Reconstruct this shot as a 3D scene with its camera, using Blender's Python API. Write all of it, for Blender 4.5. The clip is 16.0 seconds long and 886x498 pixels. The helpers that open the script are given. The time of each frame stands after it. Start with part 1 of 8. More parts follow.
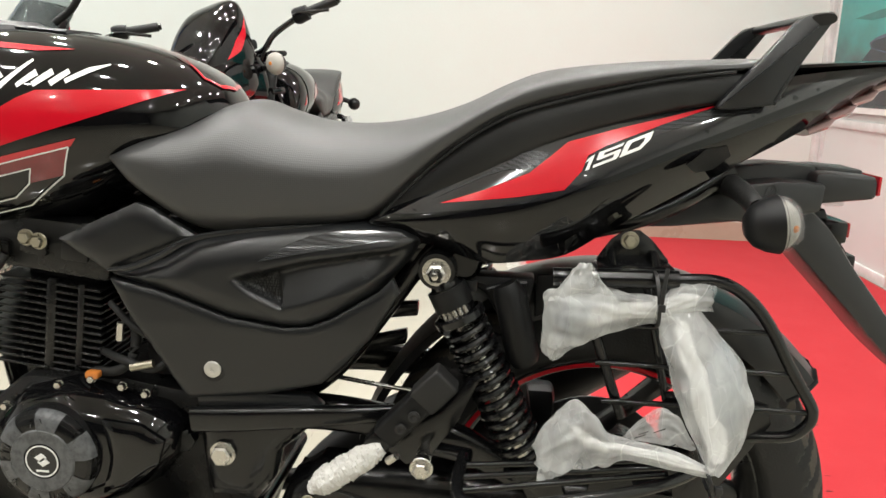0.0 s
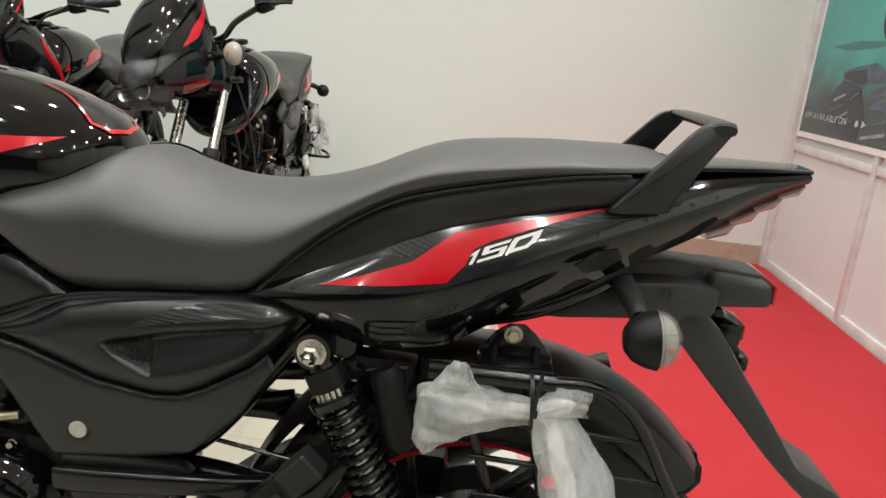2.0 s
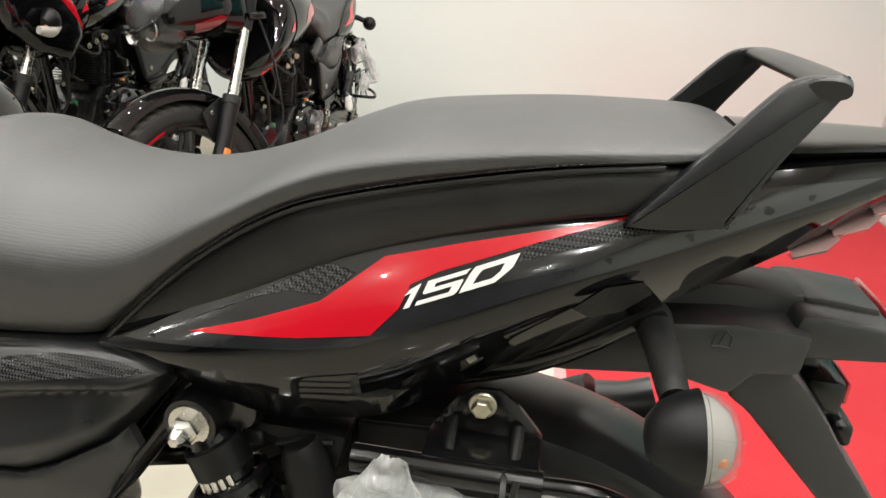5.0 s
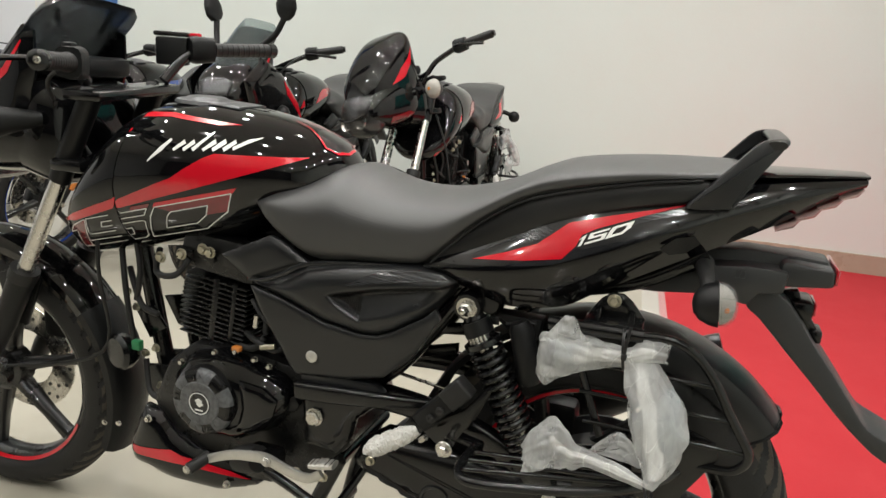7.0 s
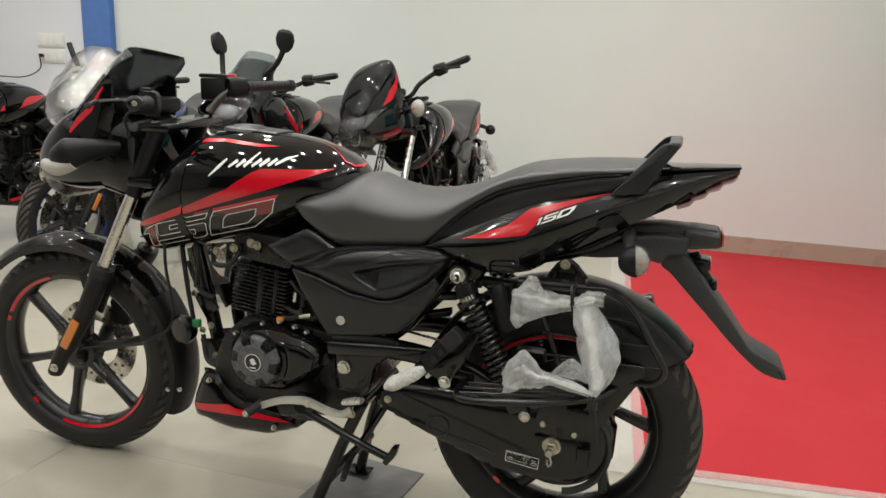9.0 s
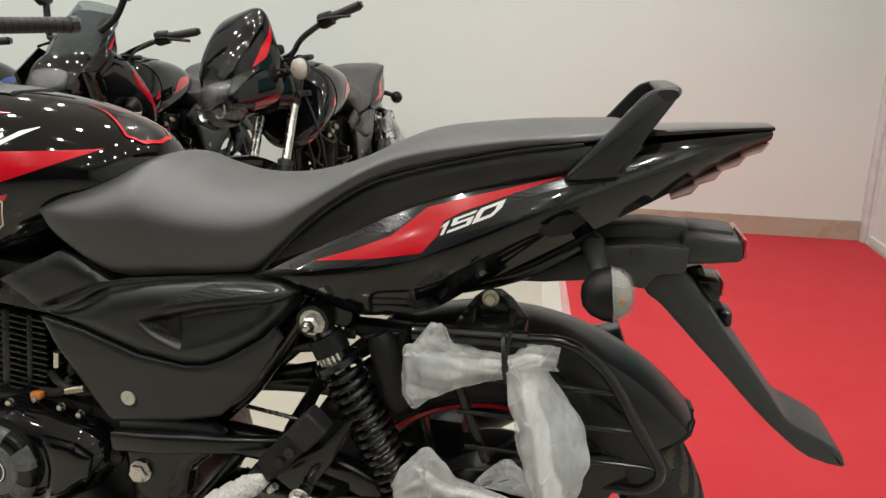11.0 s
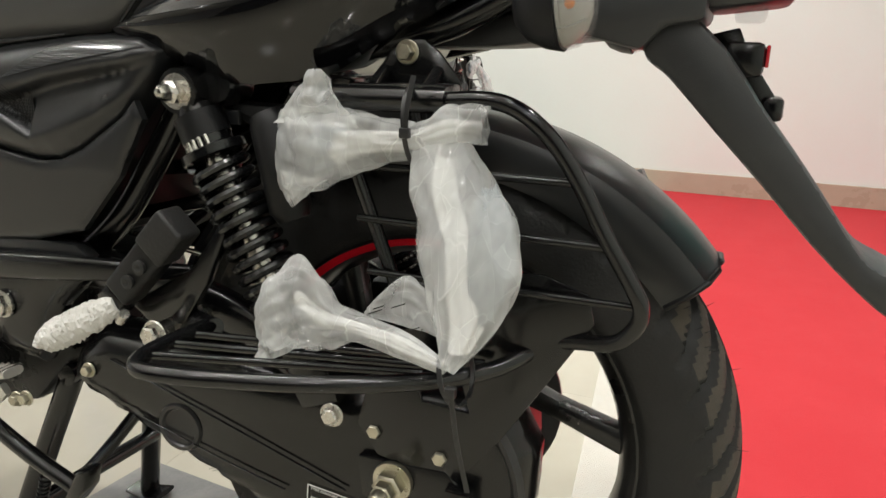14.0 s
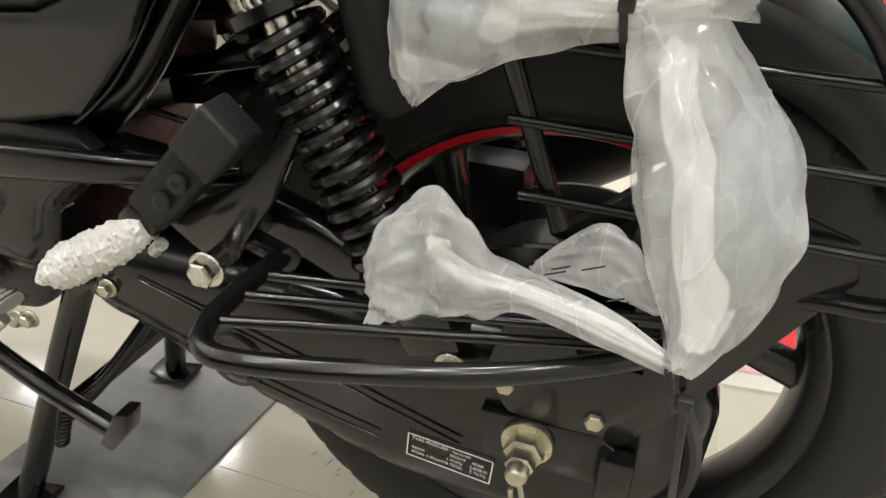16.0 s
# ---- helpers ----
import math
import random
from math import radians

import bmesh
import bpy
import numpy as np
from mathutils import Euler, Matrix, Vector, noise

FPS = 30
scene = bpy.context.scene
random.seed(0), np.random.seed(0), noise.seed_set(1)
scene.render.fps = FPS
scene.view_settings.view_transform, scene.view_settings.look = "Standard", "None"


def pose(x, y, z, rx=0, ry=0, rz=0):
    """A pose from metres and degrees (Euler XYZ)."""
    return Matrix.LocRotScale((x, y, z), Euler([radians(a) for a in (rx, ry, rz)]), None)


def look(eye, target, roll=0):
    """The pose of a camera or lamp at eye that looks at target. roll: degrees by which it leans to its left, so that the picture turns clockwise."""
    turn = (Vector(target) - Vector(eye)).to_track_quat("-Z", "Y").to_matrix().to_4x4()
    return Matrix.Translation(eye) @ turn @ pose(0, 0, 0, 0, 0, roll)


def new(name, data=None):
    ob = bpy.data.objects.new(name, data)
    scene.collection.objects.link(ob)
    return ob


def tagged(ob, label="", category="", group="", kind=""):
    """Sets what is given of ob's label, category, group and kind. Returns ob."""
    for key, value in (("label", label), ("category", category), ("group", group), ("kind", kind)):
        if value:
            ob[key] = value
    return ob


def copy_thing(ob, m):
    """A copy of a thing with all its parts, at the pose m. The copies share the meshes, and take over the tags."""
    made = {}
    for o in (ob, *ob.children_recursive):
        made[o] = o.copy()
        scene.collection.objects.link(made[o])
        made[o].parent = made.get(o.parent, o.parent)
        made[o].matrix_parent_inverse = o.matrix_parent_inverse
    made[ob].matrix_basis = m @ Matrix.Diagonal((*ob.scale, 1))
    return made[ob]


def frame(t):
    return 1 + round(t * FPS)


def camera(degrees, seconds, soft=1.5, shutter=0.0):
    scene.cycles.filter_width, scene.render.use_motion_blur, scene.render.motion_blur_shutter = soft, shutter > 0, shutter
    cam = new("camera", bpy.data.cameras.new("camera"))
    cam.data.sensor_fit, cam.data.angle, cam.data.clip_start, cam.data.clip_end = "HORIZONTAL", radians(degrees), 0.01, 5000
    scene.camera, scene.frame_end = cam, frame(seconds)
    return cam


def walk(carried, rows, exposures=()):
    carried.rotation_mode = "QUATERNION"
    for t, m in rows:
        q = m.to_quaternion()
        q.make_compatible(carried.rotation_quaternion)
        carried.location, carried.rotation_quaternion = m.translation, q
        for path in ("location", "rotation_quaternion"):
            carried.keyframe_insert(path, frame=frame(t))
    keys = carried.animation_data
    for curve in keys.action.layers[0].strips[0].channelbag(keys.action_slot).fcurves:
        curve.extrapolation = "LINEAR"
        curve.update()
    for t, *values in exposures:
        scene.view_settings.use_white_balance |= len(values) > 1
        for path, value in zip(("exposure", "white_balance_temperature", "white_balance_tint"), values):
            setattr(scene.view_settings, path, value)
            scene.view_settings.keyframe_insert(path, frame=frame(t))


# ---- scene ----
cam = camera(61.2, 16.0)
PATH = [
    (0, (-0.145, -0.975, 0.892), (-0.297, 0.97, 0.451), 1.7),
    (0.5, (-0.098, -1.083, 0.924), (-0.235, 0.865, 0.493), 2.4),
    (1, (-0.071, -1.127, 0.944), (-0.19, 0.822, 0.513), 3.5),
    (1.5, (-0.062, -1.069, 0.973), (-0.16, 0.878, 0.528), 5.0),
    (2, (-0.049, -0.909, 1.012), (-0.142, 1.024, 0.507), 6.6),
    (2.5, (-0.051, -0.715, 1.007), (-0.112, 1.194, 0.416), 8.2),
    (3, (-0.068, -0.56, 0.984), (-0.081, 1.322, 0.306), 9.4),
    (3.2, (-0.067, -0.528, 0.985), (-0.081, 1.339, 0.268), 9.4),
    (5.3, (0.041, -0.643, 1.025), (-0.282, 1.21, 0.347), 4.2),
    (5.5, (0.011, -0.701, 1.03), (-0.338, 1.158, 0.38), 4.1),
    (6, (-0.064, -0.884, 1.031), (-0.523, 0.976, 0.457), 3.7),
    (6.5, (0.0, -1.058, 1.038), (-0.556, 0.79, 0.513), 3.7),
    (7, (0.095, -1.208, 1.05), (-0.524, 0.629, 0.556), 3.9),
    (7.5, (0.135, -1.377, 1.068), (-0.514, 0.453, 0.589), 3.8),
    (8, (0.184, -1.569, 1.087), (-0.457, 0.265, 0.615), 3.4),
    (8.2, (0.206, -1.619, 1.093), (-0.429, 0.218, 0.624), 3.1),
    (10.3, (0.172, -1.304, 1.045), (-0.272, 0.591, 0.584), 0.9),
    (10.5, (0.161, -1.2, 1.032), (-0.262, 0.697, 0.562), 0.9),
    (11, (0.112, -0.978, 1.01), (-0.265, 0.917, 0.493), 1.2),
    (11.5, (0.094, -0.783, 0.995), (-0.24, 1.101, 0.412), 1.6),
    (12, (0.131, -0.639, 0.928), (-0.217, 1.233, 0.313), 1.8),
    (12.5, (0.133, -0.58, 0.771), (-0.278, 1.317, 0.286), 1.9),
    (13, (0.167, -0.594, 0.687), (-0.415, 1.28, 0.303), 1.5),
    (13.5, (0.231, -0.67, 0.704), (-0.414, 1.164, 0.234), 1.7),
    (14, (0.264, -0.715, 0.723), (-0.423, 1.091, 0.207), 1.8),
    (14.5, (0.262, -0.71, 0.72), (-0.433, 1.076, 0.149), 1.6),
    (15, (0.21, -0.672, 0.71), (-0.466, 1.067, -0.009), 1.4),
    (15.5, (0.133, -0.625, 0.731), (-0.491, 1.059, -0.149), 1.6),
    (16, (0.062, -0.554, 0.738), (-0.459, 1.079, -0.292), 2.4),
]
EXPOSURE = [(0.0, 0.32), (0.5, 0.12), (1.0, -0.02), (2.0, -0.08), (2.5, 0.02), (3.0, 0.2), (4.2, 0.34), (5.5, 0.30), (6.0, 0.0), (7.0, -0.07), (8.0, -0.24), (9.3, -0.25), (10.5, -0.25), (11.5, 0.02), (12.0, 0.22), (12.5, 0.32), (13.0, 0.38), (13.6, 0.20), (14.5, 0.17), (16.0, 0.31)]
walk(cam, [(t, look(eye, target, roll)) for t, eye, target, roll in PATH], EXPOSURE)

# ---- light ----
world = bpy.data.worlds.new("World")
scene.world = world
world.use_nodes = True
world.node_tree.nodes["Background"].inputs[0].default_value = (1.0, 0.96, 0.9, 1)
world.node_tree.nodes["Background"].inputs[1].default_value = 0.02
scene.view_settings.exposure = 0.0
LAMP_POWER = 15.5
ROOM_H = 3.1


def downlight(x, y, share=1.0):
    data = bpy.data.lights.new("downlight", "AREA")
    data.shape, data.size, data.energy, data.color = "DISK", 0.08, LAMP_POWER * share, (0.985, 0.975, 0.94)
    data.spread = radians(150)
    lamp = new("downlight", data)
    lamp.matrix_world = pose(x, y, ROOM_H - 0.03)
    return lamp


# unseen lamps added to the south, to brighten ceiling, floor and reflections there
for gx in (-4.4, -1.9, 0.6):
    for gy in (-3.6, -5.6):
        downlight(gx, gy, 0.55 if gx < -1 else 1.0)
for gx in (-5.1, -4.05, -3.0, -1.95, -0.95, 0.1, 1.1):
    for gy in (-1.9, -0.75, 0.35, 1.45, 2.5):
        west = gx < -1.2
        downlight(gx + 0.08 * ((gy * 7) % 1.0) - (0.5 if (gx, gy) == (-1.95, 2.5) else 0.0), gy, 0.72 if gy > 2 and not west else 0.30 if gy < -1 and west else 0.60 if west else 0.56)

# ---- materials ----


def material(name, color, rough=0.5, metal=0.0, coat=0.0, grain=0.0, grain_size=400.0, wear=0.0, wear_size=9.0, wear_color=None,
             rough_var=0.0, ior=1.45, transmission=0.0, alpha=1.0, emission=None, random_tone=0.0):
    """A principled surface with fine relief (grain), stains or dust at a larger size (wear) and uneven gloss."""
    m = bpy.data.materials.new(name)
    m.use_nodes = True
    n, l = m.node_tree.nodes, m.node_tree.links
    b = n["Principled BSDF"]
    b.inputs["Base Color"].default_value = (*color, 1)
    b.inputs["Roughness"].default_value = rough
    b.inputs["Metallic"].default_value = metal
    b.inputs["Coat Weight"].default_value = coat
    b.inputs["Coat Roughness"].default_value = 0.03
    b.inputs["IOR"].default_value = ior
    b.inputs["Transmission Weight"].default_value = transmission
    b.inputs["Alpha"].default_value = alpha
    if emission:
        b.inputs["Emission Color"].default_value = (*emission[:3], 1)
        b.inputs["Emission Strength"].default_value = emission[3]
    tc = n.new("ShaderNodeTexCoord")
    last = None
    if wear > 0:
        t = n.new("ShaderNodeTexNoise")
        t.inputs["Scale"].default_value, t.inputs["Detail"].default_value = wear_size, 6
        t.inputs["Roughness"].default_value = 0.65
        l.new(tc.outputs["Object"], t.inputs["Vector"])
        r = n.new("ShaderNodeMapRange")
        r.inputs["From Min"].default_value, r.inputs["From Max"].default_value = 0.42, 0.72
        r.inputs["To Max"].default_value = wear
        l.new(t.outputs["Fac"], r.inputs["Value"])
        mix = n.new("ShaderNodeMix")
        mix.data_type = "RGBA"
        wc = wear_color or tuple(min(1, c * 1.7 + 0.02) for c in color)
        mix.inputs["A"].default_value, mix.inputs["B"].default_value = (*color, 1), (*wc, 1)
        l.new(r.outputs[0], mix.inputs["Factor"])
        last = mix.outputs["Result"]
        if rough_var:
            rr = n.new("ShaderNodeMapRange")
            rr.inputs["From Min"].default_value, rr.inputs["From Max"].default_value = 0.3, 0.7
            rr.inputs["To Min"].default_value, rr.inputs["To Max"].default_value = max(0.01, rough - rough_var), rough + rough_var
            l.new(t.outputs["Fac"], rr.inputs["Value"])
            l.new(rr.outputs[0], b.inputs["Roughness"])
    if random_tone:
        oi = n.new("ShaderNodeObjectInfo")
        hs = n.new("ShaderNodeHueSaturation")
        mr = n.new("ShaderNodeMapRange")
        mr.inputs["To Min"].default_value, mr.inputs["To Max"].default_value = 1 - random_tone, 1 + random_tone
        l.new(oi.outputs["Random"], mr.inputs["Value"])
        l.new(mr.outputs[0], hs.inputs["Value"])
        if last:
            l.new(last, hs.inputs["Color"])
        else:
            hs.inputs["Color"].default_value = (*color, 1)
        last = hs.outputs["Color"]
    if last:
        l.new(last, b.inputs["Base Color"])
    if grain > 0:
        g = n.new("ShaderNodeTexNoise")
        g.inputs["Scale"].default_value, g.inputs["Detail"].default_value = grain_size, 3
        l.new(tc.outputs["Object"], g.inputs["Vector"])
        bp = n.new("ShaderNodeBump")
        bp.inputs["Strength"].default_value, bp.inputs["Distance"].default_value = grain, 0.002
        l.new(g.outputs["Fac"], bp.inputs["Height"])
        l.new(bp.outputs[0], b.inputs["Normal"])
    return m


def woven(name, c1, c2, scale, rough, bump=0.3):
    """A fine woven or perforated pattern of two tones, with relief."""
    m = material(name, c1, rough)
    n, l = m.node_tree.nodes, m.node_tree.links
    tc = n.new("ShaderNodeTexCoord")
    mp = n.new("ShaderNodeMapping")
    mp.inputs["Rotation"].default_value = (0, radians(45), 0)
    ck = n.new("ShaderNodeTexChecker")
    ck.inputs["Scale"].default_value = scale
    ck.inputs["Color1"].default_value, ck.inputs["Color2"].default_value = (*c1, 1), (*c2, 1)
    l.new(tc.outputs["Object"], mp.inputs["Vector"])
    l.new(mp.outputs[0], ck.inputs["Vector"])
    l.new(ck.outputs["Color"], n["Principled BSDF"].inputs["Base Color"])
    bp = n.new("ShaderNodeBump")
    bp.inputs["Strength"].default_value, bp.inputs["Distance"].default_value = bump, 0.001
    l.new(ck.outputs["Fac"], bp.inputs["Height"])
    l.new(bp.outputs[0], n["Principled BSDF"].inputs["Normal"])
    return m


PAINT = material("gloss_black_paint", (0.003, 0.003, 0.0033), 0.05, wear=0.25, wear_size=3, wear_color=(0.005, 0.005, 0.006), rough_var=0.015, ior=1.5)
# grey film; its lighter mottling puts patchy reflections into the colour
STICKER = material("dark_grey_sticker_film", (0.014, 0.0145, 0.016), 0.10, wear=0.8, wear_size=16, wear_color=(0.030, 0.031, 0.034), rough_var=0.03, ior=1.55, coat=0.6)
BADGE = material("dark_grey_badge", (0.010, 0.010, 0.011), 0.2, wear=0.3, coat=0.5)
CAPGREY = material("mottled_grey_plastic", (0.105, 0.108, 0.112), 0.36, grain=0.1, grain_size=600, wear=1.0, wear_size=90, wear_color=(0.030, 0.031, 0.033), rough_var=0.08)
SATIN = material("satin_black_plastic", (0.0100, 0.0106, 0.0113), 0.30, grain=0.05, grain_size=1500, wear=0.5, wear_size=7, wear_color=(0.010, 0.010, 0.0105), rough_var=0.03, ior=1.5)
FLAPBLK = material("dusty_black_plastic", (0.020, 0.021, 0.022), 0.40, grain=0.12, grain_size=1100, wear=0.7, wear_size=11, wear_color=(0.030, 0.031, 0.031), rough_var=0.07, ior=1.52)
MATTE = material("matte_black_plastic", (0.0042, 0.0043, 0.0046), 0.42, grain=0.15, grain_size=1200, wear=0.6, wear_size=12, wear_color=(0.009, 0.009, 0.009), rough_var=0.08, ior=1.35)
STEELBLK = material("black_enamelled_steel", (0.0035, 0.0035, 0.0038), 0.20, wear=0.5, wear_size=14, wear_color=(0.006, 0.006, 0.006), rough_var=0.08, ior=1.5)
ENGINE = material("black_cast_metal", (0.005, 0.005, 0.005), 0.30, metal=0.1, grain=0.25, grain_size=500, wear=0.5, wear_size=20, wear_color=(0.014, 0.014, 0.014), rough_var=0.1)
GREYPLATE = material("grey_cast_metal", (0.07, 0.07, 0.072), 0.4, metal=0.5, grain=0.2, grain_size=600, wear=0.5, wear_size=15, rough_var=0.1)
VINYL = material("black_seat_vinyl", (0.029, 0.029, 0.0288), 0.46, wear=0.4, wear_size=5, wear_color=(0.046, 0.045, 0.043), rough_var=0.05, ior=1.65)
def dimples(m, scale, strength, depth):
    """A regular grid of small moulded dimples."""
    n, l = m.node_tree.nodes, m.node_tree.links
    tc, v = n.new("ShaderNodeTexCoord"), n.new("ShaderNodeTexVoronoi")
    v.inputs["Scale"].default_value, v.inputs["Randomness"].default_value = scale, 0.12
    g = n.new("ShaderNodeTexNoise")
    g.inputs["Scale"].default_value, g.inputs["Detail"].default_value = 1600, 2
    add = n.new("ShaderNodeMath")
    add.operation = "MULTIPLY_ADD"
    add.inputs[1].default_value = 0.25
    bp = n.new("ShaderNodeBump")
    bp.inputs["Strength"].default_value, bp.inputs["Distance"].default_value = strength, depth
    l.new(tc.outputs["Object"], v.inputs["Vector"])
    l.new(tc.outputs["Object"], g.inputs["Vector"])
    l.new(g.outputs["Fac"], add.inputs[0])
    l.new(v.outputs["Distance"], add.inputs[2])
    l.new(add.outputs[0], bp.inputs["Height"])
    l.new(bp.outputs[0], n["Principled BSDF"].inputs["Normal"])


dimples(VINYL, 430, 0.16, 0.0010)
VINYLDARK = material("smooth_black_vinyl", (0.007, 0.007, 0.007), 0.4, grain=0.2, grain_size=700, wear=0.4, wear_size=6, rough_var=0.06)
RED = material("red_decal", (0.56, 0.006, 0.018), 0.2, coat=0.8, wear=0.3, wear_size=5, wear_color=(0.42, 0.004, 0.012))
DARKRED = material("dark_red_decal", (0.12, 0.006, 0.010), 0.2, coat=0.8, wear=0.8, wear_size=8, wear_color=(0.30, 0.006, 0.014))
WHITE = material("white_decal", (0.78, 0.78, 0.76), 0.3, coat=0.4, wear=0.2, wear_size=30, wear_color=(0.66, 0.66, 0.64))
RUBBER = material("tyre_rubber", (0.007, 0.007, 0.007), 0.55, grain=0.3, grain_size=300, wear=0.9, wear_size=7, wear_color=(0.015, 0.0145, 0.0135), rough_var=0.1)
TREAD = material("dusty_tread_rubber", (0.048, 0.041, 0.033), 0.72, grain=0.3, grain_size=300, wear=0.9, wear_size=18, wear_color=(0.095, 0.078, 0.058), rough_var=0.1)
RIM = material("black_alloy_rim", (0.005, 0.005, 0.005), 0.3, coat=0.3, wear=0.4, wear_size=12, rough_var=0.08)
STEEL = material("bright_steel", (0.62, 0.60, 0.56), 0.24, metal=1.0, grain=0.1, grain_size=300, wear=0.5, wear_size=60, wear_color=(0.40, 0.38, 0.34), rough_var=0.1)
ZINC = material("zinc_plated_steel", (0.55, 0.52, 0.42), 0.34, metal=1.0, grain=0.15, grain_size=300, wear=0.6, wear_size=70, wear_color=(0.34, 0.30, 0.22), rough_var=0.1)
ALLOY = material("silver_painted_alloy", (0.55, 0.54, 0.51), 0.38, metal=0.8, grain=0.1, grain_size=500, wear=0.4, wear_size=20, rough_var=0.08)
CARBON = woven("carbon_weave_decal", (0.006, 0.006, 0.006), (0.055, 0.056, 0.060), 520, 0.16)
MESHMAT = woven("black_mesh_grille", (0.003, 0.003, 0.003), (0.04, 0.04, 0.04), 420, 0.4, 0.8)
LENS = material("clear_lens", (0.28, 0.28, 0.275), 0.05, ior=1.5, grain=0.3, grain_size=250)
n, l = LENS.node_tree.nodes, LENS.node_tree.links
see, part_clear = n.new("ShaderNodeBsdfTransparent"), n.new("ShaderNodeMixShader")
part_clear.inputs[0].default_value = 0.84
l.new(n["Principled BSDF"].outputs[0], part_clear.inputs[1])
l.new(see.outputs[0], part_clear.inputs[2])
l.new(part_clear.outputs[0], n["Material Output"].inputs["Surface"])
HEADGLASS = LENS.copy()
HEADGLASS.name = "clear_headlamp_glass"
[q for q in HEADGLASS.node_tree.nodes if q.bl_idname == "ShaderNodeMixShader"][0].inputs[0].default_value = 0.90
HEADGLASS.node_tree.nodes["Principled BSDF"].inputs["Base Color"].default_value = (0.2, 0.2, 0.2, 1)
AMBER = material("amber_plastic", (0.60, 0.20, 0.04), 0.25, coat=0.5, grain=0.2, grain_size=400)
PALELENS = material("pale_lens", (0.52, 0.50, 0.45), 0.12, transmission=0.25, grain=0.3, grain_size=200)
REDLENS = material("red_lens", (0.42, 0.010, 0.02), 0.12, coat=1.0, grain=0.3, grain_size=300)
PINKLENS = material("clear_pink_lens", (0.62, 0.42, 0.40), 0.12, transmission=0.3, coat=0.8, grain=0.2, grain_size=300)
SMOKE = material("smoked_windscreen", (0.10, 0.11, 0.115), 0.04, transmission=0.8, ior=1.4)
TINT = material("tinted_clear_screen", (0.42, 0.47, 0.47), 0.05, transmission=0.92, ior=1.2)
BOWL = material("pale_lamp_bowl", (0.62, 0.60, 0.57), 0.16, metal=0.9, grain=0.7, grain_size=160, wear=0.6, wear_size=60, wear_color=(0.34, 0.28, 0.22))
REFLECTOR = material("headlamp_reflector", (0.09, 0.09, 0.094), 0.22, metal=1.0, grain=1.0, grain_size=90)
BLUE = material("blue_paint", (0.012, 0.045, 0.26), 0.2, coat=1.0, wear=0.3, wear_size=5)
GREENWIRE = material("green_sheath", (0.02, 0.16, 0.06), 0.4, wear=0.3)
WALLPAINT = material("cream_wall_paint", (0.685, 0.72, 0.685), 0.62, grain=0.25, grain_size=60, wear=0.35, wear_size=1.3, wear_color=(0.67, 0.66, 0.605), rough_var=0.06)
PANELPAINT = material("white_partition_board", (0.67, 0.69, 0.675), 0.45, grain=0.1, grain_size=120, wear=0.3, wear_size=2, wear_color=(0.61, 0.62, 0.60), rough_var=0.06)
COOLPAINT = material("white_wall_paint", (0.74, 0.75, 0.78), 0.6, grain=0.25, grain_size=60, wear=0.3, wear_size=1.5, wear_color=(0.68, 0.69, 0.72))
BLUEPAINT = material("blue_wall_paint", (0.07, 0.16, 0.42), 0.5, grain=0.2, grain_size=80, wear=0.3, wear_size=3)
SKIRT = material("beige_skirting_tile", (0.40, 0.335, 0.255), 0.3, grain=0.08, grain_size=80, wear=0.5, wear_size=6, wear_color=(0.46, 0.39, 0.31), rough_var=0.08)
ALUM = material("white_coated_profile", (0.63, 0.635, 0.62), 0.45, metal=0.0, grain=0.08, grain_size=200, wear=0.4, wear_size=10, rough_var=0.08)
CEIL = material("white_ceiling_paint", (0.80, 0.79, 0.76), 0.7, grain=0.15, grain_size=60, wear=0.2, wear_size=2)
TILE = material("polished_cream_tile", (0.39, 0.365, 0.30), 0.11, wear=0.7, wear_size=1.6, wear_color=(0.32, 0.295, 0.235), rough_var=0.05, random_tone=0.025, ior=1.5)
GROUT = material("tile_grout", (0.37, 0.345, 0.285), 0.8, grain=0.3, grain_size=200, wear=0.4)
CARPET = material("red_carpet_pile", (0.43, 0.018, 0.025), 0.92, grain=0.9, grain_size=420, wear=0.45, wear_size=5, wear_color=(0.49, 0.032, 0.039))
TAPE = material("clear_carpet_tape", (0.86, 0.84, 0.80), 0.12, grain=0.35, grain_size=30, wear=0.6, wear_size=14, wear_color=(0.70, 0.68, 0.64), rough_var=0.06)
n, l = TAPE.node_tree.nodes, TAPE.node_tree.links
clear, blend = n.new("ShaderNodeBsdfTransparent"), n.new("ShaderNodeMixShader")
blend.inputs[0].default_value = 0.80
l.new(n["Principled BSDF"].outputs[0], blend.inputs[1])
l.new(clear.outputs[0], blend.inputs[2])
l.new(blend.outputs[0], n["Material Output"].inputs["Surface"])
MAT_GREY = material("grey_rubber_mat", (0.12, 0.12, 0.115), 0.5, grain=0.4, grain_size=120, wear=0.8, wear_size=13, wear_color=(0.21, 0.205, 0.19), rough_var=0.1)
BLACKTIE = material("black_nylon", (0.012, 0.012, 0.012), 0.35, grain=0.1, wear=0.3)
FLEECE = material("white_foam_wrap", (0.60, 0.59, 0.56), 0.55, grain=1.0, grain_size=130, wear=0.7, wear_size=60, wear_color=(0.48, 0.46, 0.42))
# for the added wall out of view: near black, to keep reflections dark
DARKBACK = material("dark_unseen_wall", (0.015, 0.017, 0.02), 0.08, wear=0.3, wear_size=2)
SOCKET = material("white_switch_plastic", (0.78, 0.75, 0.68), 0.35, wear=0.2)


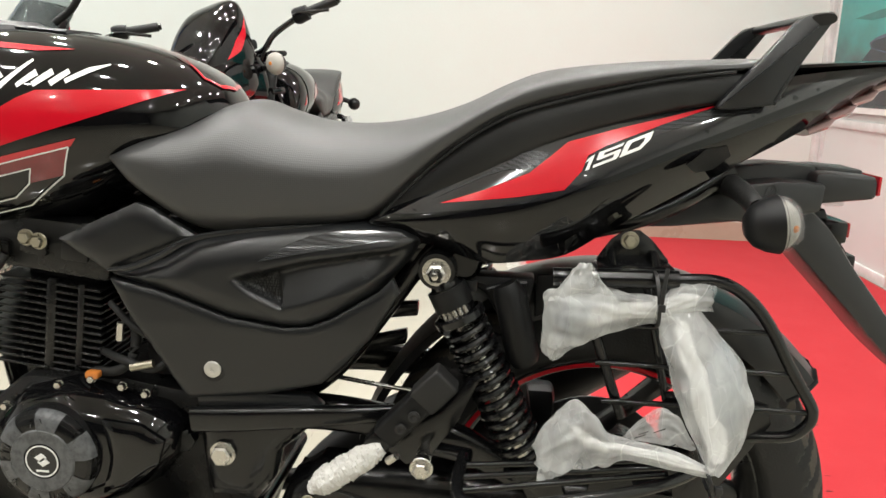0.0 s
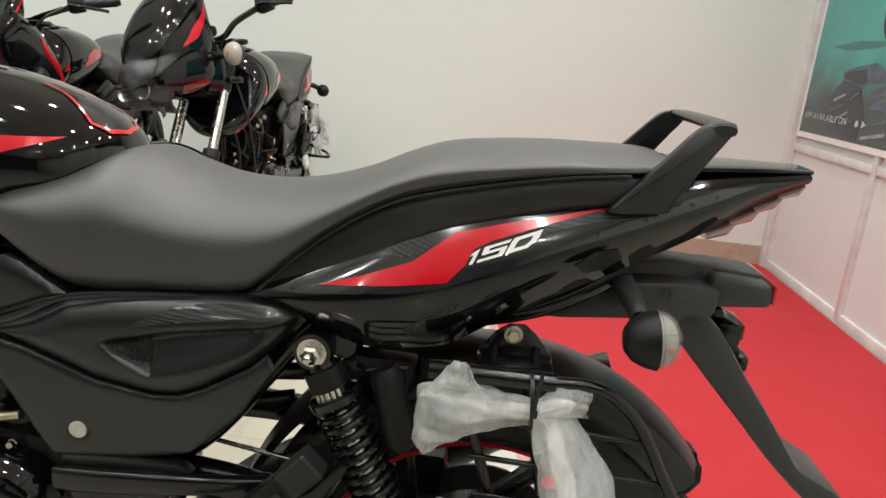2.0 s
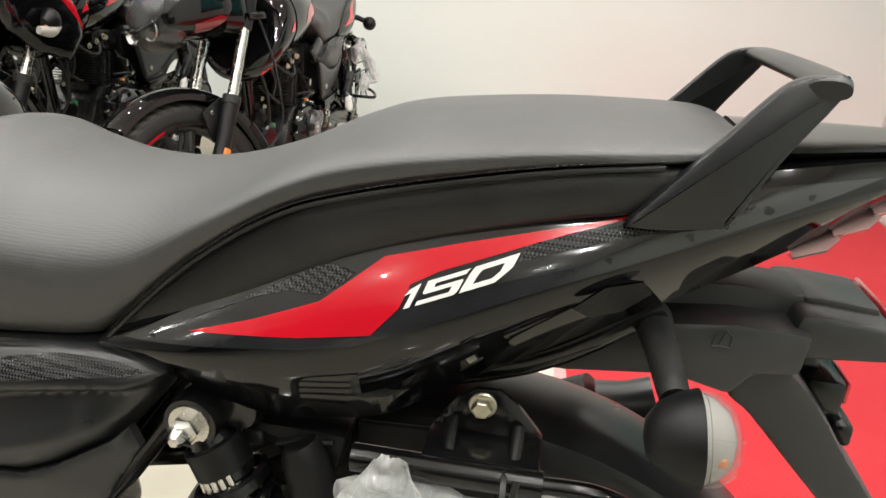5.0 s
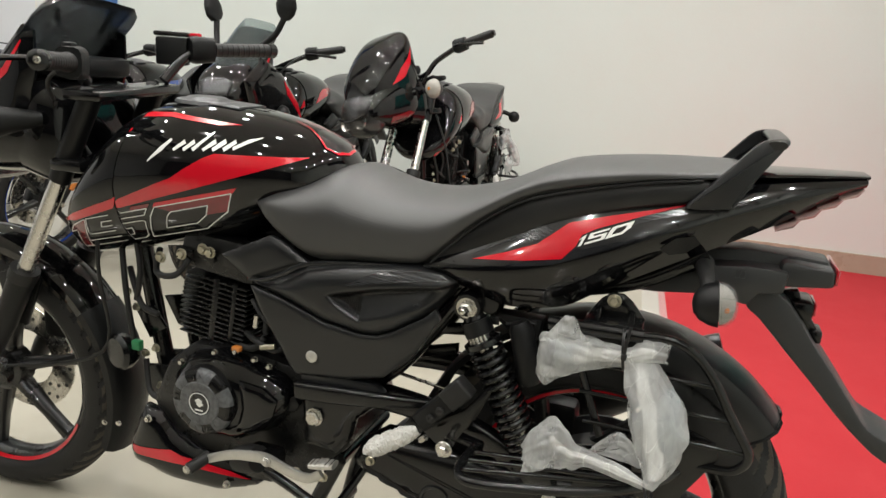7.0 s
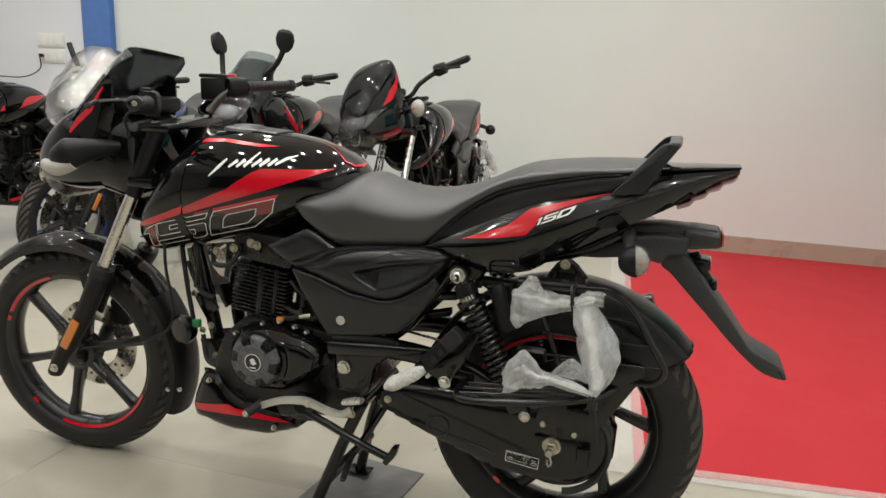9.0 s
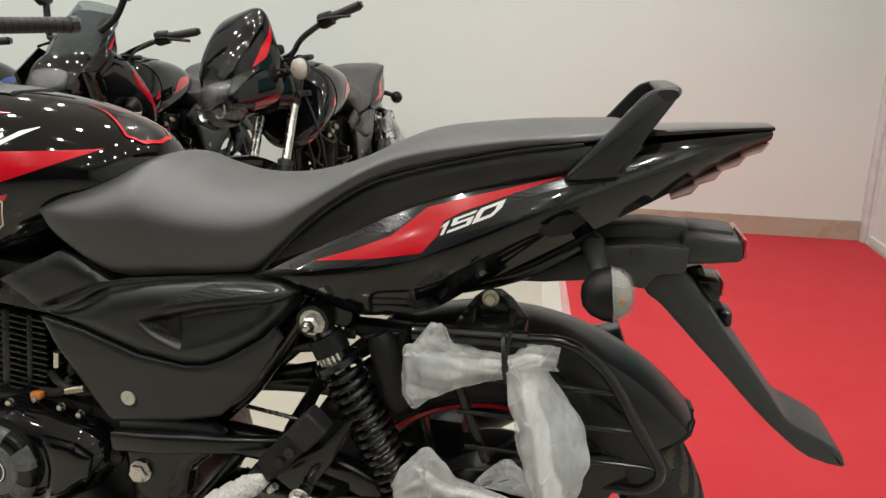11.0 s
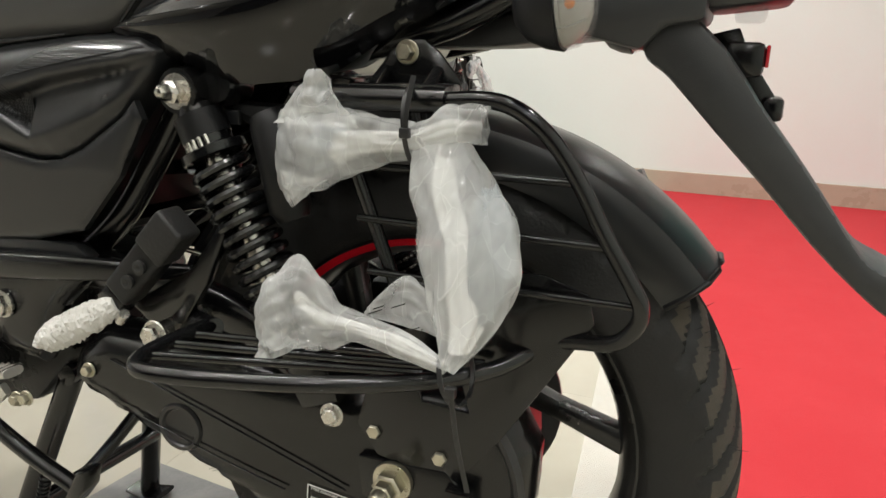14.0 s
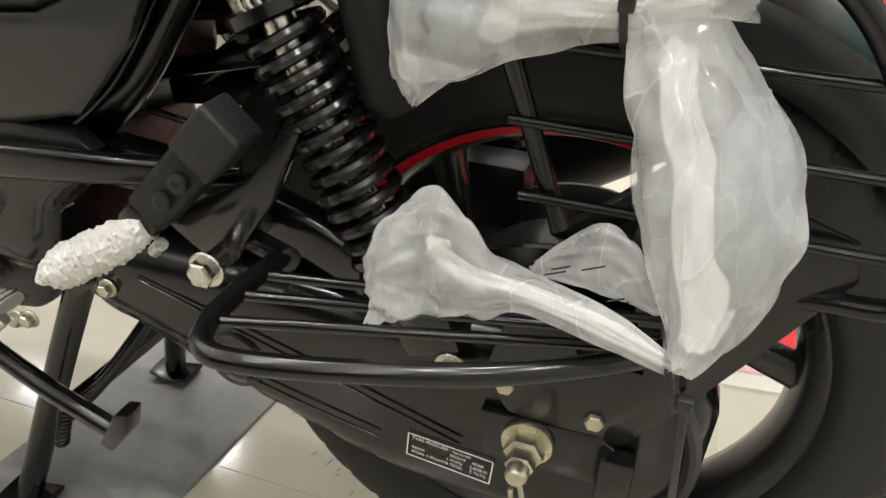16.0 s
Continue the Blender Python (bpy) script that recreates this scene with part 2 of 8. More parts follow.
def bag_film():
    """Thin milky film: taut facets, each with its own tilt and haze, and crisp white creases between them."""
    m = bpy.data.materials.new("milky_plastic_film")
    m.use_nodes = True
    n, l = m.node_tree.nodes, m.node_tree.links
    b = n["Principled BSDF"]
    b.inputs["Base Color"].default_value = (0.86, 0.87, 0.86, 1)
    b.inputs["Roughness"].default_value = 0.13
    b.inputs["IOR"].default_value = 1.55
    tr, tl = n.new("ShaderNodeBsdfTransparent"), n.new("ShaderNodeBsdfTranslucent")
    tl.inputs["Color"].default_value = (0.88, 0.89, 0.88, 1)
    m1, m2 = n.new("ShaderNodeMixShader"), n.new("ShaderNodeMixShader")
    m1.inputs[0].default_value = 0.4

    def math_node(kind, a, b2, c=None):
        k = n.new("ShaderNodeMath")
        k.operation = kind
        for sock, v in zip(k.inputs, (a, b2, c)):
            if isinstance(v, (int, float)):
                sock.default_value = v
            elif v is not None:
                l.new(v, sock)
        return k.outputs[0]

    tc, mp = n.new("ShaderNodeTexCoord"), n.new("ShaderNodeMapping")
    mp.inputs["Scale"].default_value = (1.25, 0.8, 0.55)
    mp.inputs["Rotation"].default_value = (0.4, 0.5, 0.2)
    l.new(tc.outputs["Object"], mp.inputs["Vector"])
    wob = n.new("ShaderNodeTexNoise")
    wob.inputs["Scale"].default_value, wob.inputs["Detail"].default_value = 22, 2
    l.new(mp.outputs[0], wob.inputs["Vector"])
    wm = n.new("ShaderNodeVectorMath")
    wm.operation = "MULTIPLY_ADD"
    wm.inputs[1].default_value = (0.028, 0.028, 0.028)
    l.new(wob.outputs["Color"], wm.inputs[0])
    l.new(mp.outputs[0], wm.inputs[2])
    geo = n.new("ShaderNodeNewGeometry")
    normal = geo.outputs["Normal"]
    cells, lines, relief = [], 0.0, 0.0
    for scale, tilt, width, white in ((24, 0.46, 0.020, 0.20), (62, 0.30, 0.022, 0.10), (150, 0.10, 0.0, 0.0)):
        v = n.new("ShaderNodeTexVoronoi")
        v.inputs["Scale"].default_value = scale
        l.new(wm.outputs[0], v.inputs["Vector"])
        c = n.new("ShaderNodeVectorMath")
        c.operation = "MULTIPLY_ADD"
        c.inputs[1].default_value, c.inputs[2].default_value = (tilt, tilt, tilt), (-tilt / 2, -tilt / 2, -tilt / 2)
        l.new(v.outputs["Color"], c.inputs[0])
        add = n.new("ShaderNodeVectorMath")
        add.operation = "ADD"
        l.new(normal, add.inputs[0])
        l.new(c.outputs[0], add.inputs[1])
        normal = add.outputs[0]
        cells.append(v)
        if width:
            e = n.new("ShaderNodeTexVoronoi")
            e.feature = "DISTANCE_TO_EDGE"
            e.inputs["Scale"].default_value = scale
            l.new(wm.outputs[0], e.inputs["Vector"])
            near = n.new("ShaderNodeMapRange")
            near.inputs["From Min"].default_value, near.inputs["From Max"].default_value = 0.0, width
            near.inputs["To Min"].default_value, near.inputs["To Max"].default_value = 1.0, 0.0
            l.new(e.outputs["Distance"], near.inputs["Value"])
            # only some of the folds are sharp enough to show
            gate = n.new("ShaderNodeTexNoise")
            gate.inputs["Scale"].default_value = scale * 0.9
            l.new(mp.outputs[0], gate.inputs["Vector"])
            keep = n.new("ShaderNodeMapRange")
            keep.inputs["From Min"].default_value, keep.inputs["From Max"].default_value = 0.42, 0.62
            l.new(gate.outputs["Fac"], keep.inputs["Value"])
            fold = math_node("MULTIPLY", near.outputs[0], keep.outputs[0])
            lines = math_node("MULTIPLY_ADD", fold, white, lines)
            relief = math_node("MULTIPLY_ADD", fold, 32.0 / scale, relief)
    nn = n.new("ShaderNodeVectorMath")
    nn.operation = "NORMALIZE"
    l.new(normal, nn.inputs[0])
    bp = n.new("ShaderNodeBump")
    bp.inputs["Strength"].default_value, bp.inputs["Distance"].default_value = 0.35, 0.0010
    l.new(relief, bp.inputs["Height"])
    l.new(nn.outputs[0], bp.inputs["Normal"])
    l.new(bp.outputs[0], b.inputs["Normal"])
    sep = n.new("ShaderNodeSeparateColor")
    l.new(cells[0].outputs["Color"], sep.inputs[0])
    sep2 = n.new("ShaderNodeSeparateColor")
    l.new(cells[1].outputs["Color"], sep2.inputs[0])
    cloud = n.new("ShaderNodeTexNoise")
    cloud.inputs["Scale"].default_value, cloud.inputs["Detail"].default_value = 26, 3
    l.new(mp.outputs[0], cloud.inputs["Vector"])
    haze = math_node("MULTIPLY_ADD", sep2.outputs[1], 0.05, math_node("MULTIPLY_ADD", sep.outputs[0], 0.07, math_node("MULTIPLY_ADD", cloud.outputs["Fac"], 0.62, 0.24)))
    l.new(math_node("SUBTRACT", haze, lines), m2.inputs[0])
    l.new(b.outputs[0], m1.inputs[1])
    l.new(tl.outputs[0], m1.inputs[2])
    l.new(m1.outputs[0], m2.inputs[1])
    l.new(tr.outputs[0], m2.inputs[2])
    l.new(m2.outputs[0], n["Material Output"].inputs["Surface"])
    return m


FILM = bag_film()
MIRRORGREY = material("blue_grey_mirror_shell", (0.20, 0.22, 0.235), 0.35, wear=0.4, wear_size=30, wear_color=(0.30, 0.32, 0.33))
WRAPCORE = material("white_wrapping_foam", (0.60, 0.59, 0.57), 0.5, grain=0.4, grain_size=90, wear=0.7, wear_size=25, wear_color=(0.52, 0.52, 0.50))

# ---- shaping helpers ----
from mathutils.bvhtree import BVHTree


def finish(bm, mat, name, smooth=40):
    bmesh.ops.remove_doubles(bm, verts=bm.verts, dist=0.00005)
    bmesh.ops.recalc_face_normals(bm, faces=bm.faces)
    me = bpy.data.meshes.new(name)
    bm.to_mesh(me)
    bm.free()
    me.materials.append(mat)
    if smooth:
        me.polygons.foreach_set("use_smooth", [True] * len(me.polygons))
        me.set_sharp_from_angle(angle=radians(smooth))
    return me


def part(name, bm, mat, parent, label="", smooth=40):
    ob = new(name, finish(bm, mat, name, smooth))
    ob.parent = parent
    if label:
        ob["label"] = label
    return ob


def thing(name, label, category, group="", kind=""):
    ob = new(name)
    ob.empty_display_size = 0.1
    return tagged(ob, label, category, group, kind)


def single(name, bm, mat, label, category, group="", kind="", smooth=40):
    return tagged(new(name, finish(bm, mat, name, smooth)), label, category, group, kind)


def merge(*bms):
    out = bmesh.new()
    for b in bms:
        me = bpy.data.meshes.new("tmp")
        b.to_mesh(me)
        b.free()
        out.from_mesh(me)
        bpy.data.meshes.remove(me)
    return out


def box(x0, x1, y0, y1, z0, z1, bevel=0.0, seg=2):
    bm = bmesh.new()
    bmesh.ops.create_cube(bm, size=1.0)
    for v in bm.verts:
        v.co = Vector(((x0 + x1) / 2 + v.co.x * (x1 - x0), (y0 + y1) / 2 + v.co.y * (y1 - y0), (z0 + z1) / 2 + v.co.z * (z1 - z0)))
    if bevel:
        bmesh.ops.bevel(bm, geom=bm.edges[:], offset=bevel, segments=seg, affect="EDGES", profile=0.5)
    return bm


def xf(bm, m):
    bm.transform(m)
    return bm


def curve(pts, n=8):
    """A smooth line through the points."""
    p = [Vector(q) for q in pts]
    if len(p) < 3:
        return p
    out = []
    for i in range(len(p) - 1):
        a, b, c, d = p[max(i - 1, 0)], p[i], p[i + 1], p[min(i + 2, len(p) - 1)]
        for k in range(n):
            t = k / n
            out.append(0.5 * ((2 * b) + (c - a) * t + (2 * a - 5 * b + 4 * c - d) * t * t + (3 * b - a - 3 * c + d) * t ** 3))
    out.append(p[-1])
    return out


def sweep(pts, radii, up=(0, 1, 0), seg=12, power=2.0, caps=True):
    """A bar of (super)elliptic section along pts; radii: one (a, b) or one for each point: a along the sideways way, b along up."""
    bm = bmesh.new()
    pts = [Vector(p) for p in pts]
    rings = []
    for i, p in enumerate(pts):
        d = (pts[min(i + 1, len(pts) - 1)] - pts[max(i - 1, 0)]).normalized()
        u = Vector(up)
        u = (u - d * u.dot(d))
        u = u.normalized() if u.length > 1e-4 else d.orthogonal().normalized()
        s = d.cross(u)
        k = i * (len(radii) - 1) / max(1, len(pts) - 1)
        r0, r1 = radii[int(k)], radii[min(int(k) + 1, len(radii) - 1)]
        f = k - int(k)
        a, b = r0[0] + (r1[0] - r0[0]) * f, r0[1] + (r1[1] - r0[1]) * f
        ring = []
        for j in range(seg):
            w = 2 * math.pi * j / seg
            c, q = math.cos(w), math.sin(w)
            c, q = math.copysign(abs(c) ** (2 / power), c), math.copysign(abs(q) ** (2 / power), q)
            ring.append(bm.verts.new(p + s * (a * c) + u * (b * q)))
        rings.append(ring)
    for r, t in zip(rings, rings[1:]):
        for j in range(seg):
            bm.faces.new((r[j], r[(j + 1) % seg], t[(j + 1) % seg], t[j]))
    if caps:
        bm.faces.new(rings[0])
        bm.faces.new(rings[-1])
    return bm


def tube(pts, r, n=6, seg=10):
    return sweep(curve(pts, n) if len(pts) > 2 else pts, [(r, r)], up=(0.13, 0.31, 0.94), seg=seg)


def rod(a, b, r, seg=14, r2=None):
    return sweep([a, b], [(r, r), (r2 or r, r2 or r)], up=(0.13, 0.31, 0.94), seg=seg)


def lathe(profile, centre, axis=(0, -1, 0), seg=32, a0=0.0, a1=360.0):
    """Turns profile rows of (radius, height along the axis) round an axis through centre."""
    ax = Vector(axis).normalized()
    u = ax.orthogonal().normalized() if abs(ax.y) < 0.9 else Vector((1, 0, 0))
    u = (u - ax * u.dot(ax)).normalized()
    v = ax.cross(u)
    c = Vector(centre)
    bm = bmesh.new()
    full = abs(a1 - a0) >= 359.9
    n = seg if full else seg + 1
    rows = []
    for r, h in profile:
        rows.append([bm.verts.new(c + ax * h + (u * math.cos(radians(a0 + (a1 - a0) * j / seg)) + v * math.sin(radians(a0 + (a1 - a0) * j / seg))) * max(r, 0.00001)) for j in range(n)])
    for p, q in zip(rows, rows[1:]):
        for j in range(seg):
            k = (j + 1) % n
            bm.faces.new((p[j], p[k], q[k], q[j]))
    bmesh.ops.remove_doubles(bm, verts=bm.verts, dist=0.00004)
    return bm


def loft(rings, closed=True, caps=True):
    bm = bmesh.new()
    rows = [[bm.verts.new(p) for p in r] for r in rings]
    n = len(rows[0])
    for p, q in zip(rows, rows[1:]):
        for j in range(n if closed else n - 1):
            k = (j + 1) % n
            bm.faces.new((p[j], p[k], q[k], q[j]))
    if caps:
        bm.faces.new(rows[0])
        bm.faces.new(rows[-1])
    return bm


def body(sections, seg=28, power=2.6, flat=0.0, low=1.0, steps=4, power_low=None):
    """A symmetric body: sections of (top x, top z, bottom x, bottom z, half width), smoothed along their order. low: width at the bottom."""
    rows = curve_rows(sections, steps)
    rings = []
    for tx, tz, bx, bz, w in rows:
        ring = []
        for j in range(seg):
            a = 2 * math.pi * j / seg
            c, s = math.sin(a), math.cos(a)
            p = power if s > 0 else (power_low or power)
            cc, ss = math.copysign(abs(c) ** (2 / p), c), math.copysign(abs(s) ** (2 / p), s)
            f = (ss + 1) / 2
            wide = w * (low + (1 - low) * min(1.0, f * 2.0))
            ring.append(Vector((bx + (tx - bx) * f, -cc * wide, bz + (tz - bz) * f)))
        rings.append(ring)
    return loft(rings)


def curve_rows(rows, n):
    out = []
    for i in range(len(rows) - 1):
        a, b, c, d = (np.array(rows[k], float) for k in (max(i - 1, 0), i, i + 1, min(i + 2, len(rows) - 1)))
        for k in range(n):
            t = k / n
            out.append(0.5 * ((2 * b) + (c - a) * t + (2 * a - 5 * b + 4 * c - d) * t * t + (3 * b - a - 3 * c + d) * t ** 3))
    out.append(np.array(rows[-1], float))
    return out


def flat_grid(outline, step):
    """A face of the outline in x and z, cut into a grid."""
    bm = bmesh.new()
    bm.faces.new([bm.verts.new((x, 0, z)) for x, z in outline])
    xs, zs = [p[0] for p in outline], [p[1] for p in outline]
    for lo, hi, no in ((min(xs), max(xs), (1, 0, 0)), (min(zs), max(zs), (0, 0, 1))):
        k = int((hi - lo) / step)
        for i in range(1, k + 1):
            q = lo + (hi - lo) * i / (k + 1)
            bmesh.ops.bisect_plane(bm, geom=bm.verts[:] + bm.edges[:] + bm.faces[:], plane_co=(q * no[0], 0, q * no[2]), plane_no=no)
    return bm


def edge_distance(x, z, outline):
    best = 9.0
    n = len(outline)
    for i in range(n):
        ax, az = outline[i]
        bx, bz = outline[(i + 1) % n]
        dx, dz = bx - ax, bz - az
        t = max(0.0, min(1.0, ((x - ax) * dx + (z - az) * dz) / (dx * dx + dz * dz + 1e-12)))
        best = min(best, math.hypot(x - ax - t * dx, z - az - t * dz))
    return best


def smooth_outline(outline, n=4):
    p = list(outline)
    m = len(p)
    out = []
    for i in range(m):
        a, b, c, d = p[i - 1], p[i], p[(i + 1) % m], p[(i + 2) % m]
        for k in range(n):
            t = k / n
            out.append(tuple(0.5 * ((2 * b[q]) + (c[q] - a[q]) * t + (2 * a[q] - 5 * b[q] + 4 * c[q] - d[q]) * t * t + (3 * b[q] - a[q] - 3 * c[q] + d[q]) * t ** 3) for q in (0, 1)))
    return out


def shell(outline, y, bulge=0.012, reach=0.04, thick=0.006, step=0.014, side=-1, lean=None, rounded=0):
    """A pillowed panel in the x-z plane on one side of the midplane, its rim at distance y. lean(x, z) adds to the distance."""
    if rounded:
        outline = smooth_outline(outline, rounded)
    bm = flat_grid(outline, step)
    for v in bm.verts:
        d = min(1.0, edge_distance(v.co.x, v.co.z, outline) / reach)
        s = math.sqrt(max(0.0, 1 - (1 - d) ** 2))
        v.co.y = side * (y + bulge * s + (lean(v.co.x, v.co.z) if lean else 0))
    g = bmesh.ops.extrude_face_region(bm, geom=bm.faces[:])
    for e in g["geom"]:
        if isinstance(e, bmesh.types.BMVert):
            e.co.y -= side * thick
    return bm


def slab(outline, y0, y1, bevel=0.0, plane="xz"):
    bm = bmesh.new()
    f = bm.faces.new([bm.verts.new((x, y0, z)) for x, z in outline])
    g = bmesh.ops.extrude_face_region(bm, geom=[f])
    for e in g["geom"]:
        if isinstance(e, bmesh.types.BMVert):
            e.co.y = y1
    bmesh.ops.recalc_face_normals(bm, faces=bm.faces)
    if bevel:
        bmesh.ops.bevel(bm, geom=bm.edges[:], offset=bevel, segments=2, affect="EDGES", profile=0.5)
    return bm


def decal(outline, target, lift=0.0008, step=0.012, start=-1.0, thick=0.0):
    """A thin film laid on the target's side that faces -y."""
    bm = flat_grid(outline, step)
    bvh = BVHTree.FromPolygons([v.co[:] for v in target.data.vertices], [p.vertices[:] for p in target.data.polygons])
    for v in bm.verts:
        hit, no, _, _ = bvh.ray_cast(Vector((v.co.x, start, v.co.z)), Vector((0, 1, 0)))
        if hit is None:
            near = bvh.find_nearest(Vector((v.co.x, -0.15, v.co.z)))
            hit, no = near[0], near[1]
        if no.y > 0:
            no = -no
        v.co = hit + no * lift
    if thick:
        g = bmesh.ops.extrude_face_region(bm, geom=bm.faces[:])
        for e in g["geom"]:
            if isinstance(e, bmesh.types.BMVert):
                e.co.y += thick
    return bm


def band(line, width, taper=None):
    """The outline of a stroke of that width along a line in x and z. taper: widths at the points, as shares."""
    left, right = [], []
    n = len(line)
    for i in range(n):
        a, b = line[max(0, i - 1)], line[min(n - 1, i + 1)]
        dx, dz = b[0] - a[0], b[1] - a[1]
        q = math.hypot(dx, dz) or 1
        w = width * (taper[i] if taper else 1) / 2
        left.append((line[i][0] - dz / q * w, line[i][1] + dx / q * w))
        right.append((line[i][0] + dz / q * w, line[i][1] - dx / q * w))
    return left + right[::-1]


def bolt(x, y, z, r=0.009, side=-1, h=0.008, washer=True):
    r = r * 0.82
    base = lathe([(0, 0.001), (r * 1.3, 0.001), (r * 1.35, 0.0025), (r * 1.25, 0.0035), (0, 0.0035)], (x, y, z), (0, side, 0), 20) if washer else lathe([(0, 0), (r * 1.1, 0), (r * 1.1, 0.002), (0, 0.002)], (x, y, z), (0, side, 0), 16)
    head = lathe([(r * 1.0, 0.002), (r * 1.0, h), (r * 0.82, h + 0.0016), (0, h + 0.0016)], (x, y, z), (0, side, 0), 6)
    return merge(base, head)


def text_mesh(body_text, size, m):
    c = bpy.data.curves.new("text", "FONT")
    c.body, c.size, c.align_x, c.align_y = body_text, size, "LEFT", "CENTER"
    ob = bpy.data.objects.new("text", c)
    scene.collection.objects.link(ob)
    bpy.context.view_layer.update()
    me = bpy.data.meshes.new_from_object(ob)
    bpy.data.objects.remove(ob)
    bm = bmesh.new()
    bm.from_mesh(me)
    bm.transform(m)
    return bm


# ---- the room ----
X0, X1, Y0, Y1 = -6.2, 1.66, -8.0, 3.55
wall_north = single("wall_north", box(-4.225, X1 + 0.12, Y1, Y1 + 0.15, 0, ROOM_H), WALLPAINT, "plain cream painted showroom wall with faint marks", "wall", kind="structure", smooth=0)
wall_north_far = single("wall_north_far", box(X0 - 0.15, -4.50, Y1, Y1 + 0.15, 0, ROOM_H), COOLPAINT, "white painted wall behind the parked motorcycles", "wall", kind="structure", smooth=0)
wall_pillar = single("wall_pillar", box(-4.50, -4.225, Y1 - 0.06, Y1 + 0.15, 0, ROOM_H, 0.01), BLUEPAINT, "blue painted pillar strip on the wall", "pillar", kind="structure")
wall_west = single("wall_west", box(X0 - 0.15, X0, Y0, Y1, 0, ROOM_H), COOLPAINT, "white painted end wall", "wall", kind="structure", smooth=0)
# unseen dark wall, added so that glossy parts reflect a dim room
wall_south = single("wall_south", box(X0 - 0.15, X1 + 0.15, Y0 - 0.15, Y0, 0, ROOM_H), DARKBACK, "dark wall out of view, added to darken reflections", "wall", kind="structure", smooth=0)
wall_east_rear = single("wall_east_rear", box(X1 + 0.04, X1 + 0.15, Y0, 0.6, 0, ROOM_H), WALLPAINT, "plain cream side wall", "wall", kind="structure", smooth=0)
ceiling = single("ceiling", box(X0 - 0.15, X1 + 0.15, Y0 - 0.15, Y1 + 0.15, ROOM_H, ROOM_H + 0.1), CEIL, "white painted ceiling", "ceiling", kind="structure", smooth=0)
skirting = single("baseboard", box(-4.225, X1 - 0.045, Y1 - 0.014, Y1, 0.0, 0.115, 0.002, 1), SKIRT, "beige tiled skirting along the cream wall", "skirting", kind="structure")

# the partition: boards held in aluminium profiles
partition = thing("partition", "white board partition in aluminium profiles", "partition", kind="structure")
PX = X1
for k, py in enumerate((3.50, 2.53, 1.56, 0.59)):
    part("post", box(PX - 0.02, PX + 0.025, py - 0.022, py + 0.022, 0, 2.5, 0.004), ALUM, partition)
for k in range(3):
    ya, yb = 3.50 - 0.97 * k - 0.022, 3.50 - 0.97 * (k + 1) + 0.022
    part("board", box(PX, PX + 0.012, yb, ya, 0.05, 0.70, 0.001, 1), PANELPAINT, partition)
    part("board", box(PX, PX + 0.012, yb, ya, 0.745, 2.44, 0.001, 1), PANELPAINT, partition)
    for z0, z1 in ((0.0, 0.05), (0.70, 0.745), (2.44, 2.5)):
        part("rail", box(PX - 0.014, PX + 0.022, yb, ya, z0, z1, 0.004), ALUM, partition)
part("upright_trim", box(PX - 0.045, PX - 0.02, 3.49, 3.55, 0, 2.5, 0.004), ALUM, partition)

# ---- floor coverings ----
def ground_sheet(pts, z0, z1):
    bm = bmesh.new()
    f = bm.faces.new([bm.verts.new((x, y, z0)) for x, y in pts])
    g = bmesh.ops.extrude_face_region(bm, geom=[f])
    for e in g["geom"]:
        if isinstance(e, bmesh.types.BMVert):
            e.co.z = z1
    return bm


CE, CW = X1 - 0.03, Y1 - 0.016
carpet = single("carpet", ground_sheet([(0.165, 0.435), (CE, 0.60), (CE, CW), (-0.115, CW)], 0.0, 0.005), CARPET, "bright red carpet laid on the tiled floor", "carpet", kind="structure", smooth=0)
carpet_tape = single("carpet_tape", ground_sheet([(0.085, 0.385), (CE, 0.545), (CE, 0.625), (0.195, 0.470), (-0.085, CW - 0.01), (-0.19, CW - 0.01)], 0.0056, 0.0062), TAPE, "clear adhesive tape along the edge of the red carpet", "tape", kind="structure", smooth=0)
rubber_mat = single("rubber_mat", xf(box(-0.12, 0.12, -0.22, 0.22, 0.0, 0.005, 0.002, 1), pose(-0.530, -0.02, 0, 0, 0, -6)), MAT_GREY, "grey square mat under the centre stand", "mat")

# ---- the motorcycle in front ----
RA = Vector((0, 0, 0.325))      # rear axle
FA = Vector((-1.345, 0, 0.296))  # front axle


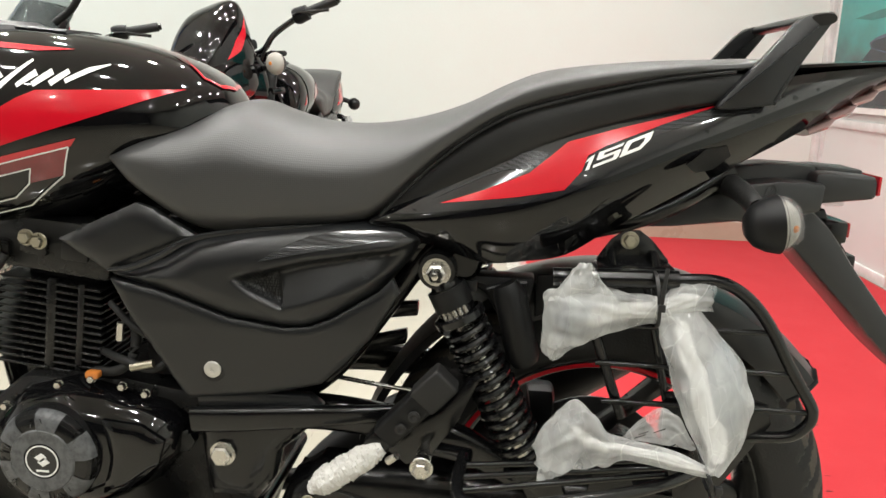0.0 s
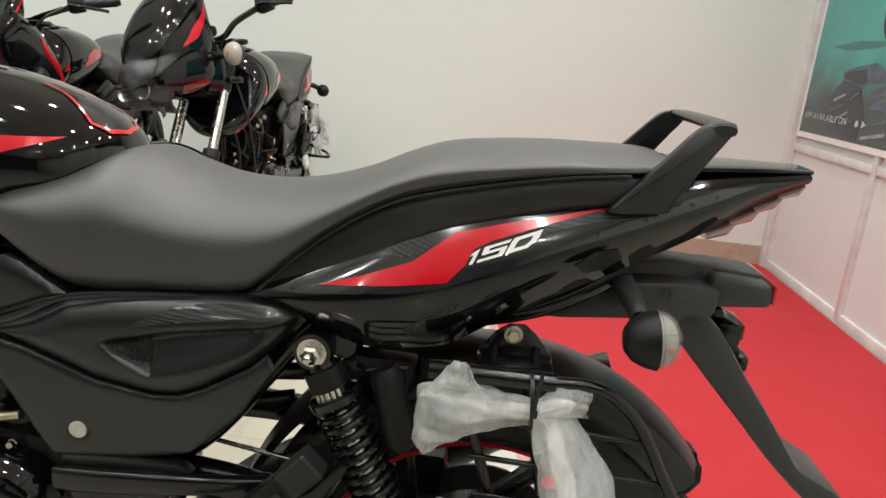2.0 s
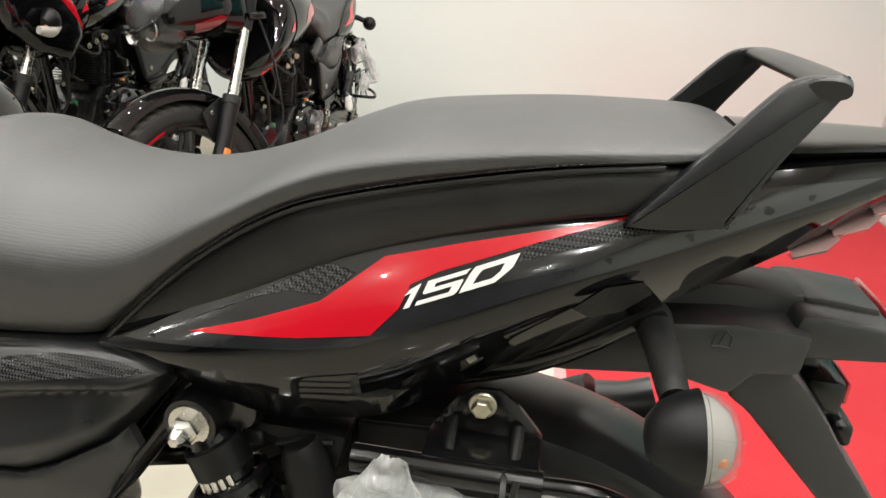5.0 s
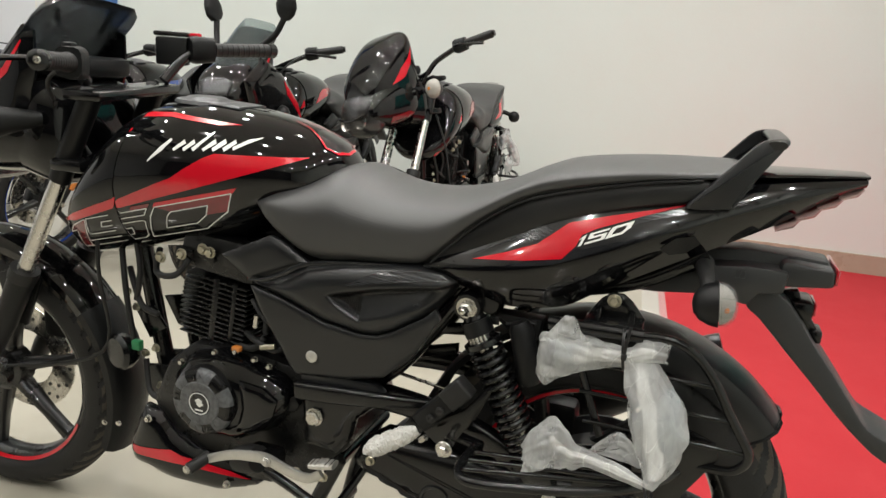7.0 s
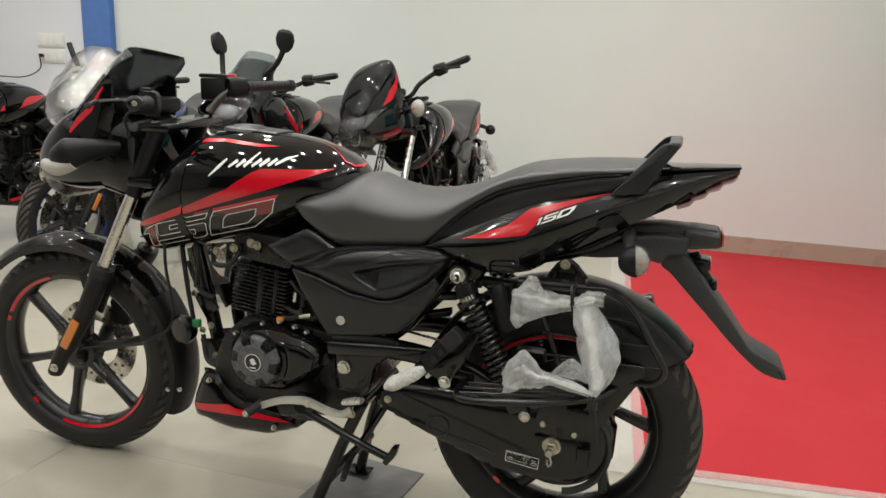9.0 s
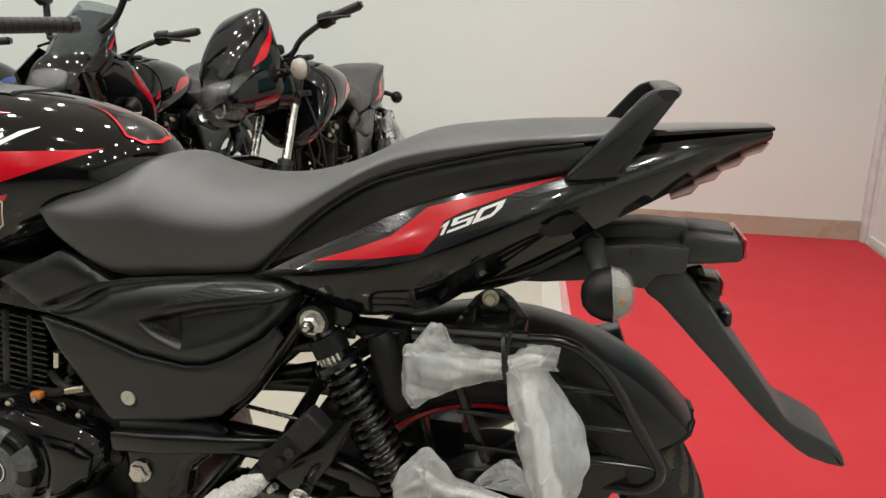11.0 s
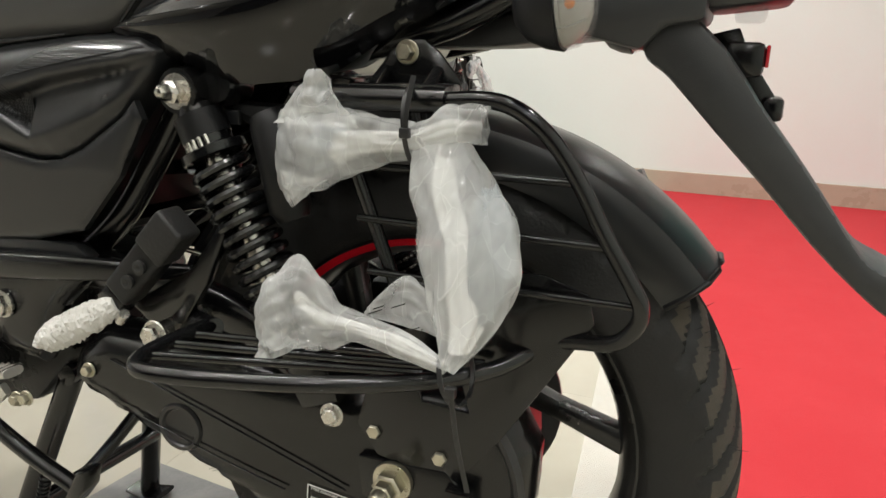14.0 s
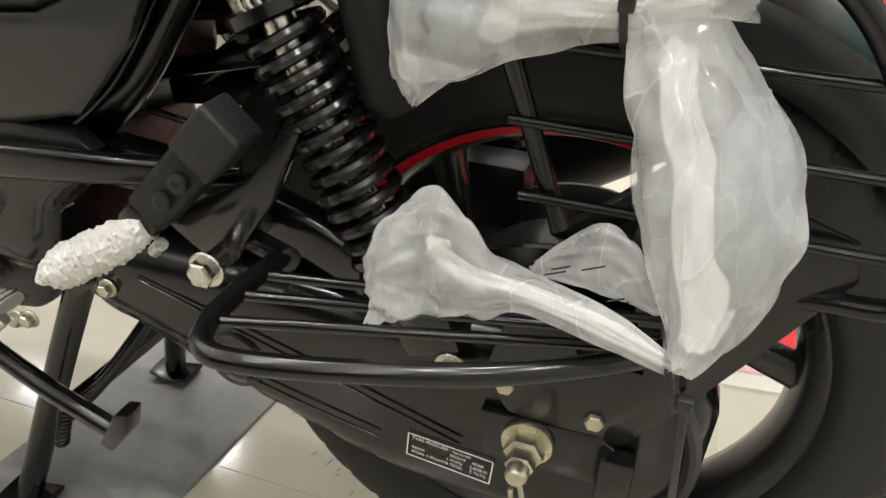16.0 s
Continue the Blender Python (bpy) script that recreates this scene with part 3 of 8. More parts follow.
def tyre_mesh(c, r_out, r_in, half, seg=320, grooves=True):
    prof = []
    for i in range(41):
        a = math.pi * i / 40
        y = -half * math.cos(a)
        prof.append((r_in + 0.012 + (r_out - r_in - 0.012) * math.sin(a) ** 0.72, y * (0.93 + 0.07 * math.sin(a))))
    prof = [(r_in - 0.004, -half * 0.62), (r_in + 0.004, -half * 0.86)] + prof + [(r_in + 0.004, half * 0.86), (r_in - 0.004, half * 0.62)]
    bm = bmesh.new()
    rows, deep = [], set()
    for j in range(seg):
        a = 2 * math.pi * j / seg
        ring = []
        for r, y in prof:
            q = r
            k = abs(y) / half
            if grooves and r > r_in + 0.5 * (r_out - r_in):
                ph = (j / seg * 44 + k * 2.0 + (0.5 if y > 0 else 0)) % 1.0
                if (ph < 0.27 and 0.10 < k < 0.86) or k < 0.04:
                    q = r - 0.0065
                    deep.add((j, len(ring)))
            ring.append(bm.verts.new(c + Vector((math.cos(a) * q, y, math.sin(a) * q))))
        rows.append(ring)
    for j in range(seg):
        p, q = rows[j], rows[(j + 1) % seg]
        for i in range(len(prof) - 1):
            f = bm.faces.new((p[i], p[i + 1], q[i + 1], q[i]))
            k = (j + 1) % seg
            worn = 0.5 * (prof[i][0] + prof[i + 1][0]) > r_in + 0.70 * (r_out - r_in)
            f.material_index = 1 if worn and not {(j, i), (j, i + 1), (k, i), (k, i + 1)} & deep else 0
    return bm


def wheel(name, parent, c, r_out, r_in, half, disc, stripe, front, frame_m=None):
    m = frame_m or Matrix.Identity(4)
    P = lambda n, b, mt, pa, lb="": part(n, xf(b, m), mt, pa, lb)
    tyre_ob = P("wheel", lathe([(r_in - 0.012, -half * 0.55), (r_in + 0.006, -half * 0.6), (r_in + 0.008, -half * 0.66), (r_in - 0.004, -half * 0.7), (r_in - 0.016, -half * 0.55), (r_in - 0.024, -half * 0.2),
                                (r_in - 0.024, half * 0.2), (r_in - 0.016, half * 0.55), (r_in - 0.004, half * 0.7), (r_in + 0.008, half * 0.66), (r_in - 0.012, half * 0.55), (r_in - 0.012, -half * 0.55)], c, (0, 1, 0), 72), RIM, parent, "black cast alloy rim")
    tyre = P("tyre", tyre_mesh(c, r_out, r_in, half), RUBBER, tyre_ob, "black rubber tyre with dusty angled tread grooves")
    tyre.data.materials.append(TREAD)
    P("hub", merge(lathe([(0, -half * 0.9), (0.03, -half * 0.9), (0.036, -half * 0.6), (0.05, -half * 0.5), (0.05, half * 0.5), (0.036, half * 0.6), (0.03, half * 0.9), (0, half * 0.9)], c, (0, 1, 0), 28)), RIM, tyre_ob)
    if not front:
        P("hub_drum", lathe([(0.0, -half * 0.55), (0.098, -half * 0.55), (0.106, -half * 0.4), (0.106, half * 0.4), (0.098, half * 0.55), (0.0, half * 0.55)], c, (0, 1, 0), 40), RIM, tyre_ob)
        P("sprocket", lathe([(0.07, -half * 1.25), (0.128, -half * 1.25), (0.128, -half * 1.15), (0.07, -half * 1.15)], c, (0, 1, 0), 44), STEELBLK, tyre_ob, "black rear sprocket")
        P("brake_disc", lathe([(0.075, half * 1.2), (0.118, half * 1.2), (0.118, half * 1.28), (0.075, half * 1.28), (0.075, half * 1.2)], c, (0, 1, 0), 44), GREYPLATE, tyre_ob, "dark drilled rear brake disc")
        for k in range(5):
            a = math.radians(72 * k + 20)
            P("carrier_bolt", bolt(c.x + math.cos(a) * 0.085, -half * 0.55, c.z + math.sin(a) * 0.085, 0.010), STEELBLK, tyre_ob)
    for k in range(6):
        a = math.radians(60 * k + (15 if front else 38))
        d = Vector((math.cos(a), 0, math.sin(a)))
        if not front:
            a0, a1 = radians(60 * k + 4), radians(60 * k + 57)
            p0, p1 = c + Vector((math.cos(a1), 0, math.sin(a1))) * 0.080, c + Vector((math.cos(a0), 0, math.sin(a0))) * (r_in - 0.013)
            P("spoke", sweep([p0, p0.lerp(p1, 0.5), p1], [(0.016, 0.016), (0.011, 0.0125), (0.015, 0.014)], up=(0, 1, 0), seg=10, power=3), RIM, tyre_ob)
            continue
        P("spoke", sweep([c + d * 0.035, c + d * (r_in * 0.6), c + d * (r_in - 0.015)], [(0.016, 0.022), (0.0105, 0.017), (0.015, 0.016)], up=(0, 1, 0), seg=10, power=3), RIM, tyre_ob)
    for a0, a1 in stripe:
        P("rim_stripe", lathe([(r_in - 0.0130, half * 0.639 + 0.001), (r_in - 0.0050, half * 0.73 + 0.001)], c, (0, -1, 0), 24, a0, a1), RED, tyre_ob, "red rim stripe")
    if disc:
        d = merge(lathe([(0.070, 0.052), (0.130, 0.052), (0.130, 0.056), (0.070, 0.056), (0.070, 0.052)], c, (0, 1, 0), 48))
        disc_ob = P("brake_disc", d, STEEL, tyre_ob, "drilled steel brake disc")
        for k in range(16):
            a = 2 * math.pi * k / 16
            for rr in (0.084, 0.102, 0.119):
                P("disc_hole", lathe([(0.0045, 0), (0.0045, 0.0005), (0, 0.0006)], c + Vector((math.cos(a + rr * 9) * rr, 0.0515, math.sin(a + rr * 9) * rr)), (0, -1, 0), 8), RIM, disc_ob)
    return tyre_ob


# steering: the front end turns a few degrees to the bike's left about the raked head axis
HEAD = Vector((-0.985, 0, 0.84))
AXIS = Vector((math.sin(radians(26)), 0, math.cos(radians(26))))


def turned(degrees):
    return Matrix.Translation(HEAD) @ Matrix.Rotation(radians(degrees), 4, AXIS) @ Matrix.Translation(-HEAD)


front_end = {"m": turned(5)}


def spring(a, b, r, wire, turns, seg=16):
    a, b = Vector(a), Vector(b)
    d = (b - a).normalized()
    u = d.orthogonal().normalized()
    v = d.cross(u)
    n = int(turns * seg)
    pts = [a + (b - a) * (i / n) + (u * math.cos(2 * math.pi * i / seg) + v * math.sin(2 * math.pi * i / seg)) * r for i in range(n + 1)]
    return sweep(pts, [(wire, wire)], up=d, seg=8)


def shock(parent, side):
    y = side * 0.137
    top, bot = Vector((-0.216, y, 0.678)), Vector((-0.085, y, 0.415))
    d = (bot - top).normalized()
    s = part("shock_absorber", sweep([top + d * 0.012, top + d * 0.022, top + d * 0.024, top + d * 0.056], [(0.015, 0.015), (0.018, 0.018), (0.0225, 0.0225), (0.0225, 0.0225)], up=(0, 1, 0), seg=18), STEELBLK, parent, "black gas shock absorber")
    part("eye", lathe([(0.010, -0.014), (0.021, -0.014), (0.023, 0), (0.021, 0.014), (0.010, 0.014)], top, (0, 1, 0), 24), STEELBLK, s)
    part("top_cap", sweep([top + d * 0.0235, top + d * 0.0475], [(0.0232, 0.0232), (0.0236, 0.0236)], up=(0, 1, 0), seg=28), MATTE, s)
    for k in range(5):
        q = radians(-34 + 17 * k)
        e = Vector((0.895, 0, 0.446)) * math.sin(q) + Vector((0, side, 0)) * math.cos(q)
        part("adjuster_tooth", rod(top + d * 0.047 + e * 0.0215, top + d * 0.057 + e * 0.0222, 0.0026, 8), STEEL, s, "bright adjuster tooth")
    part("adjuster", lathe([(0.026, 0), (0.031, 0.002), (0.031, 0.01), (0.026, 0.012)], top + d * 0.056, d, 24), STEELBLK, s)
    part("piston", rod(top + d * 0.06, top + d * 0.26, 0.0115), STEEL, s, "bright steel damper rod")
    if side < 0:
        hold = part("rear_frame_bracket", slab([(-0.201, 0.668), (-0.102, 0.667), (-0.107, 0.640), (-0.113, 0.622), (-0.128, 0.615), (-0.146, 0.622), (-0.160, 0.646), (-0.190, 0.662)], -0.118, -0.085, 0.004), MATTE, parent, "black plastic bracket behind the shock")
        part("latch", box(-0.187, -0.170, -0.122, -0.117, 0.648, 0.662, 0.002), SATIN, hold)
        part("rib", sweep([(-0.158, -0.119, 0.652), (-0.135, -0.121, 0.660), (-0.112, -0.119, 0.662)], [(0.003, 0.004)], seg=8), SATIN, hold)
        part("stud", lathe([(0, 0.004), (0.006, 0.004), (0.007, 0)], (-0.125, -0.118, 0.632), (0, -1, 0), 16), STEELBLK, hold)
    part("coil", spring(top + d * 0.069, top + d * 0.262, 0.0252, 0.0046, 15.0), STEELBLK, s, "gloss black coil spring")
    part("lower_seat", lathe([(0.012, -0.004), (0.033, 0), (0.033, 0.006), (0.022, 0.014), (0.016, 0.04), (0.0, 0.04)], top + d * 0.262, d, 24), STEELBLK, s)
    part("nut", merge(lathe([(0.0, 0.012), (0.0165, 0.012), (0.0165, 0.0155), (0.0, 0.0155)], top, (0, side, 0), 24), lathe([(0.0115, 0.015), (0.0115, 0.025), (0.009, 0.027), (0.0075, 0.030), (0.0068, 0.035), (0.004, 0.039), (0, 0.040)], top, (0, side, 0), 6)), STEEL, s, "plated domed nut and washer")
    return s


def bike_core(root):
    """What all motorcycles of this family share."""
    wheel("front_wheel", root, FA, 0.2965, 0.231, 0.044, True, front_end.get("ring") or ((104, 152), (156, 160), (252, 334), (224, 229)), True, front_end["m"])
    wheel("rear_wheel", root, RA, 0.310, 0.219, 0.057, False, ((60, 150), (228, 233)), False)

    # tank
    tank = part("fuel_tank", body([(-0.483, 0.838, -0.50, 0.79, 0.055), (-0.505, 0.876, -0.545, 0.757, 0.098), (-0.55, 0.904, -0.60, 0.735, 0.122), (-0.62, 0.926, -0.675, 0.702, 0.142),
                                   (-0.70, 0.938, -0.76, 0.677, 0.153), (-0.79, 0.942, -0.83, 0.662, 0.158), (-0.868, 0.931, -0.905, 0.650, 0.156)], seg=44, power=2.35, low=0.8), PAINT, root, "gloss black fuel tank with red and white graphics")
    shroud = part("tank_shroud", body([(-0.873, 0.929, -0.91, 0.647, 0.153), (-0.905, 0.915, -0.965, 0.632, 0.152), (-0.94, 0.885, -1.04, 0.619, 0.142), (-0.965, 0.835, -1.080, 0.640, 0.122), (-0.985, 0.78, -1.085, 0.665, 0.09)], seg=44, power=2.35, low=0.8), PAINT, root, "gloss black tank shroud")
    part("fuel_cap", merge(lathe([(0, 0.008), (0.034, 0.008), (0.04, 0.004), (0.055, 0.002), (0.058, -0.004)], (-0.80, 0, 0.942), (0.03, 0, 1), 32)), GREYPLATE, tank, "brushed metal filler cap")
    part("tank_spine", sweep(curve([(-0.70, 0, 0.937), (-0.78, 0, 0.941), (-0.86, 0, 0.931)], 5), [(0.045, 0.003)], up=(0, 0, 1), seg=12, power=4), GREYPLATE, tank, "grey filler surround")
    return tank, shroud


def seat_parts(root):
    seat = part("seat", body([(-0.612, 0.800, -0.606, 0.782, 0.125), (-0.575, 0.824, -0.575, 0.750, 0.143), (-0.52, 0.845, -0.510, 0.708, 0.149), (-0.468, 0.860, -0.458, 0.702, 0.149),
                              (-0.43, 0.849, -0.42, 0.707, 0.147), (-0.38, 0.836, -0.36, 0.714, 0.146), (-0.32, 0.834, -0.31, 0.721, 0.144), (-0.26, 0.843, -0.285, 0.735, 0.142), (-0.20, 0.862, -0.222, 0.799, 0.141),
                              (-0.14, 0.891, -0.155, 0.847, 0.139), (-0.09, 0.908, -0.09, 0.871, 0.136), (0.0, 0.919, 0.02, 0.897, 0.13), (0.08, 0.924, 0.10, 0.908, 0.12), (0.145, 0.926, 0.15, 0.912, 0.10), (0.168, 0.915, 0.168, 0.906, 0.07)],
                             seg=48, power=2.15, power_low=5.0, steps=5), VINYL, root, "grained black vinyl rider and pillion seat")
    for s in (-1, 1):
        part("piping", sweep(curve([(x, s * (w + 0.0005), z) for x, z, w in ((-0.283, 0.738, 0.142), (-0.222, 0.800, 0.1405), (-0.155, 0.848, 0.1385), (-0.09, 0.872, 0.1355), (0.02, 0.898, 0.1295), (0.10, 0.909, 0.1195))], 6), [(0.0018, 0.0018)], seg=6), VINYLDARK, seat, "stitched seam piping")
    for s in (-1,) if root is bike else ():
        line = curve([(x, s * (w + 0.0008), z + 0.0045) for x, z, w in ((-0.283, 0.738, 0.142), (-0.222, 0.800, 0.1405), (-0.155, 0.848, 0.1385), (-0.09, 0.872, 0.1355), (0.02, 0.898, 0.1295), (0.10, 0.909, 0.1195))], 18)
        tagged(part("stitching", merge(*[sweep([p, p.lerp(q, 0.62)], [(0.00042, 0.00042)], seg=5) for p, q in zip(line, line[1:])]), VINYLDARK, seat, "fine dark stitching"), kind="stuff")
    part("seat_skirt", body([(-0.290, 0.735, -0.292, 0.722, 0.136), (-0.224, 0.803, -0.215, 0.750, 0.1375), (-0.155, 0.851, -0.150, 0.79, 0.136), (-0.09, 0.875, -0.08, 0.825, 0.133), (0.02, 0.901, 0.03, 0.86, 0.1265), (0.10, 0.912, 0.11, 0.875, 0.116), (0.165, 0.912, 0.168, 0.885, 0.085)], seg=32, power=6.0), VINYLDARK, seat, "smooth black lower seat trim")
    return seat


TAIL_ROWS = [(-0.298, 0.73, 0.728, 0.722, 0.128, 0.132, 0.12), (-0.288, 0.738, 0.733, 0.722, 0.138, 0.146, 0.134), (-0.222, 0.774, 0.736, 0.705, 0.14, 0.156, 0.136), (-0.165, 0.803, 0.743, 0.688, 0.139, 0.158, 0.134), (-0.12, 0.825, 0.751, 0.69, 0.137, 0.157, 0.13), (-0.07, 0.845, 0.768, 0.699, 0.134, 0.154, 0.124),
             (-0.02, 0.861, 0.788, 0.73, 0.129, 0.148, 0.118), (0.06, 0.883, 0.826, 0.774, 0.114, 0.132, 0.103), (0.12, 0.897, 0.853, 0.806, 0.1, 0.1155, 0.09), (0.2, 0.911, 0.884, 0.848, 0.074, 0.0885, 0.066), (0.27, 0.919, 0.906, 0.893, 0.05, 0.059, 0.046), (0.315, 0.924, 0.92, 0.914, 0.036, 0.041, 0.034)]


def tail_parts(root, with_rail=True):
    rings = []
    for x, zu, zc, zl, wu, wc, wl in curve_rows(TAIL_ROWS, 4):
        half = []
        wu -= 0.011 * min(1.0, max(0.0, (x + 0.29) / 0.08), max(0.0, (0.20 - x) / 0.10))
        for t in np.linspace(0, 1, 9):
            half.append((wu + (wc - wu) * math.sin(t * math.pi / 2), zu + (zc - zu) * t))
        for t in np.linspace(0, 1, 5)[1:]:
            half.append((wc + (wl - wc) * t ** 1.3, zc + (zl - zc) * t))
        ring = [Vector((x, 0, zu + 0.001))] + [Vector((x, -w, z)) for w, z in half] + [Vector((x, 0, zl - 0.001))] + [Vector((x, w, z)) for w, z in half[::-1]]
        rings.append(ring)
    tail = part("tail_panel", loft(rings), PAINT, root, "gloss black tail fairing with red graphic", smooth=30)
    part("tail_deck", sweep([(0.165, 0, 0.915), (0.24, 0, 0.921), (0.318, 0, 0.9265)], [(0.07, 0.006), (0.05, 0.005), (0.034, 0.003)], up=(0, 0, 1), seg=16, power=4), PAINT, tail, "gloss black tail top deck")
    lamp = part("tail_lamp", sweep([(0.15, 0, 0.825), (0.23, 0, 0.868), (0.30, 0, 0.911)], [(0.05, 0.008), (0.036, 0.008), (0.024, 0.004)], up=(0, 0, 1), seg=14, power=3), REDLENS, root, "red tail lamp under the tail")
    for k in range(4):
        x = 0.215 + 0.026 * k
        z = 0.846 + 0.0168 * k
        part("lens", sweep([(x - 0.010, 0, z - 0.002), (x + 0.012, 0, z + 0.006), (x + 0.02, 0, z + 0.014)], [(0.066 - 0.009 * k, 0.006), (0.064 - 0.009 * k, 0.006), (0.060 - 0.009 * k, 0.003)], up=(0, 0, 1), seg=14, power=3), PINKLENS, lamp, "clear pinkish lamp rib")
    if not with_rail:
        return tail
    arm = [(0.083, 0.869), (0.094, 0.888), (0.128, 0.926), (0.158, 0.961), (0.172, 0.971), (0.188, 0.974), (0.199, 0.973), (0.196, 0.961), (0.171, 0.924), (0.151, 0.889), (0.145, 0.880), (0.139, 0.875)]
    rail = part("grab_rail", sweep(curve([(0.186, -0.116, 0.966), (0.190, -0.098, 0.9685), (0.191, -0.05, 0.9695), (0.191, 0.05, 0.9695), (0.190, 0.098, 0.9685), (0.186, 0.116, 0.966)], 5), [(0.0060, 0.0125)], up=(1, 0, 0.12), seg=20, power=2.5), SATIN, root, "satin black pillion grab rail")
    for s in (-1, 1):
        bm = slab(smooth_outline(arm, 3), s * 0.110, s * 0.1235, 0.004)
        for v in bm.verts:
            v.co.y += -s * 0.012 * (v.co.z - 0.90) / 0.075
        part("rail_arm", bm, SATIN, rail, smooth=24)
    return tail


def line_at(line, x):
    """Height of a line of (x, z) at x."""
    for (a, za), (b, zb) in zip(line, line[1:]):
        if x <= b:
            return za + (zb - za) * max(0.0, min(1.0, (x - a) / (b - a)))
    return line[-1][1]


SCOOP_TOP = [(-0.460, 0.6625), (-0.41, 0.676), (-0.369, 0.688), (-0.31, 0.699), (-0.27, 0.706), (-0.236, 0.713)]
SCOOP_LOW = [(-0.460, 0.6615), (-0.436, 0.644), (-0.396, 0.624), (-0.352, 0.638), (-0.314, 0.650), (-0.268, 0.678), (-0.236, 0.713)]


def ease(t):
    return t * t * (3 - 2 * t)


def scoop(x, z):
    """Depth of the air scoop: a steep step under its brow, a flat blade that comes back out below, a pit for the grille."""
    zt, zl = line_at(SCOOP_TOP, x), line_at(SCOOP_LOW, x)
    if not zl < z < zt:
        return 0.0
    u = (zt - z) / (zt - zl)
    far = 0.016 * min(1.0, (x + 0.462) / 0.03, (-0.236 - x) / 0.05)
    if x < -0.394:
        return -far * ease(min(1.0, (zt - z) / 0.012, (z - zl) / 0.008))
    return -far * min(ease(min(1.0, (zt - z) / 0.013)), (1 - u) / 0.74)


def side_panel(root, side):
    near = root is bike and side < 0
    up = [(-0.611, 0.660), (-0.575, 0.666), (-0.54, 0.680), (-0.50, 0.703), (-0.44, 0.715), (-0.336, 0.727), (-0.256, 0.731), (-0.233, 0.716), (-0.246, 0.690), (-0.283, 0.644), (-0.337, 0.609), (-0.365, 0.597), (-0.395, 0.594), (-0.464, 0.604), (-0.544, 0.632), (-0.608, 0.651)]
    front = [(-0.671, 0.694), (-0.62, 0.719), (-0.573, 0.741), (-0.553, 0.735), (-0.501, 0.705), (-0.542, 0.682), (-0.612, 0.657)]
    lo = [(-0.604, 0.651), (-0.585, 0.612), (-0.560, 0.570), (-0.538, 0.530), (-0.520, 0.500), (-0.420, 0.512), (-0.352, 0.530), (-0.291, 0.593), (-0.258, 0.650), (-0.266, 0.667), (-0.283, 0.650), (-0.337, 0.6155), (-0.365, 0.6035), (-0.395, 0.600), (-0.464, 0.610), (-0.544, 0.638)]
    pan = part("side_panel", shell(up, 0.126, 0.036, 0.038, 0.010, step=0.0030 if near else 0.012, side=side, lean=scoop if near else None), SATIN, root, "satin black side panel with a scoop", smooth=50)
    part("front_facet", shell(front, 0.141, 0.006, 0.012, 0.008, step=0.012, side=side), SATIN, pan)
    part("lower_panel", shell(lo, 0.142, 0.003, 0.010, 0.008, step=0.005 if near else 0.014, side=side, lean=lambda x, z: 0.010 * min(1.0, max(0.0, (z - 0.50) / 0.10))), SATIN, pan)
    if side < 0:
        part("ridge", sweep(curve([(-0.608, -0.147, 0.660), (-0.575, -0.155, 0.667), (-0.54, -0.158, 0.682), (-0.50, -0.155, 0.704), (-0.44, -0.150, 0.7155), (-0.35, -0.146, 0.7255)], 5), [(0.002, 0.003), (0.0045, 0.004), (0.0045, 0.004), (0.003, 0.002), (0.0006, 0.0006)], seg=8), SATIN, pan)
        part("carbon_strip", decal([(-0.424, 0.6815), (-0.404, 0.693), (-0.384, 0.704), (-0.362, 0.7125), (-0.331, 0.719), (-0.29, 0.7215), (-0.262, 0.7205), (-0.250, 0.7165), (-0.269, 0.7125), (-0.315, 0.7045), (-0.369, 0.694)], pan, 0.0012, 0.008), CARBON, pan, "carbon weave strip")
        if near:
            part("grille", decal([(-0.452, 0.657), (-0.430, 0.664), (-0.400, 0.662), (-0.398, 0.632), (-0.412, 0.636), (-0.436, 0.647)], pan, 0.0014, 0.006), MESHMAT, pan, "black mesh air grille")
            for k in range(9):
                for q in (0, 1):
                    x0 = -0.446 + 0.0055 * k
                    z0, z1 = line_at(SCOOP_LOW, x0) + 0.004, line_at(SCOOP_TOP, x0) - 0.003
                    x1 = x0 + (0.012 if q else -0.012) * (z1 - z0) / 0.03
                    if z1 - z0 > 0.006:
                        part("grille_wire", decal(band([(x0, z0), (max(-0.45, min(-0.398, x1)), z1)], 0.0011), pan, 0.0030, 0.008), MATTE, pan)
        part("lock_ring", lathe([(0, 0.004), (0.012, 0.004), (0.0165, 0.003), (0.018, -0.004)], (-0.484, -0.1455, 0.543), (0, -1, 0), 28), RUBBER, pan, "black rubber lock ring")
        part("lock_bolt", lathe([(0.0105, 0.003), (0.0105, 0.006), (0.0095, 0.0068), (0.003, 0.0068), (0.0025, 0.005), (0, 0.005)], (-0.484, -0.1455, 0.543), (0, -1, 0), 24), ALLOY, pan, "dull plated panel lock")
    return pan


bike = thing("motorcycle", "gloss black and red commuter motorcycle on its centre stand", "motorcycle")
tank, shroud = bike_core(bike)
seat = seat_parts(bike)
tail = tail_parts(bike)
for s in (-1, 1):
    side_panel(bike, s)
    shock(bike, s)


def steer(bm):
    return xf(bm, front_end["m"])


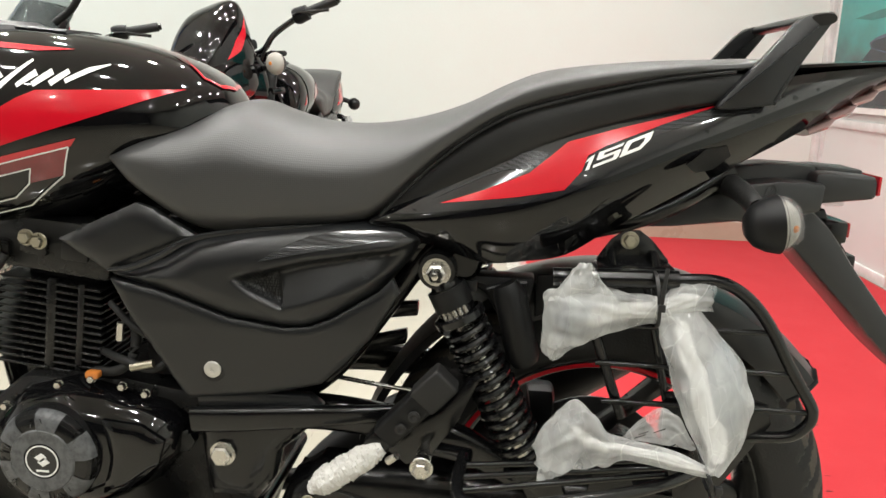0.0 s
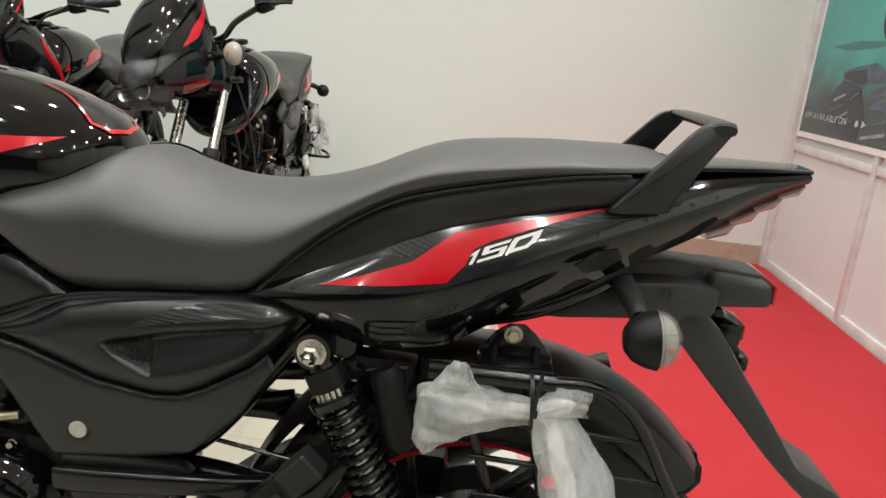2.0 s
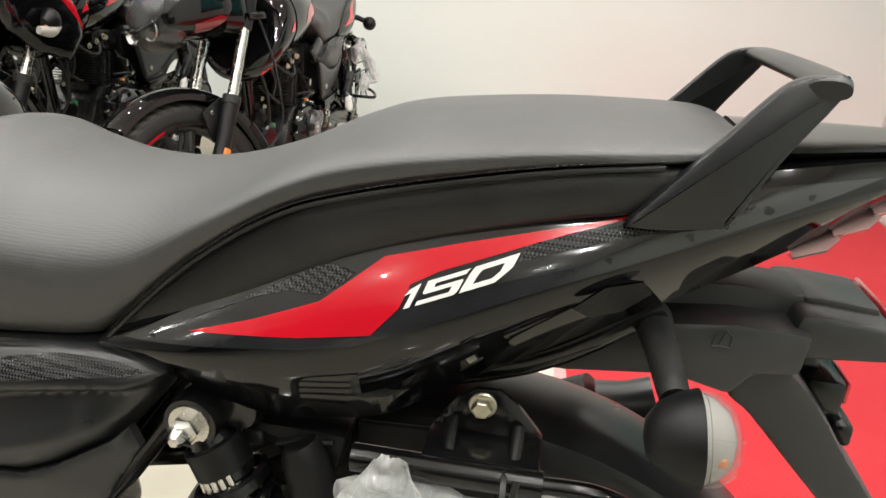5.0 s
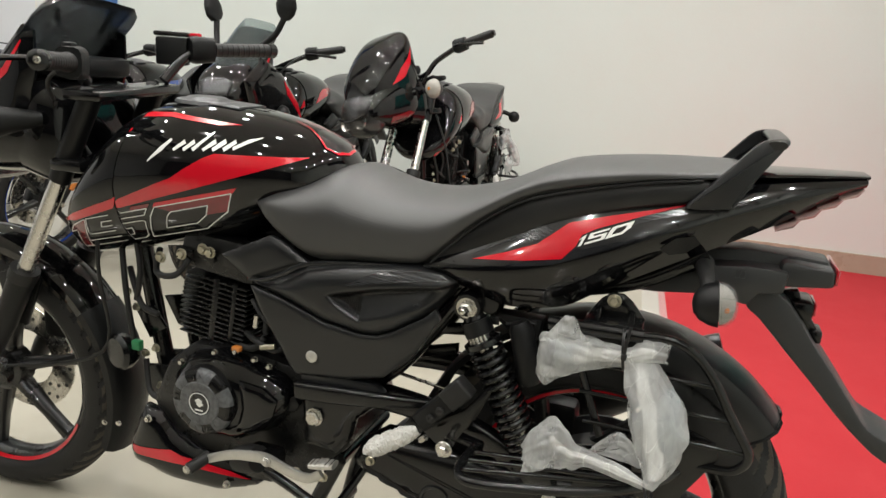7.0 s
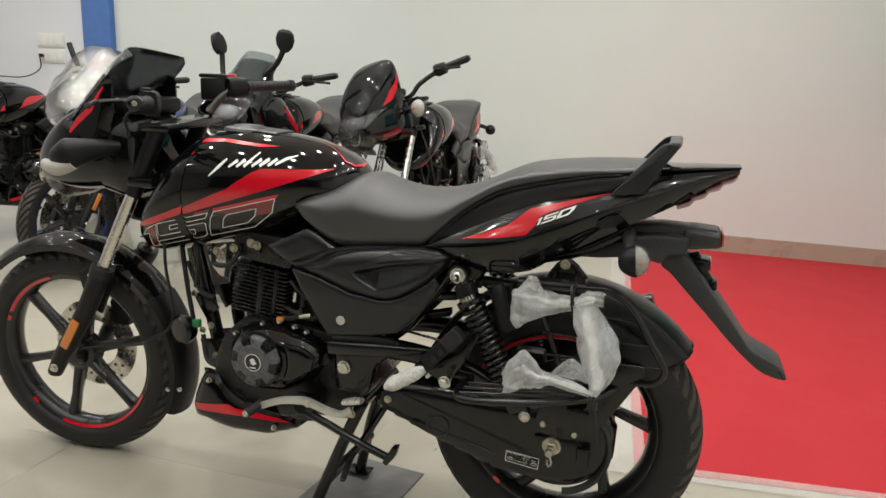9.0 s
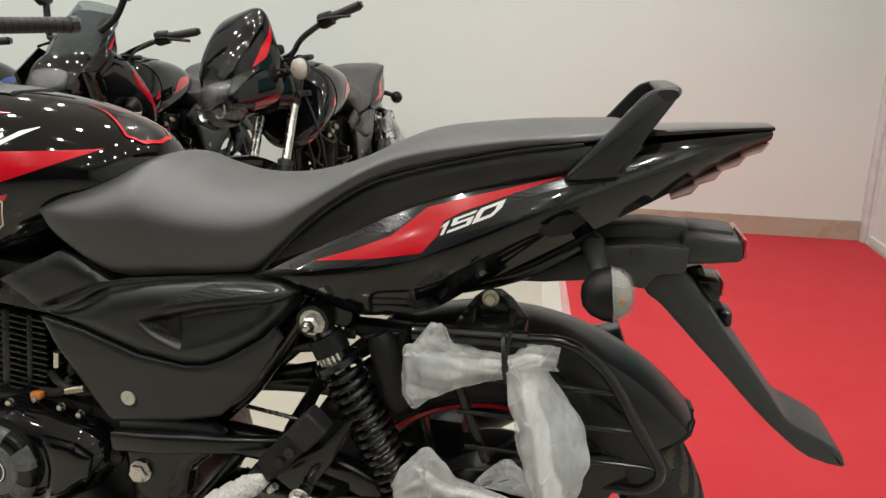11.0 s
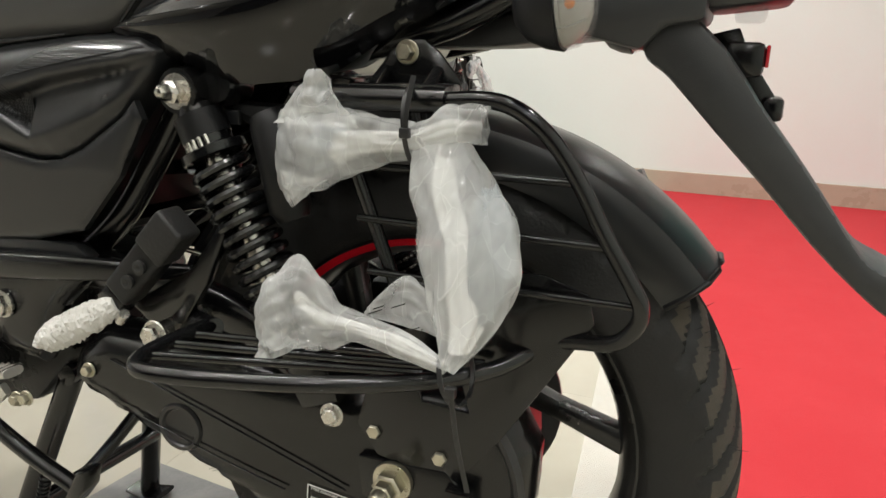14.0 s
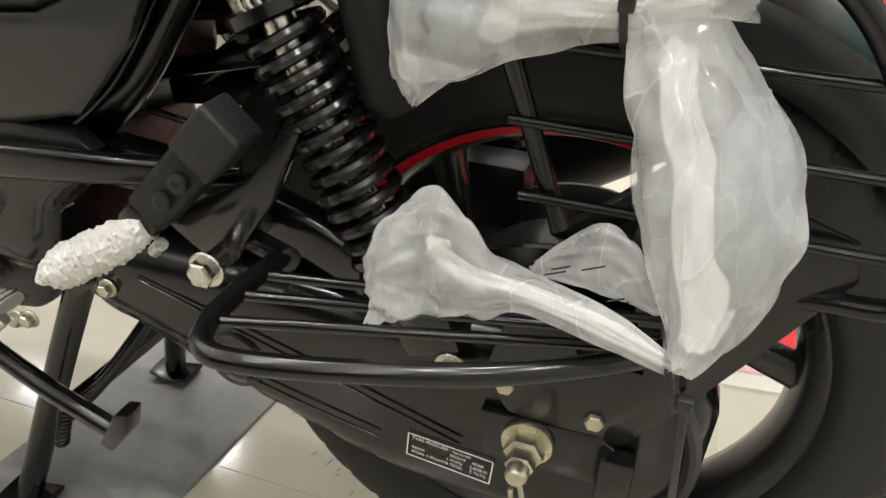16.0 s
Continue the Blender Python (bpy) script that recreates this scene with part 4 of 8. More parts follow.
def fork_and_fender(root):
    for s in (-1, 1):
        y = 0.095 * s
        leg = part("fork_leg", steer(sweep([(-1.362, y, 0.268), (-1.335, y, 0.318), (-1.245, y, 0.455), (-1.185, y, 0.568)], [(0.019, 0.022), (0.022, 0.024), (0.024, 0.024), (0.027, 0.027)], up=(0, 1, 0), seg=20)), MATTE, root, "matte black fork slider")
        part("stanchion", steer(rod((-1.186, y, 0.566), (-1.06, y, 0.806), 0.0165, 20)), STEEL, leg, "bright chromed fork tube")
        part("dust_seal", steer(rod((-1.190, y, 0.560), (-1.178, y, 0.583), 0.029, 20)), RUBBER, leg)
        part("upper_tube", steer(rod((-1.075, y, 0.778), (-0.985, y, 0.95), 0.021, 18)), MATTE, leg)
        part("axle_nut", steer(bolt(-1.345, y * 1.22, 0.290, 0.011, s)), STEEL, leg, "plated axle nut")
        part("reflector", steer(xf(box(-0.012, 0.012, -0.004, 0.004, -0.046, 0.046, 0.0035, 2), Matrix.Translation((-1.281, y * 1.28, 0.395)) @ Matrix.Rotation(radians(31), 4, "Y"))), AMBER, leg, "amber side reflector")
    part("triple_clamp", steer(box(-1.07, -1.0, -0.125, 0.125, 0.80, 0.825, 0.008)), STEELBLK, root)
    part("top_yoke", steer(box(-1.03, -0.945, -0.125, 0.125, 0.935, 0.955, 0.008)), STEELBLK, root, "black top yoke")
    prof = [(0.300, -0.052), (0.318, -0.055), (0.330, -0.046), (0.339, -0.024), (0.342, 0.0), (0.339, 0.024), (0.330, 0.046), (0.318, 0.055), (0.300, 0.052), (0.314, 0.050), (0.326, 0.040), (0.335, 0.02), (0.338, 0.0), (0.335, -0.02), (0.326, -0.040), (0.314, -0.050), (0.300, -0.052)]
    fender = part("front_fender", steer(lathe(prof, FA, (0, -1, 0), 48, -8, 130)), PAINT, root, "gloss black front mudguard")
    part("mudguard_flap", steer(lathe([(r + 0.0025, h * 1.05) for r, h in prof], FA, (0, -1, 0), 20, -24, 36)), MATTE, fender, "matte black rear mudguard flap")
    for s in (-1, 1):
        part("fender_stay", steer(slab([(-1.28, 0.55), (-1.20, 0.585), (-1.17, 0.55), (-1.22, 0.44), (-1.26, 0.455)], s * 0.058, s * 0.068, 0.002)), MATTE, fender)
        for q in ((-1.245, 0.545), (-1.205, 0.52), (-1.04, 0.245), (-1.005, 0.25)):
            part("fender_bolt", steer(bolt(q[0], s * 0.066, q[1], 0.006, s, 0.004)), STEEL, fender)
    part("brake_caliper", steer(box(-1.285, -1.225, 0.045, 0.10, 0.36, 0.44, 0.012)), MATTE, root, "black brake caliper")
    part("brake_hose", steer(tube([(-1.25, 0.09, 0.42), (-1.17, 0.12, 0.60), (-1.08, 0.10, 0.80), (-1.0, 0.12, 0.96)], 0.005)), RUBBER, root)
    part("speed_cable", steer(tube([(-1.33, -0.03, 0.31), (-1.02, -0.08, 0.42), (-0.99, -0.11, 0.62), (-1.0, -0.08, 0.83)], 0.004)), RUBBER, root)


def screen_mesh(x0, z0, x1, z1, w0, w1, bow, thick=0.003, n=14):
    rows = []
    for i in range(11):
        v = i / 10
        row = []
        ww = (w0 + (w1 - w0) * v) * (1 if v < 0.8 else math.sqrt(max(0.0, 1 - ((v - 0.8) / 0.2) ** 2 * 0.45)))
        for j in range(n + 1):
            u = j / n * 2 - 1
            row.append(Vector((x0 + (x1 - x0) * v + bow * u * u, u * ww, z0 + (z1 - z0) * v - 0.02 * v * u * u)))
        rows.append(row)
    bm = loft(rows, closed=False, caps=False)
    g = bmesh.ops.extrude_face_region(bm, geom=bm.faces[:])
    for e in g["geom"]:
        if isinstance(e, bmesh.types.BMVert):
            e.co.x += thick
    return bm


def indicator(parent, x, y, z, front, side):
    """A turn signal: a dark shell with a clear lens behind it and an amber bulb, on a rubber stalk."""
    k = -1 if front else 1
    ob = part("turn_signal", lathe([(0, -0.034), (0.012, -0.032), (0.022, -0.0245), (0.0285, -0.012), (0.0315, 0.0), (0.030, 0.0), (0.026, -0.01), (0.010, -0.026), (0, -0.028)], (x, y, z), (k, 0, 0.12), 28), MATTE, parent, "black turn signal with a clear lens")
    part("lens", lathe([(0.031, 0.0005), (0.029, 0.011), (0.0215, 0.0205), (0.010, 0.0248), (0, 0.0258), (0.0, 0.0243), (0.0095, 0.0234), (0.0203, 0.0193), (0.0275, 0.0104), (0.0297, 0.0005)], (x, y, z), (k, 0, 0.12), 28), LENS, ob, "clear ribbed lens")
    part("reflector", lathe([(0.0285, 0.004), (0.020, -0.002), (0.012, -0.010), (0, -0.013)], (x, y, z), (k, 0, 0.12), 24), BOWL, ob, "pale reflector")
    # added pale dome: the lens's inner reflections put into its colour
    part("diffuser", lathe([(0.0285, 0.001), (0.0255, 0.0095), (0.0185, 0.0172), (0.009, 0.0212), (0, 0.0222)], (x, y, z), (k, 0, 0.12), 24), PALELENS, ob, "pale dome standing in for reflections inside the lens")
    part("bulb", lathe([(0, -0.010), (0.003, -0.008), (0.0042, 0.000), (0.003, 0.005), (0, 0.007)], (x, y, z), (k, 0, 0.12), 14), AMBER, ob, "amber bulb")
    part("bulb_window", lathe([(0.0040, 0.0), (0.0036, 0.0025), (0.002, 0.0036), (0, 0.0039)], (x + 0.010 * k, y + side * 0.0226, z), (0.3 * k, side, 0), 14), AMBER, ob, "amber bulb cap")
    for rib in (-0.55, 0.0, 0.55):
        part("lens_rib", sweep(curve([(x + k * (0.0015 + h), y + side * r * math.cos(rib), z + r * math.sin(rib) + 0.12 * h) for r, h in ((0.0312, 0.002), (0.0292, 0.011), (0.0222, 0.0203))], 4), [(0.0007, 0.0007)] * 3, seg=6), LENS, ob, "moulded lens rib")
    part("stalk", sweep(curve([(x - 0.014 * k, y - side * 0.022, z + 0.012), (x - 0.020 * k, y - side * 0.06, z + 0.024), (x - 0.024 * k, y - side * 0.115, z + 0.028)], 5), [(0.010, 0.012), (0.012, 0.013), (0.014, 0.016)], seg=14), RUBBER, ob)
    return ob


def cowl_front(root, accent=None, screen=None):
    parked = accent is not None
    naked = parked and screen is not None
    accent = accent or RED
    cowl = part("headlamp_cowl", steer(body([(-1.375, 0.835, -1.372, 0.800, 0.05), (-1.355, 0.872, -1.342, 0.778, 0.098), (-1.30, 0.940, -1.285, 0.764, 0.126), (-1.225, 0.982, -1.20, 0.768, 0.134), (-1.15, 0.972, -1.12, 0.785, 0.122), (-1.09, 0.925, -1.08, 0.805, 0.095)], seg=40, power=2.9)), PAINT, root, "gloss black headlamp cowl with colour flashes")
    if naked:
        shield = part("windscreen", steer(body([(-1.352, 0.900, -1.345, 0.84, 0.06), (-1.310, 0.975, -1.29, 0.82, 0.110), (-1.25, 1.055, -1.225, 0.82, 0.130), (-1.195, 1.112, -1.165, 0.84, 0.132), (-1.150, 1.138, -1.12, 0.88, 0.124), (-1.130, 1.140, -1.10, 0.90, 0.116)], seg=40, power=4.6)), PAINT, cowl, "gloss black visor shield")
        part("visor_flash", decal([q.to_tuple()[0::2] for q in (front_end["m"] @ Vector((x, -0.12, z)) for x, z in ((-1.262, 0.925), (-1.215, 0.990), (-1.165, 1.030), (-1.128, 1.075), (-1.150, 1.010), (-1.20, 0.955)))], shield, 0.0015), accent, cowl, "colour flash on the visor")
    else:
        part("windscreen", steer(screen_mesh(-1.285, 0.945, -1.12, 1.125, 0.130, 0.128, 0.072)), screen or SMOKE, cowl, "dark plastic windscreen")
    lamp = part("headlamp", steer(body([(-1.383, 0.846, -1.380, 0.780, 0.040), (-1.364, 0.882, -1.354, 0.752, 0.078), (-1.328, 0.912, -1.314, 0.738, 0.102), (-1.29, 0.905, -1.29, 0.75, 0.10)], seg=32, power=3.0)), REFLECTOR, cowl, "clear multi-reflector headlamp")
    part("lamp_glass", steer(body([(-1.387, 0.848, -1.384, 0.778, 0.042), (-1.368, 0.885, -1.358, 0.749, 0.081), (-1.332, 0.916, -1.318, 0.734, 0.105)], seg=32, power=3.0)), HEADGLASS, lamp, "clear headlamp glass")
    part("lamp_divider", steer(sweep(curve([(-1.372, -0.085, 0.825), (-1.388, -0.04, 0.812), (-1.390, 0, 0.806), (-1.388, 0.04, 0.812), (-1.372, 0.085, 0.825)], 5), [(0.004, 0.006)], seg=8)), PAINT, lamp)
    for sy in (-0.045, 0.045):
        part("lamp_bowl", steer(lathe([(0.030, 0.004), (0.030, 0.008), (0.026, 0.006), (0.012, -0.012), (0, -0.014)], (-1.370, sy, 0.80), (-1, 0, 0.1), 18)), STEEL, lamp)
    for s in () if naked else (-1, 1):
        cheek = part("side_cheek", steer(shell([(-1.255, 0.90), (-1.19, 0.985), (-1.115, 1.06), (-1.09, 1.05), (-1.09, 0.98), (-1.12, 0.88), (-1.20, 0.84)], 0.118, 0.012, 0.03, 0.006, 0.015, s)), PAINT, cowl)
        if s < 0:
            part("red_flash", decal([q.to_tuple()[0::2] for q in (front_end["m"] @ Vector((x, -0.125, z)) for x, z in band([(-1.225, 0.908), (-1.19, 0.945), (-1.15, 0.975), (-1.108, 1.03)], 0.014, (0.3, 1, 1, 0.2)))], cheek, 0.0012), accent, cowl, "colour flash decal")
            if parked and not naked:
                part("lower_flash", decal([q.to_tuple()[0::2] for q in (front_end["m"] @ Vector((x, -0.13, z)) for x, z in ((-1.27, 0.80), (-1.18, 0.822), (-1.13, 0.81), (-1.19, 0.778), (-1.25, 0.766)))], cowl, 0.0012), DARKRED, cowl, "dark red lower flash")
    part("cowl_inner", steer(body([(-1.16, 0.965, -1.15, 0.765, 0.118), (-1.10, 0.975, -1.09, 0.755, 0.120), (-1.06, 0.955, -1.055, 0.775, 0.108), (-1.04, 0.92, -1.04, 0.80, 0.08)], seg=28, power=3.5)), PAINT, cowl, "black inner cowl")
    part("dash_pod", steer(box(-1.16, -1.05, -0.09, 0.09, 0.965, 1.005, 0.014)), MATTE, cowl, "black instrument pod")
    if naked:
        part("lower_flash", decal([q.to_tuple()[0::2] for q in (front_end["m"] @ Vector((x, -0.13, z)) for x, z in ((-1.27, 0.80), (-1.18, 0.822), (-1.13, 0.81), (-1.19, 0.778), (-1.25, 0.766)))], cowl, 0.0012), DARKRED, cowl, "dark red lower flash")
        for s in (-1, 1):
            c = Vector((-1.095, s * 0.185, 0.896))
            sig = part("turn_signal", steer(merge(lathe([(0, -0.040), (0.020, -0.034), (0.034, -0.016), (0.039, 0.0), (0.0, 0.0)], c, (-1, 0, 0.05), 22), rod((-1.08, s * 0.06, 0.892), (-1.084, s * 0.175, 0.896), 0.010))), MATTE, root, "black turn signal with a clear lens")
            part("lens", steer(lathe([(0.039, 0.0), (0.035, 0.013), (0.022, 0.024), (0, 0.029)], c, (-1, 0, 0.05), 22)), PALELENS, sig, "pale clear lens")
            part("bulb", steer(lathe([(0, 0.020), (0.008, 0.024), (0.006, 0.0295), (0, 0.0305)], c, (-1, 0, 0.05), 12)), AMBER, sig)
    drop = 0.115 if parked else 0.0
    for s in () if naked else (-1, 1):
        sig = part("turn_signal", steer(sweep(curve([(-1.08, s * 0.120, 0.890 - drop), (-1.115, s * 0.172, 0.886 - drop), (-1.150, s * 0.205, 0.876 - drop), (-1.19, s * 0.212, 0.866 - drop)], 5), [(0.012, 0.012), (0.020, 0.026), (0.030, 0.038), (0.014, 0.018)], up=(0, 0, 1), seg=18)), MATTE, root, "dark front turn signal with a pale lens")
        part("lens", steer(sweep(curve([(-1.135, s * 0.208, 0.856 - drop), (-1.175, s * 0.217, 0.843 - drop), (-1.218, s * 0.212, 0.850 - drop)], 5), [(0.017, 0.015), (0.020, 0.019), (0.011, 0.013)], up=(0, 0, 1), seg=16)), PALELENS, sig, "pale lens")
        part("bulb", steer(lathe([(0, -0.012), (0.009, -0.004), (0.009, 0.006), (0, 0.012)], (-1.185, s * 0.214, 0.856 - drop), (1, 0, 0), 12)), AMBER, sig)
    return cowl


def clip_ons(root):
    for s in (-1, 1):
        up = 0.032 if s > 0 else 0.0
        bar = part("handlebar", steer(tube([(-0.985, s * 0.105, 0.965), (-0.965, s * 0.15, 0.992 + up * 0.7), (-0.93, s * 0.20, 1.001 + up), (-0.862, s * 0.32, 1.007 + up)], 0.011, seg=14)), STEELBLK, root, "black clip-on handlebar")
        d = Vector((0.068, s * 0.12, 0.006)).normalized()
        g0 = Vector((-0.930, s * 0.20, 1.001 + up))
        part("grip", steer(sweep([g0, g0 + d * 0.005, g0 + d * 0.13], [(0.0175, 0.0175), (0.0145, 0.0145), (0.0142, 0.0142)], seg=18)), RUBBER, bar, "ribbed rubber grip")
        for k in range(9):
            part("grip_rib", steer(lathe([(0.0142, -0.002), (0.0152, 0.0), (0.0142, 0.002)], g0 + d * (0.015 + 0.0125 * k), d, 16)), RUBBER, bar)
        part("bar_end", steer(lathe([(0.016, 0), (0.016, 0.014), (0.012, 0.018), (0.007, 0.0185), (0.006, 0.015), (0, 0.015)], g0 + d * 0.13, d, 20)), STEELBLK, bar)
        part("end_screw", steer(lathe([(0.0058, 0.015), (0.0058, 0.0172), (0.003, 0.0178), (0.0025, 0.016), (0, 0.016)], g0 + d * 0.13, d, 12)), STEEL, bar, "bright bar end screw")
        part("switchgear", steer(sweep([g0 - d * 0.055, g0 - d * 0.045, g0 - d * 0.005], [(0.020, 0.024), (0.024, 0.029), (0.022, 0.026)], up=(0, 0, 1), seg=14, power=3.4)), MATTE, bar, "black switch housing")
        part("kill_switch", steer(box(g0.x - 0.035, g0.x - 0.012, g0.y - s * 0.03 - 0.008, g0.y - s * 0.03 + 0.008, 1.022 + up, 1.034 + up, 0.004)), RED if s > 0 else MATTE, bar)
        part("lever", steer(sweep(curve([(-0.985, s * 0.165, 1.0 + up), (-1.01, s * 0.20, 1.003 + up), (-1.00, s * 0.27, 1.003 + up), (-0.955, s * 0.345, 1.0 + up), (-0.95, s * 0.352, 1.0 + up)], 6), [(0.010, 0.007), (0.008, 0.006), (0.007, 0.005), (0.006, 0.005), (0.008, 0.007)], up=(0, 0, 1), seg=10)), STEELBLK, bar, "black hand lever")
        if s > 0:
            part("master_cylinder", steer(xf(box(-0.032, 0.032, -0.024, 0.024, -0.028, 0.03, 0.006), Matrix.Translation((-1.0, 0.155, 1.025)) @ Matrix.Rotation(radians(28), 4, "Z"))), MATTE, bar, "black brake fluid reservoir")
            part("reservoir_cap", steer(xf(box(-0.035, 0.035, -0.027, 0.027, 0.03, 0.04, 0.004), Matrix.Translation((-1.0, 0.155, 1.026)) @ Matrix.Rotation(radians(28), 4, "Z"))), STEELBLK, bar)
    part("clutch_cable", steer(tube([(-0.99, -0.15, 0.99), (-1.06, -0.12, 0.95), (-1.05, -0.06, 0.85), (-0.93, -0.05, 0.68)], 0.004)), RUBBER, root)


def engine_parts(root):
    case = part("crankcase", merge(slab([(-0.86, 0.36), (-0.82, 0.45), (-0.76, 0.50), (-0.62, 0.505), (-0.52, 0.49), (-0.45, 0.46), (-0.43, 0.36), (-0.50, 0.285), (-0.64, 0.262), (-0.80, 0.275)], -0.105, 0.12, 0.012)), ENGINE, root, "black crankcase")
    lean = Matrix.Translation((-0.735, 0, 0.50)) @ Matrix.Rotation(radians(7), 4, "Y")
    part("cylinder", xf(box(-0.052, 0.052, -0.060, 0.060, -0.03, 0.19, 0.012), lean), ENGINE, case, "finned black cylinder")
    fin_me = finish(box(-0.075, 0.072, -0.088, 0.088, -0.0016, 0.0016, 0.0007, 1), ENGINE, "fin", 0)
    for k in range(13):
        f = new("fin", fin_me)
        f.parent = case
        f.matrix_basis = lean @ Matrix.Translation((0, 0, 0.004 + 0.0098 * k)) @ Matrix.Diagonal((1 - 0.012 * abs(k - 5), 1.0, 1, 1))
    part("rib", xf(merge(box(-0.006, 0.008, -0.0885, -0.08, 0.0, 0.128, 0.003), box(0.036, 0.046, -0.0885, -0.08, 0.0, 0.128, 0.003)), lean), ENGINE, case)
    part("cylinder_head", xf(slab([(-0.085, 0.136), (-0.078, 0.205), (0.05, 0.21), (0.085, 0.19), (0.078, 0.136)], -0.092, 0.092, 0.01), lean), ENGINE, case)
    for k, (dx, dz) in enumerate(((-0.07, 0.16), (-0.02, 0.172), (0.035, 0.172), (0.06, 0.20))):
        part("head_fin", xf(box(dx - 0.018, dx + 0.018, -0.098, -0.09, dz - 0.012, dz + 0.012, 0.003), lean), ENGINE, case)
    for x, z in ((-0.832, 0.655), (-0.785, 0.668), (-0.738, 0.684), (-0.722, 0.680)):
        part("head_bolt", bolt(x, -0.10, z, 0.010), ZINC, case, "zinc head bolt")
    part("spark_cable", tube([(-0.86, -0.07, 0.66), (-0.835, -0.11, 0.628), (-0.79, -0.115, 0.63), (-0.77, -0.10, 0.66)], 0.006), RUBBER, case)
    cover = part("clutch_cover", shell([(-0.79, 0.40), (-0.785, 0.45), (-0.75, 0.49), (-0.68, 0.503), (-0.62, 0.492), (-0.56, 0.478), (-0.532, 0.455), (-0.535, 0.42), (-0.575, 0.37), (-0.64, 0.335), (-0.71, 0.330), (-0.765, 0.352)], 0.108, 0.05, 0.05, 0.02, 0.012), PAINT, case, "gloss black engine cover")
    part("cover_recess", shell([(-0.625, 0.470), (-0.575, 0.465), (-0.547, 0.447), (-0.556, 0.415), (-0.60, 0.375), (-0.63, 0.37), (-0.618, 0.42)], 0.157, 0.006, 0.02, 0.006, 0.008), PAINT, case)
    c = Vector((-0.694, -0.155, 0.420))
    cap = part("engine_cap", lathe([(0.064, -0.01), (0.063, 0.010), (0.060, 0.017), (0.053, 0.020), (0.042, 0.0205), (0, 0.0205)], c, (0, -1, 0), 48), ENGINE, case, "round grey and black engine badge")
    part("cap_face", lathe([(0.0235, 0.0206), (0.0235, 0.0228), (0.040, 0.0228), (0.042, 0.0206)], c, (0, -1, 0), 48), CAPGREY, cap, "mottled grey badge face")
    for k in range(6):
        a = 60 * k
        part("cap_segment", lathe([(0.041, 0.0204), (0.041, 0.0222), (0.054, 0.0215), (0.061, 0.0165), (0.0638, 0.008)], c, (0, -1, 0), 9, a + 4, a + 36), CAPGREY, cap, "mottled grey badge segment")
        part("cap_notch", lathe([(0.041, 0.0202), (0.041, 0.0212), (0.053, 0.0206), (0.0603, 0.0158), (0.0633, 0.0078)], c, (0, -1, 0), 6, a + 37, a + 63), STEELBLK, cap)
    for k in range(26):
        a = random.uniform(0, 2 * math.pi)
        r0 = random.uniform(0.044, 0.050)
        u, w = Vector((math.cos(a), 0, math.sin(a))), Vector((-math.sin(a), 0, math.cos(a)))
        d0 = random.uniform(-0.004, 0.004)
        p0, p1 = c + u * r0, c + u * (r0 + 0.006) + w * d0
        part("cap_streak", sweep([p0 + Vector((0, -0.0219, 0)), p1 + Vector((0, -0.0214, 0))], [(0.0007, 0.0004)], seg=5), GREYPLATE if k % 2 else STEELBLK, cap)
    part("badge_disc", lathe([(0, 0.0226), (0.0215, 0.0226), (0.0225, 0.0206)], c, (0, -1, 0), 40), RIM, cap, "black badge disc")
    part("badge_ring", lathe([(0.0195, 0.0227), (0.0195, 0.0232), (0.0212, 0.0232), (0.0212, 0.0227)], c, (0, -1, 0), 40), WHITE, cap, "white badge ring")
    for dx, dz in ((-0.001, 0.005), (0.002, -0.001)):
        part("badge_mark", slab([(c.x + dx - 0.008, c.z + dz), (c.x + dx + 0.001, c.z + dz + 0.006), (c.x + dx + 0.008, c.z + dz), (c.x + dx - 0.001, c.z + dz - 0.006)], c.y - 0.0227, c.y - 0.0235), WHITE, cap, "plain white badge shape")
    part("badge_bar", slab([(c.x - 0.008, c.z - 0.014), (c.x + 0.008, c.z - 0.014), (c.x + 0.008, c.z - 0.0115), (c.x - 0.008, c.z - 0.0115)], c.y - 0.0227, c.y - 0.0235), WHITE, cap)
    for x, z in ((-0.775, 0.463), (-0.78, 0.41), (-0.70, 0.497), (-0.655, 0.508), (-0.615, 0.50), (-0.585, 0.492), (-0.645, 0.352)):
        part("cover_bolt", bolt(x, -0.118, z, 0.0065, -1, 0.007, False), STEEL, case)
    part("drain_plug", merge(lathe([(0, 0), (0.017, 0.002), (0.017, 0.014), (0.012, 0.017), (0, 0.017)], (-0.54, -0.108, 0.43), (0, -1, 0), 6)), ENGINE, case)
    part("sensor_clip", box(-0.663, -0.645, -0.125, -0.112, 0.508, 0.518, 0.003), AMBER, case, "orange connector")
    # carburettor side clutter behind the cylinder
    part("throttle_body", merge(rod((-0.67, 0, 0.60), (-0.57, 0, 0.63), 0.035, 18)), MATTE, case)
    for k, pts in enumerate((((-0.64, -0.09, 0.60), (-0.60, -0.115, 0.58), (-0.56, -0.11, 0.55), (-0.53, -0.10, 0.50)), ((-0.66, -0.08, 0.53), (-0.61, -0.12, 0.535), (-0.57, -0.115, 0.525), (-0.54, -0.09, 0.56)), ((-0.62, -0.07, 0.62), (-0.60, -0.11, 0.55), (-0.62, -0.115, 0.52), (-0.66, -0.10, 0.51)))):
        part("hose", tube(pts, 0.0045 + 0.001 * k), RUBBER, case)
    part("cable_clip", rod((-0.612, -0.12, 0.585), (-0.615, -0.12, 0.562), 0.005), STEEL, case)
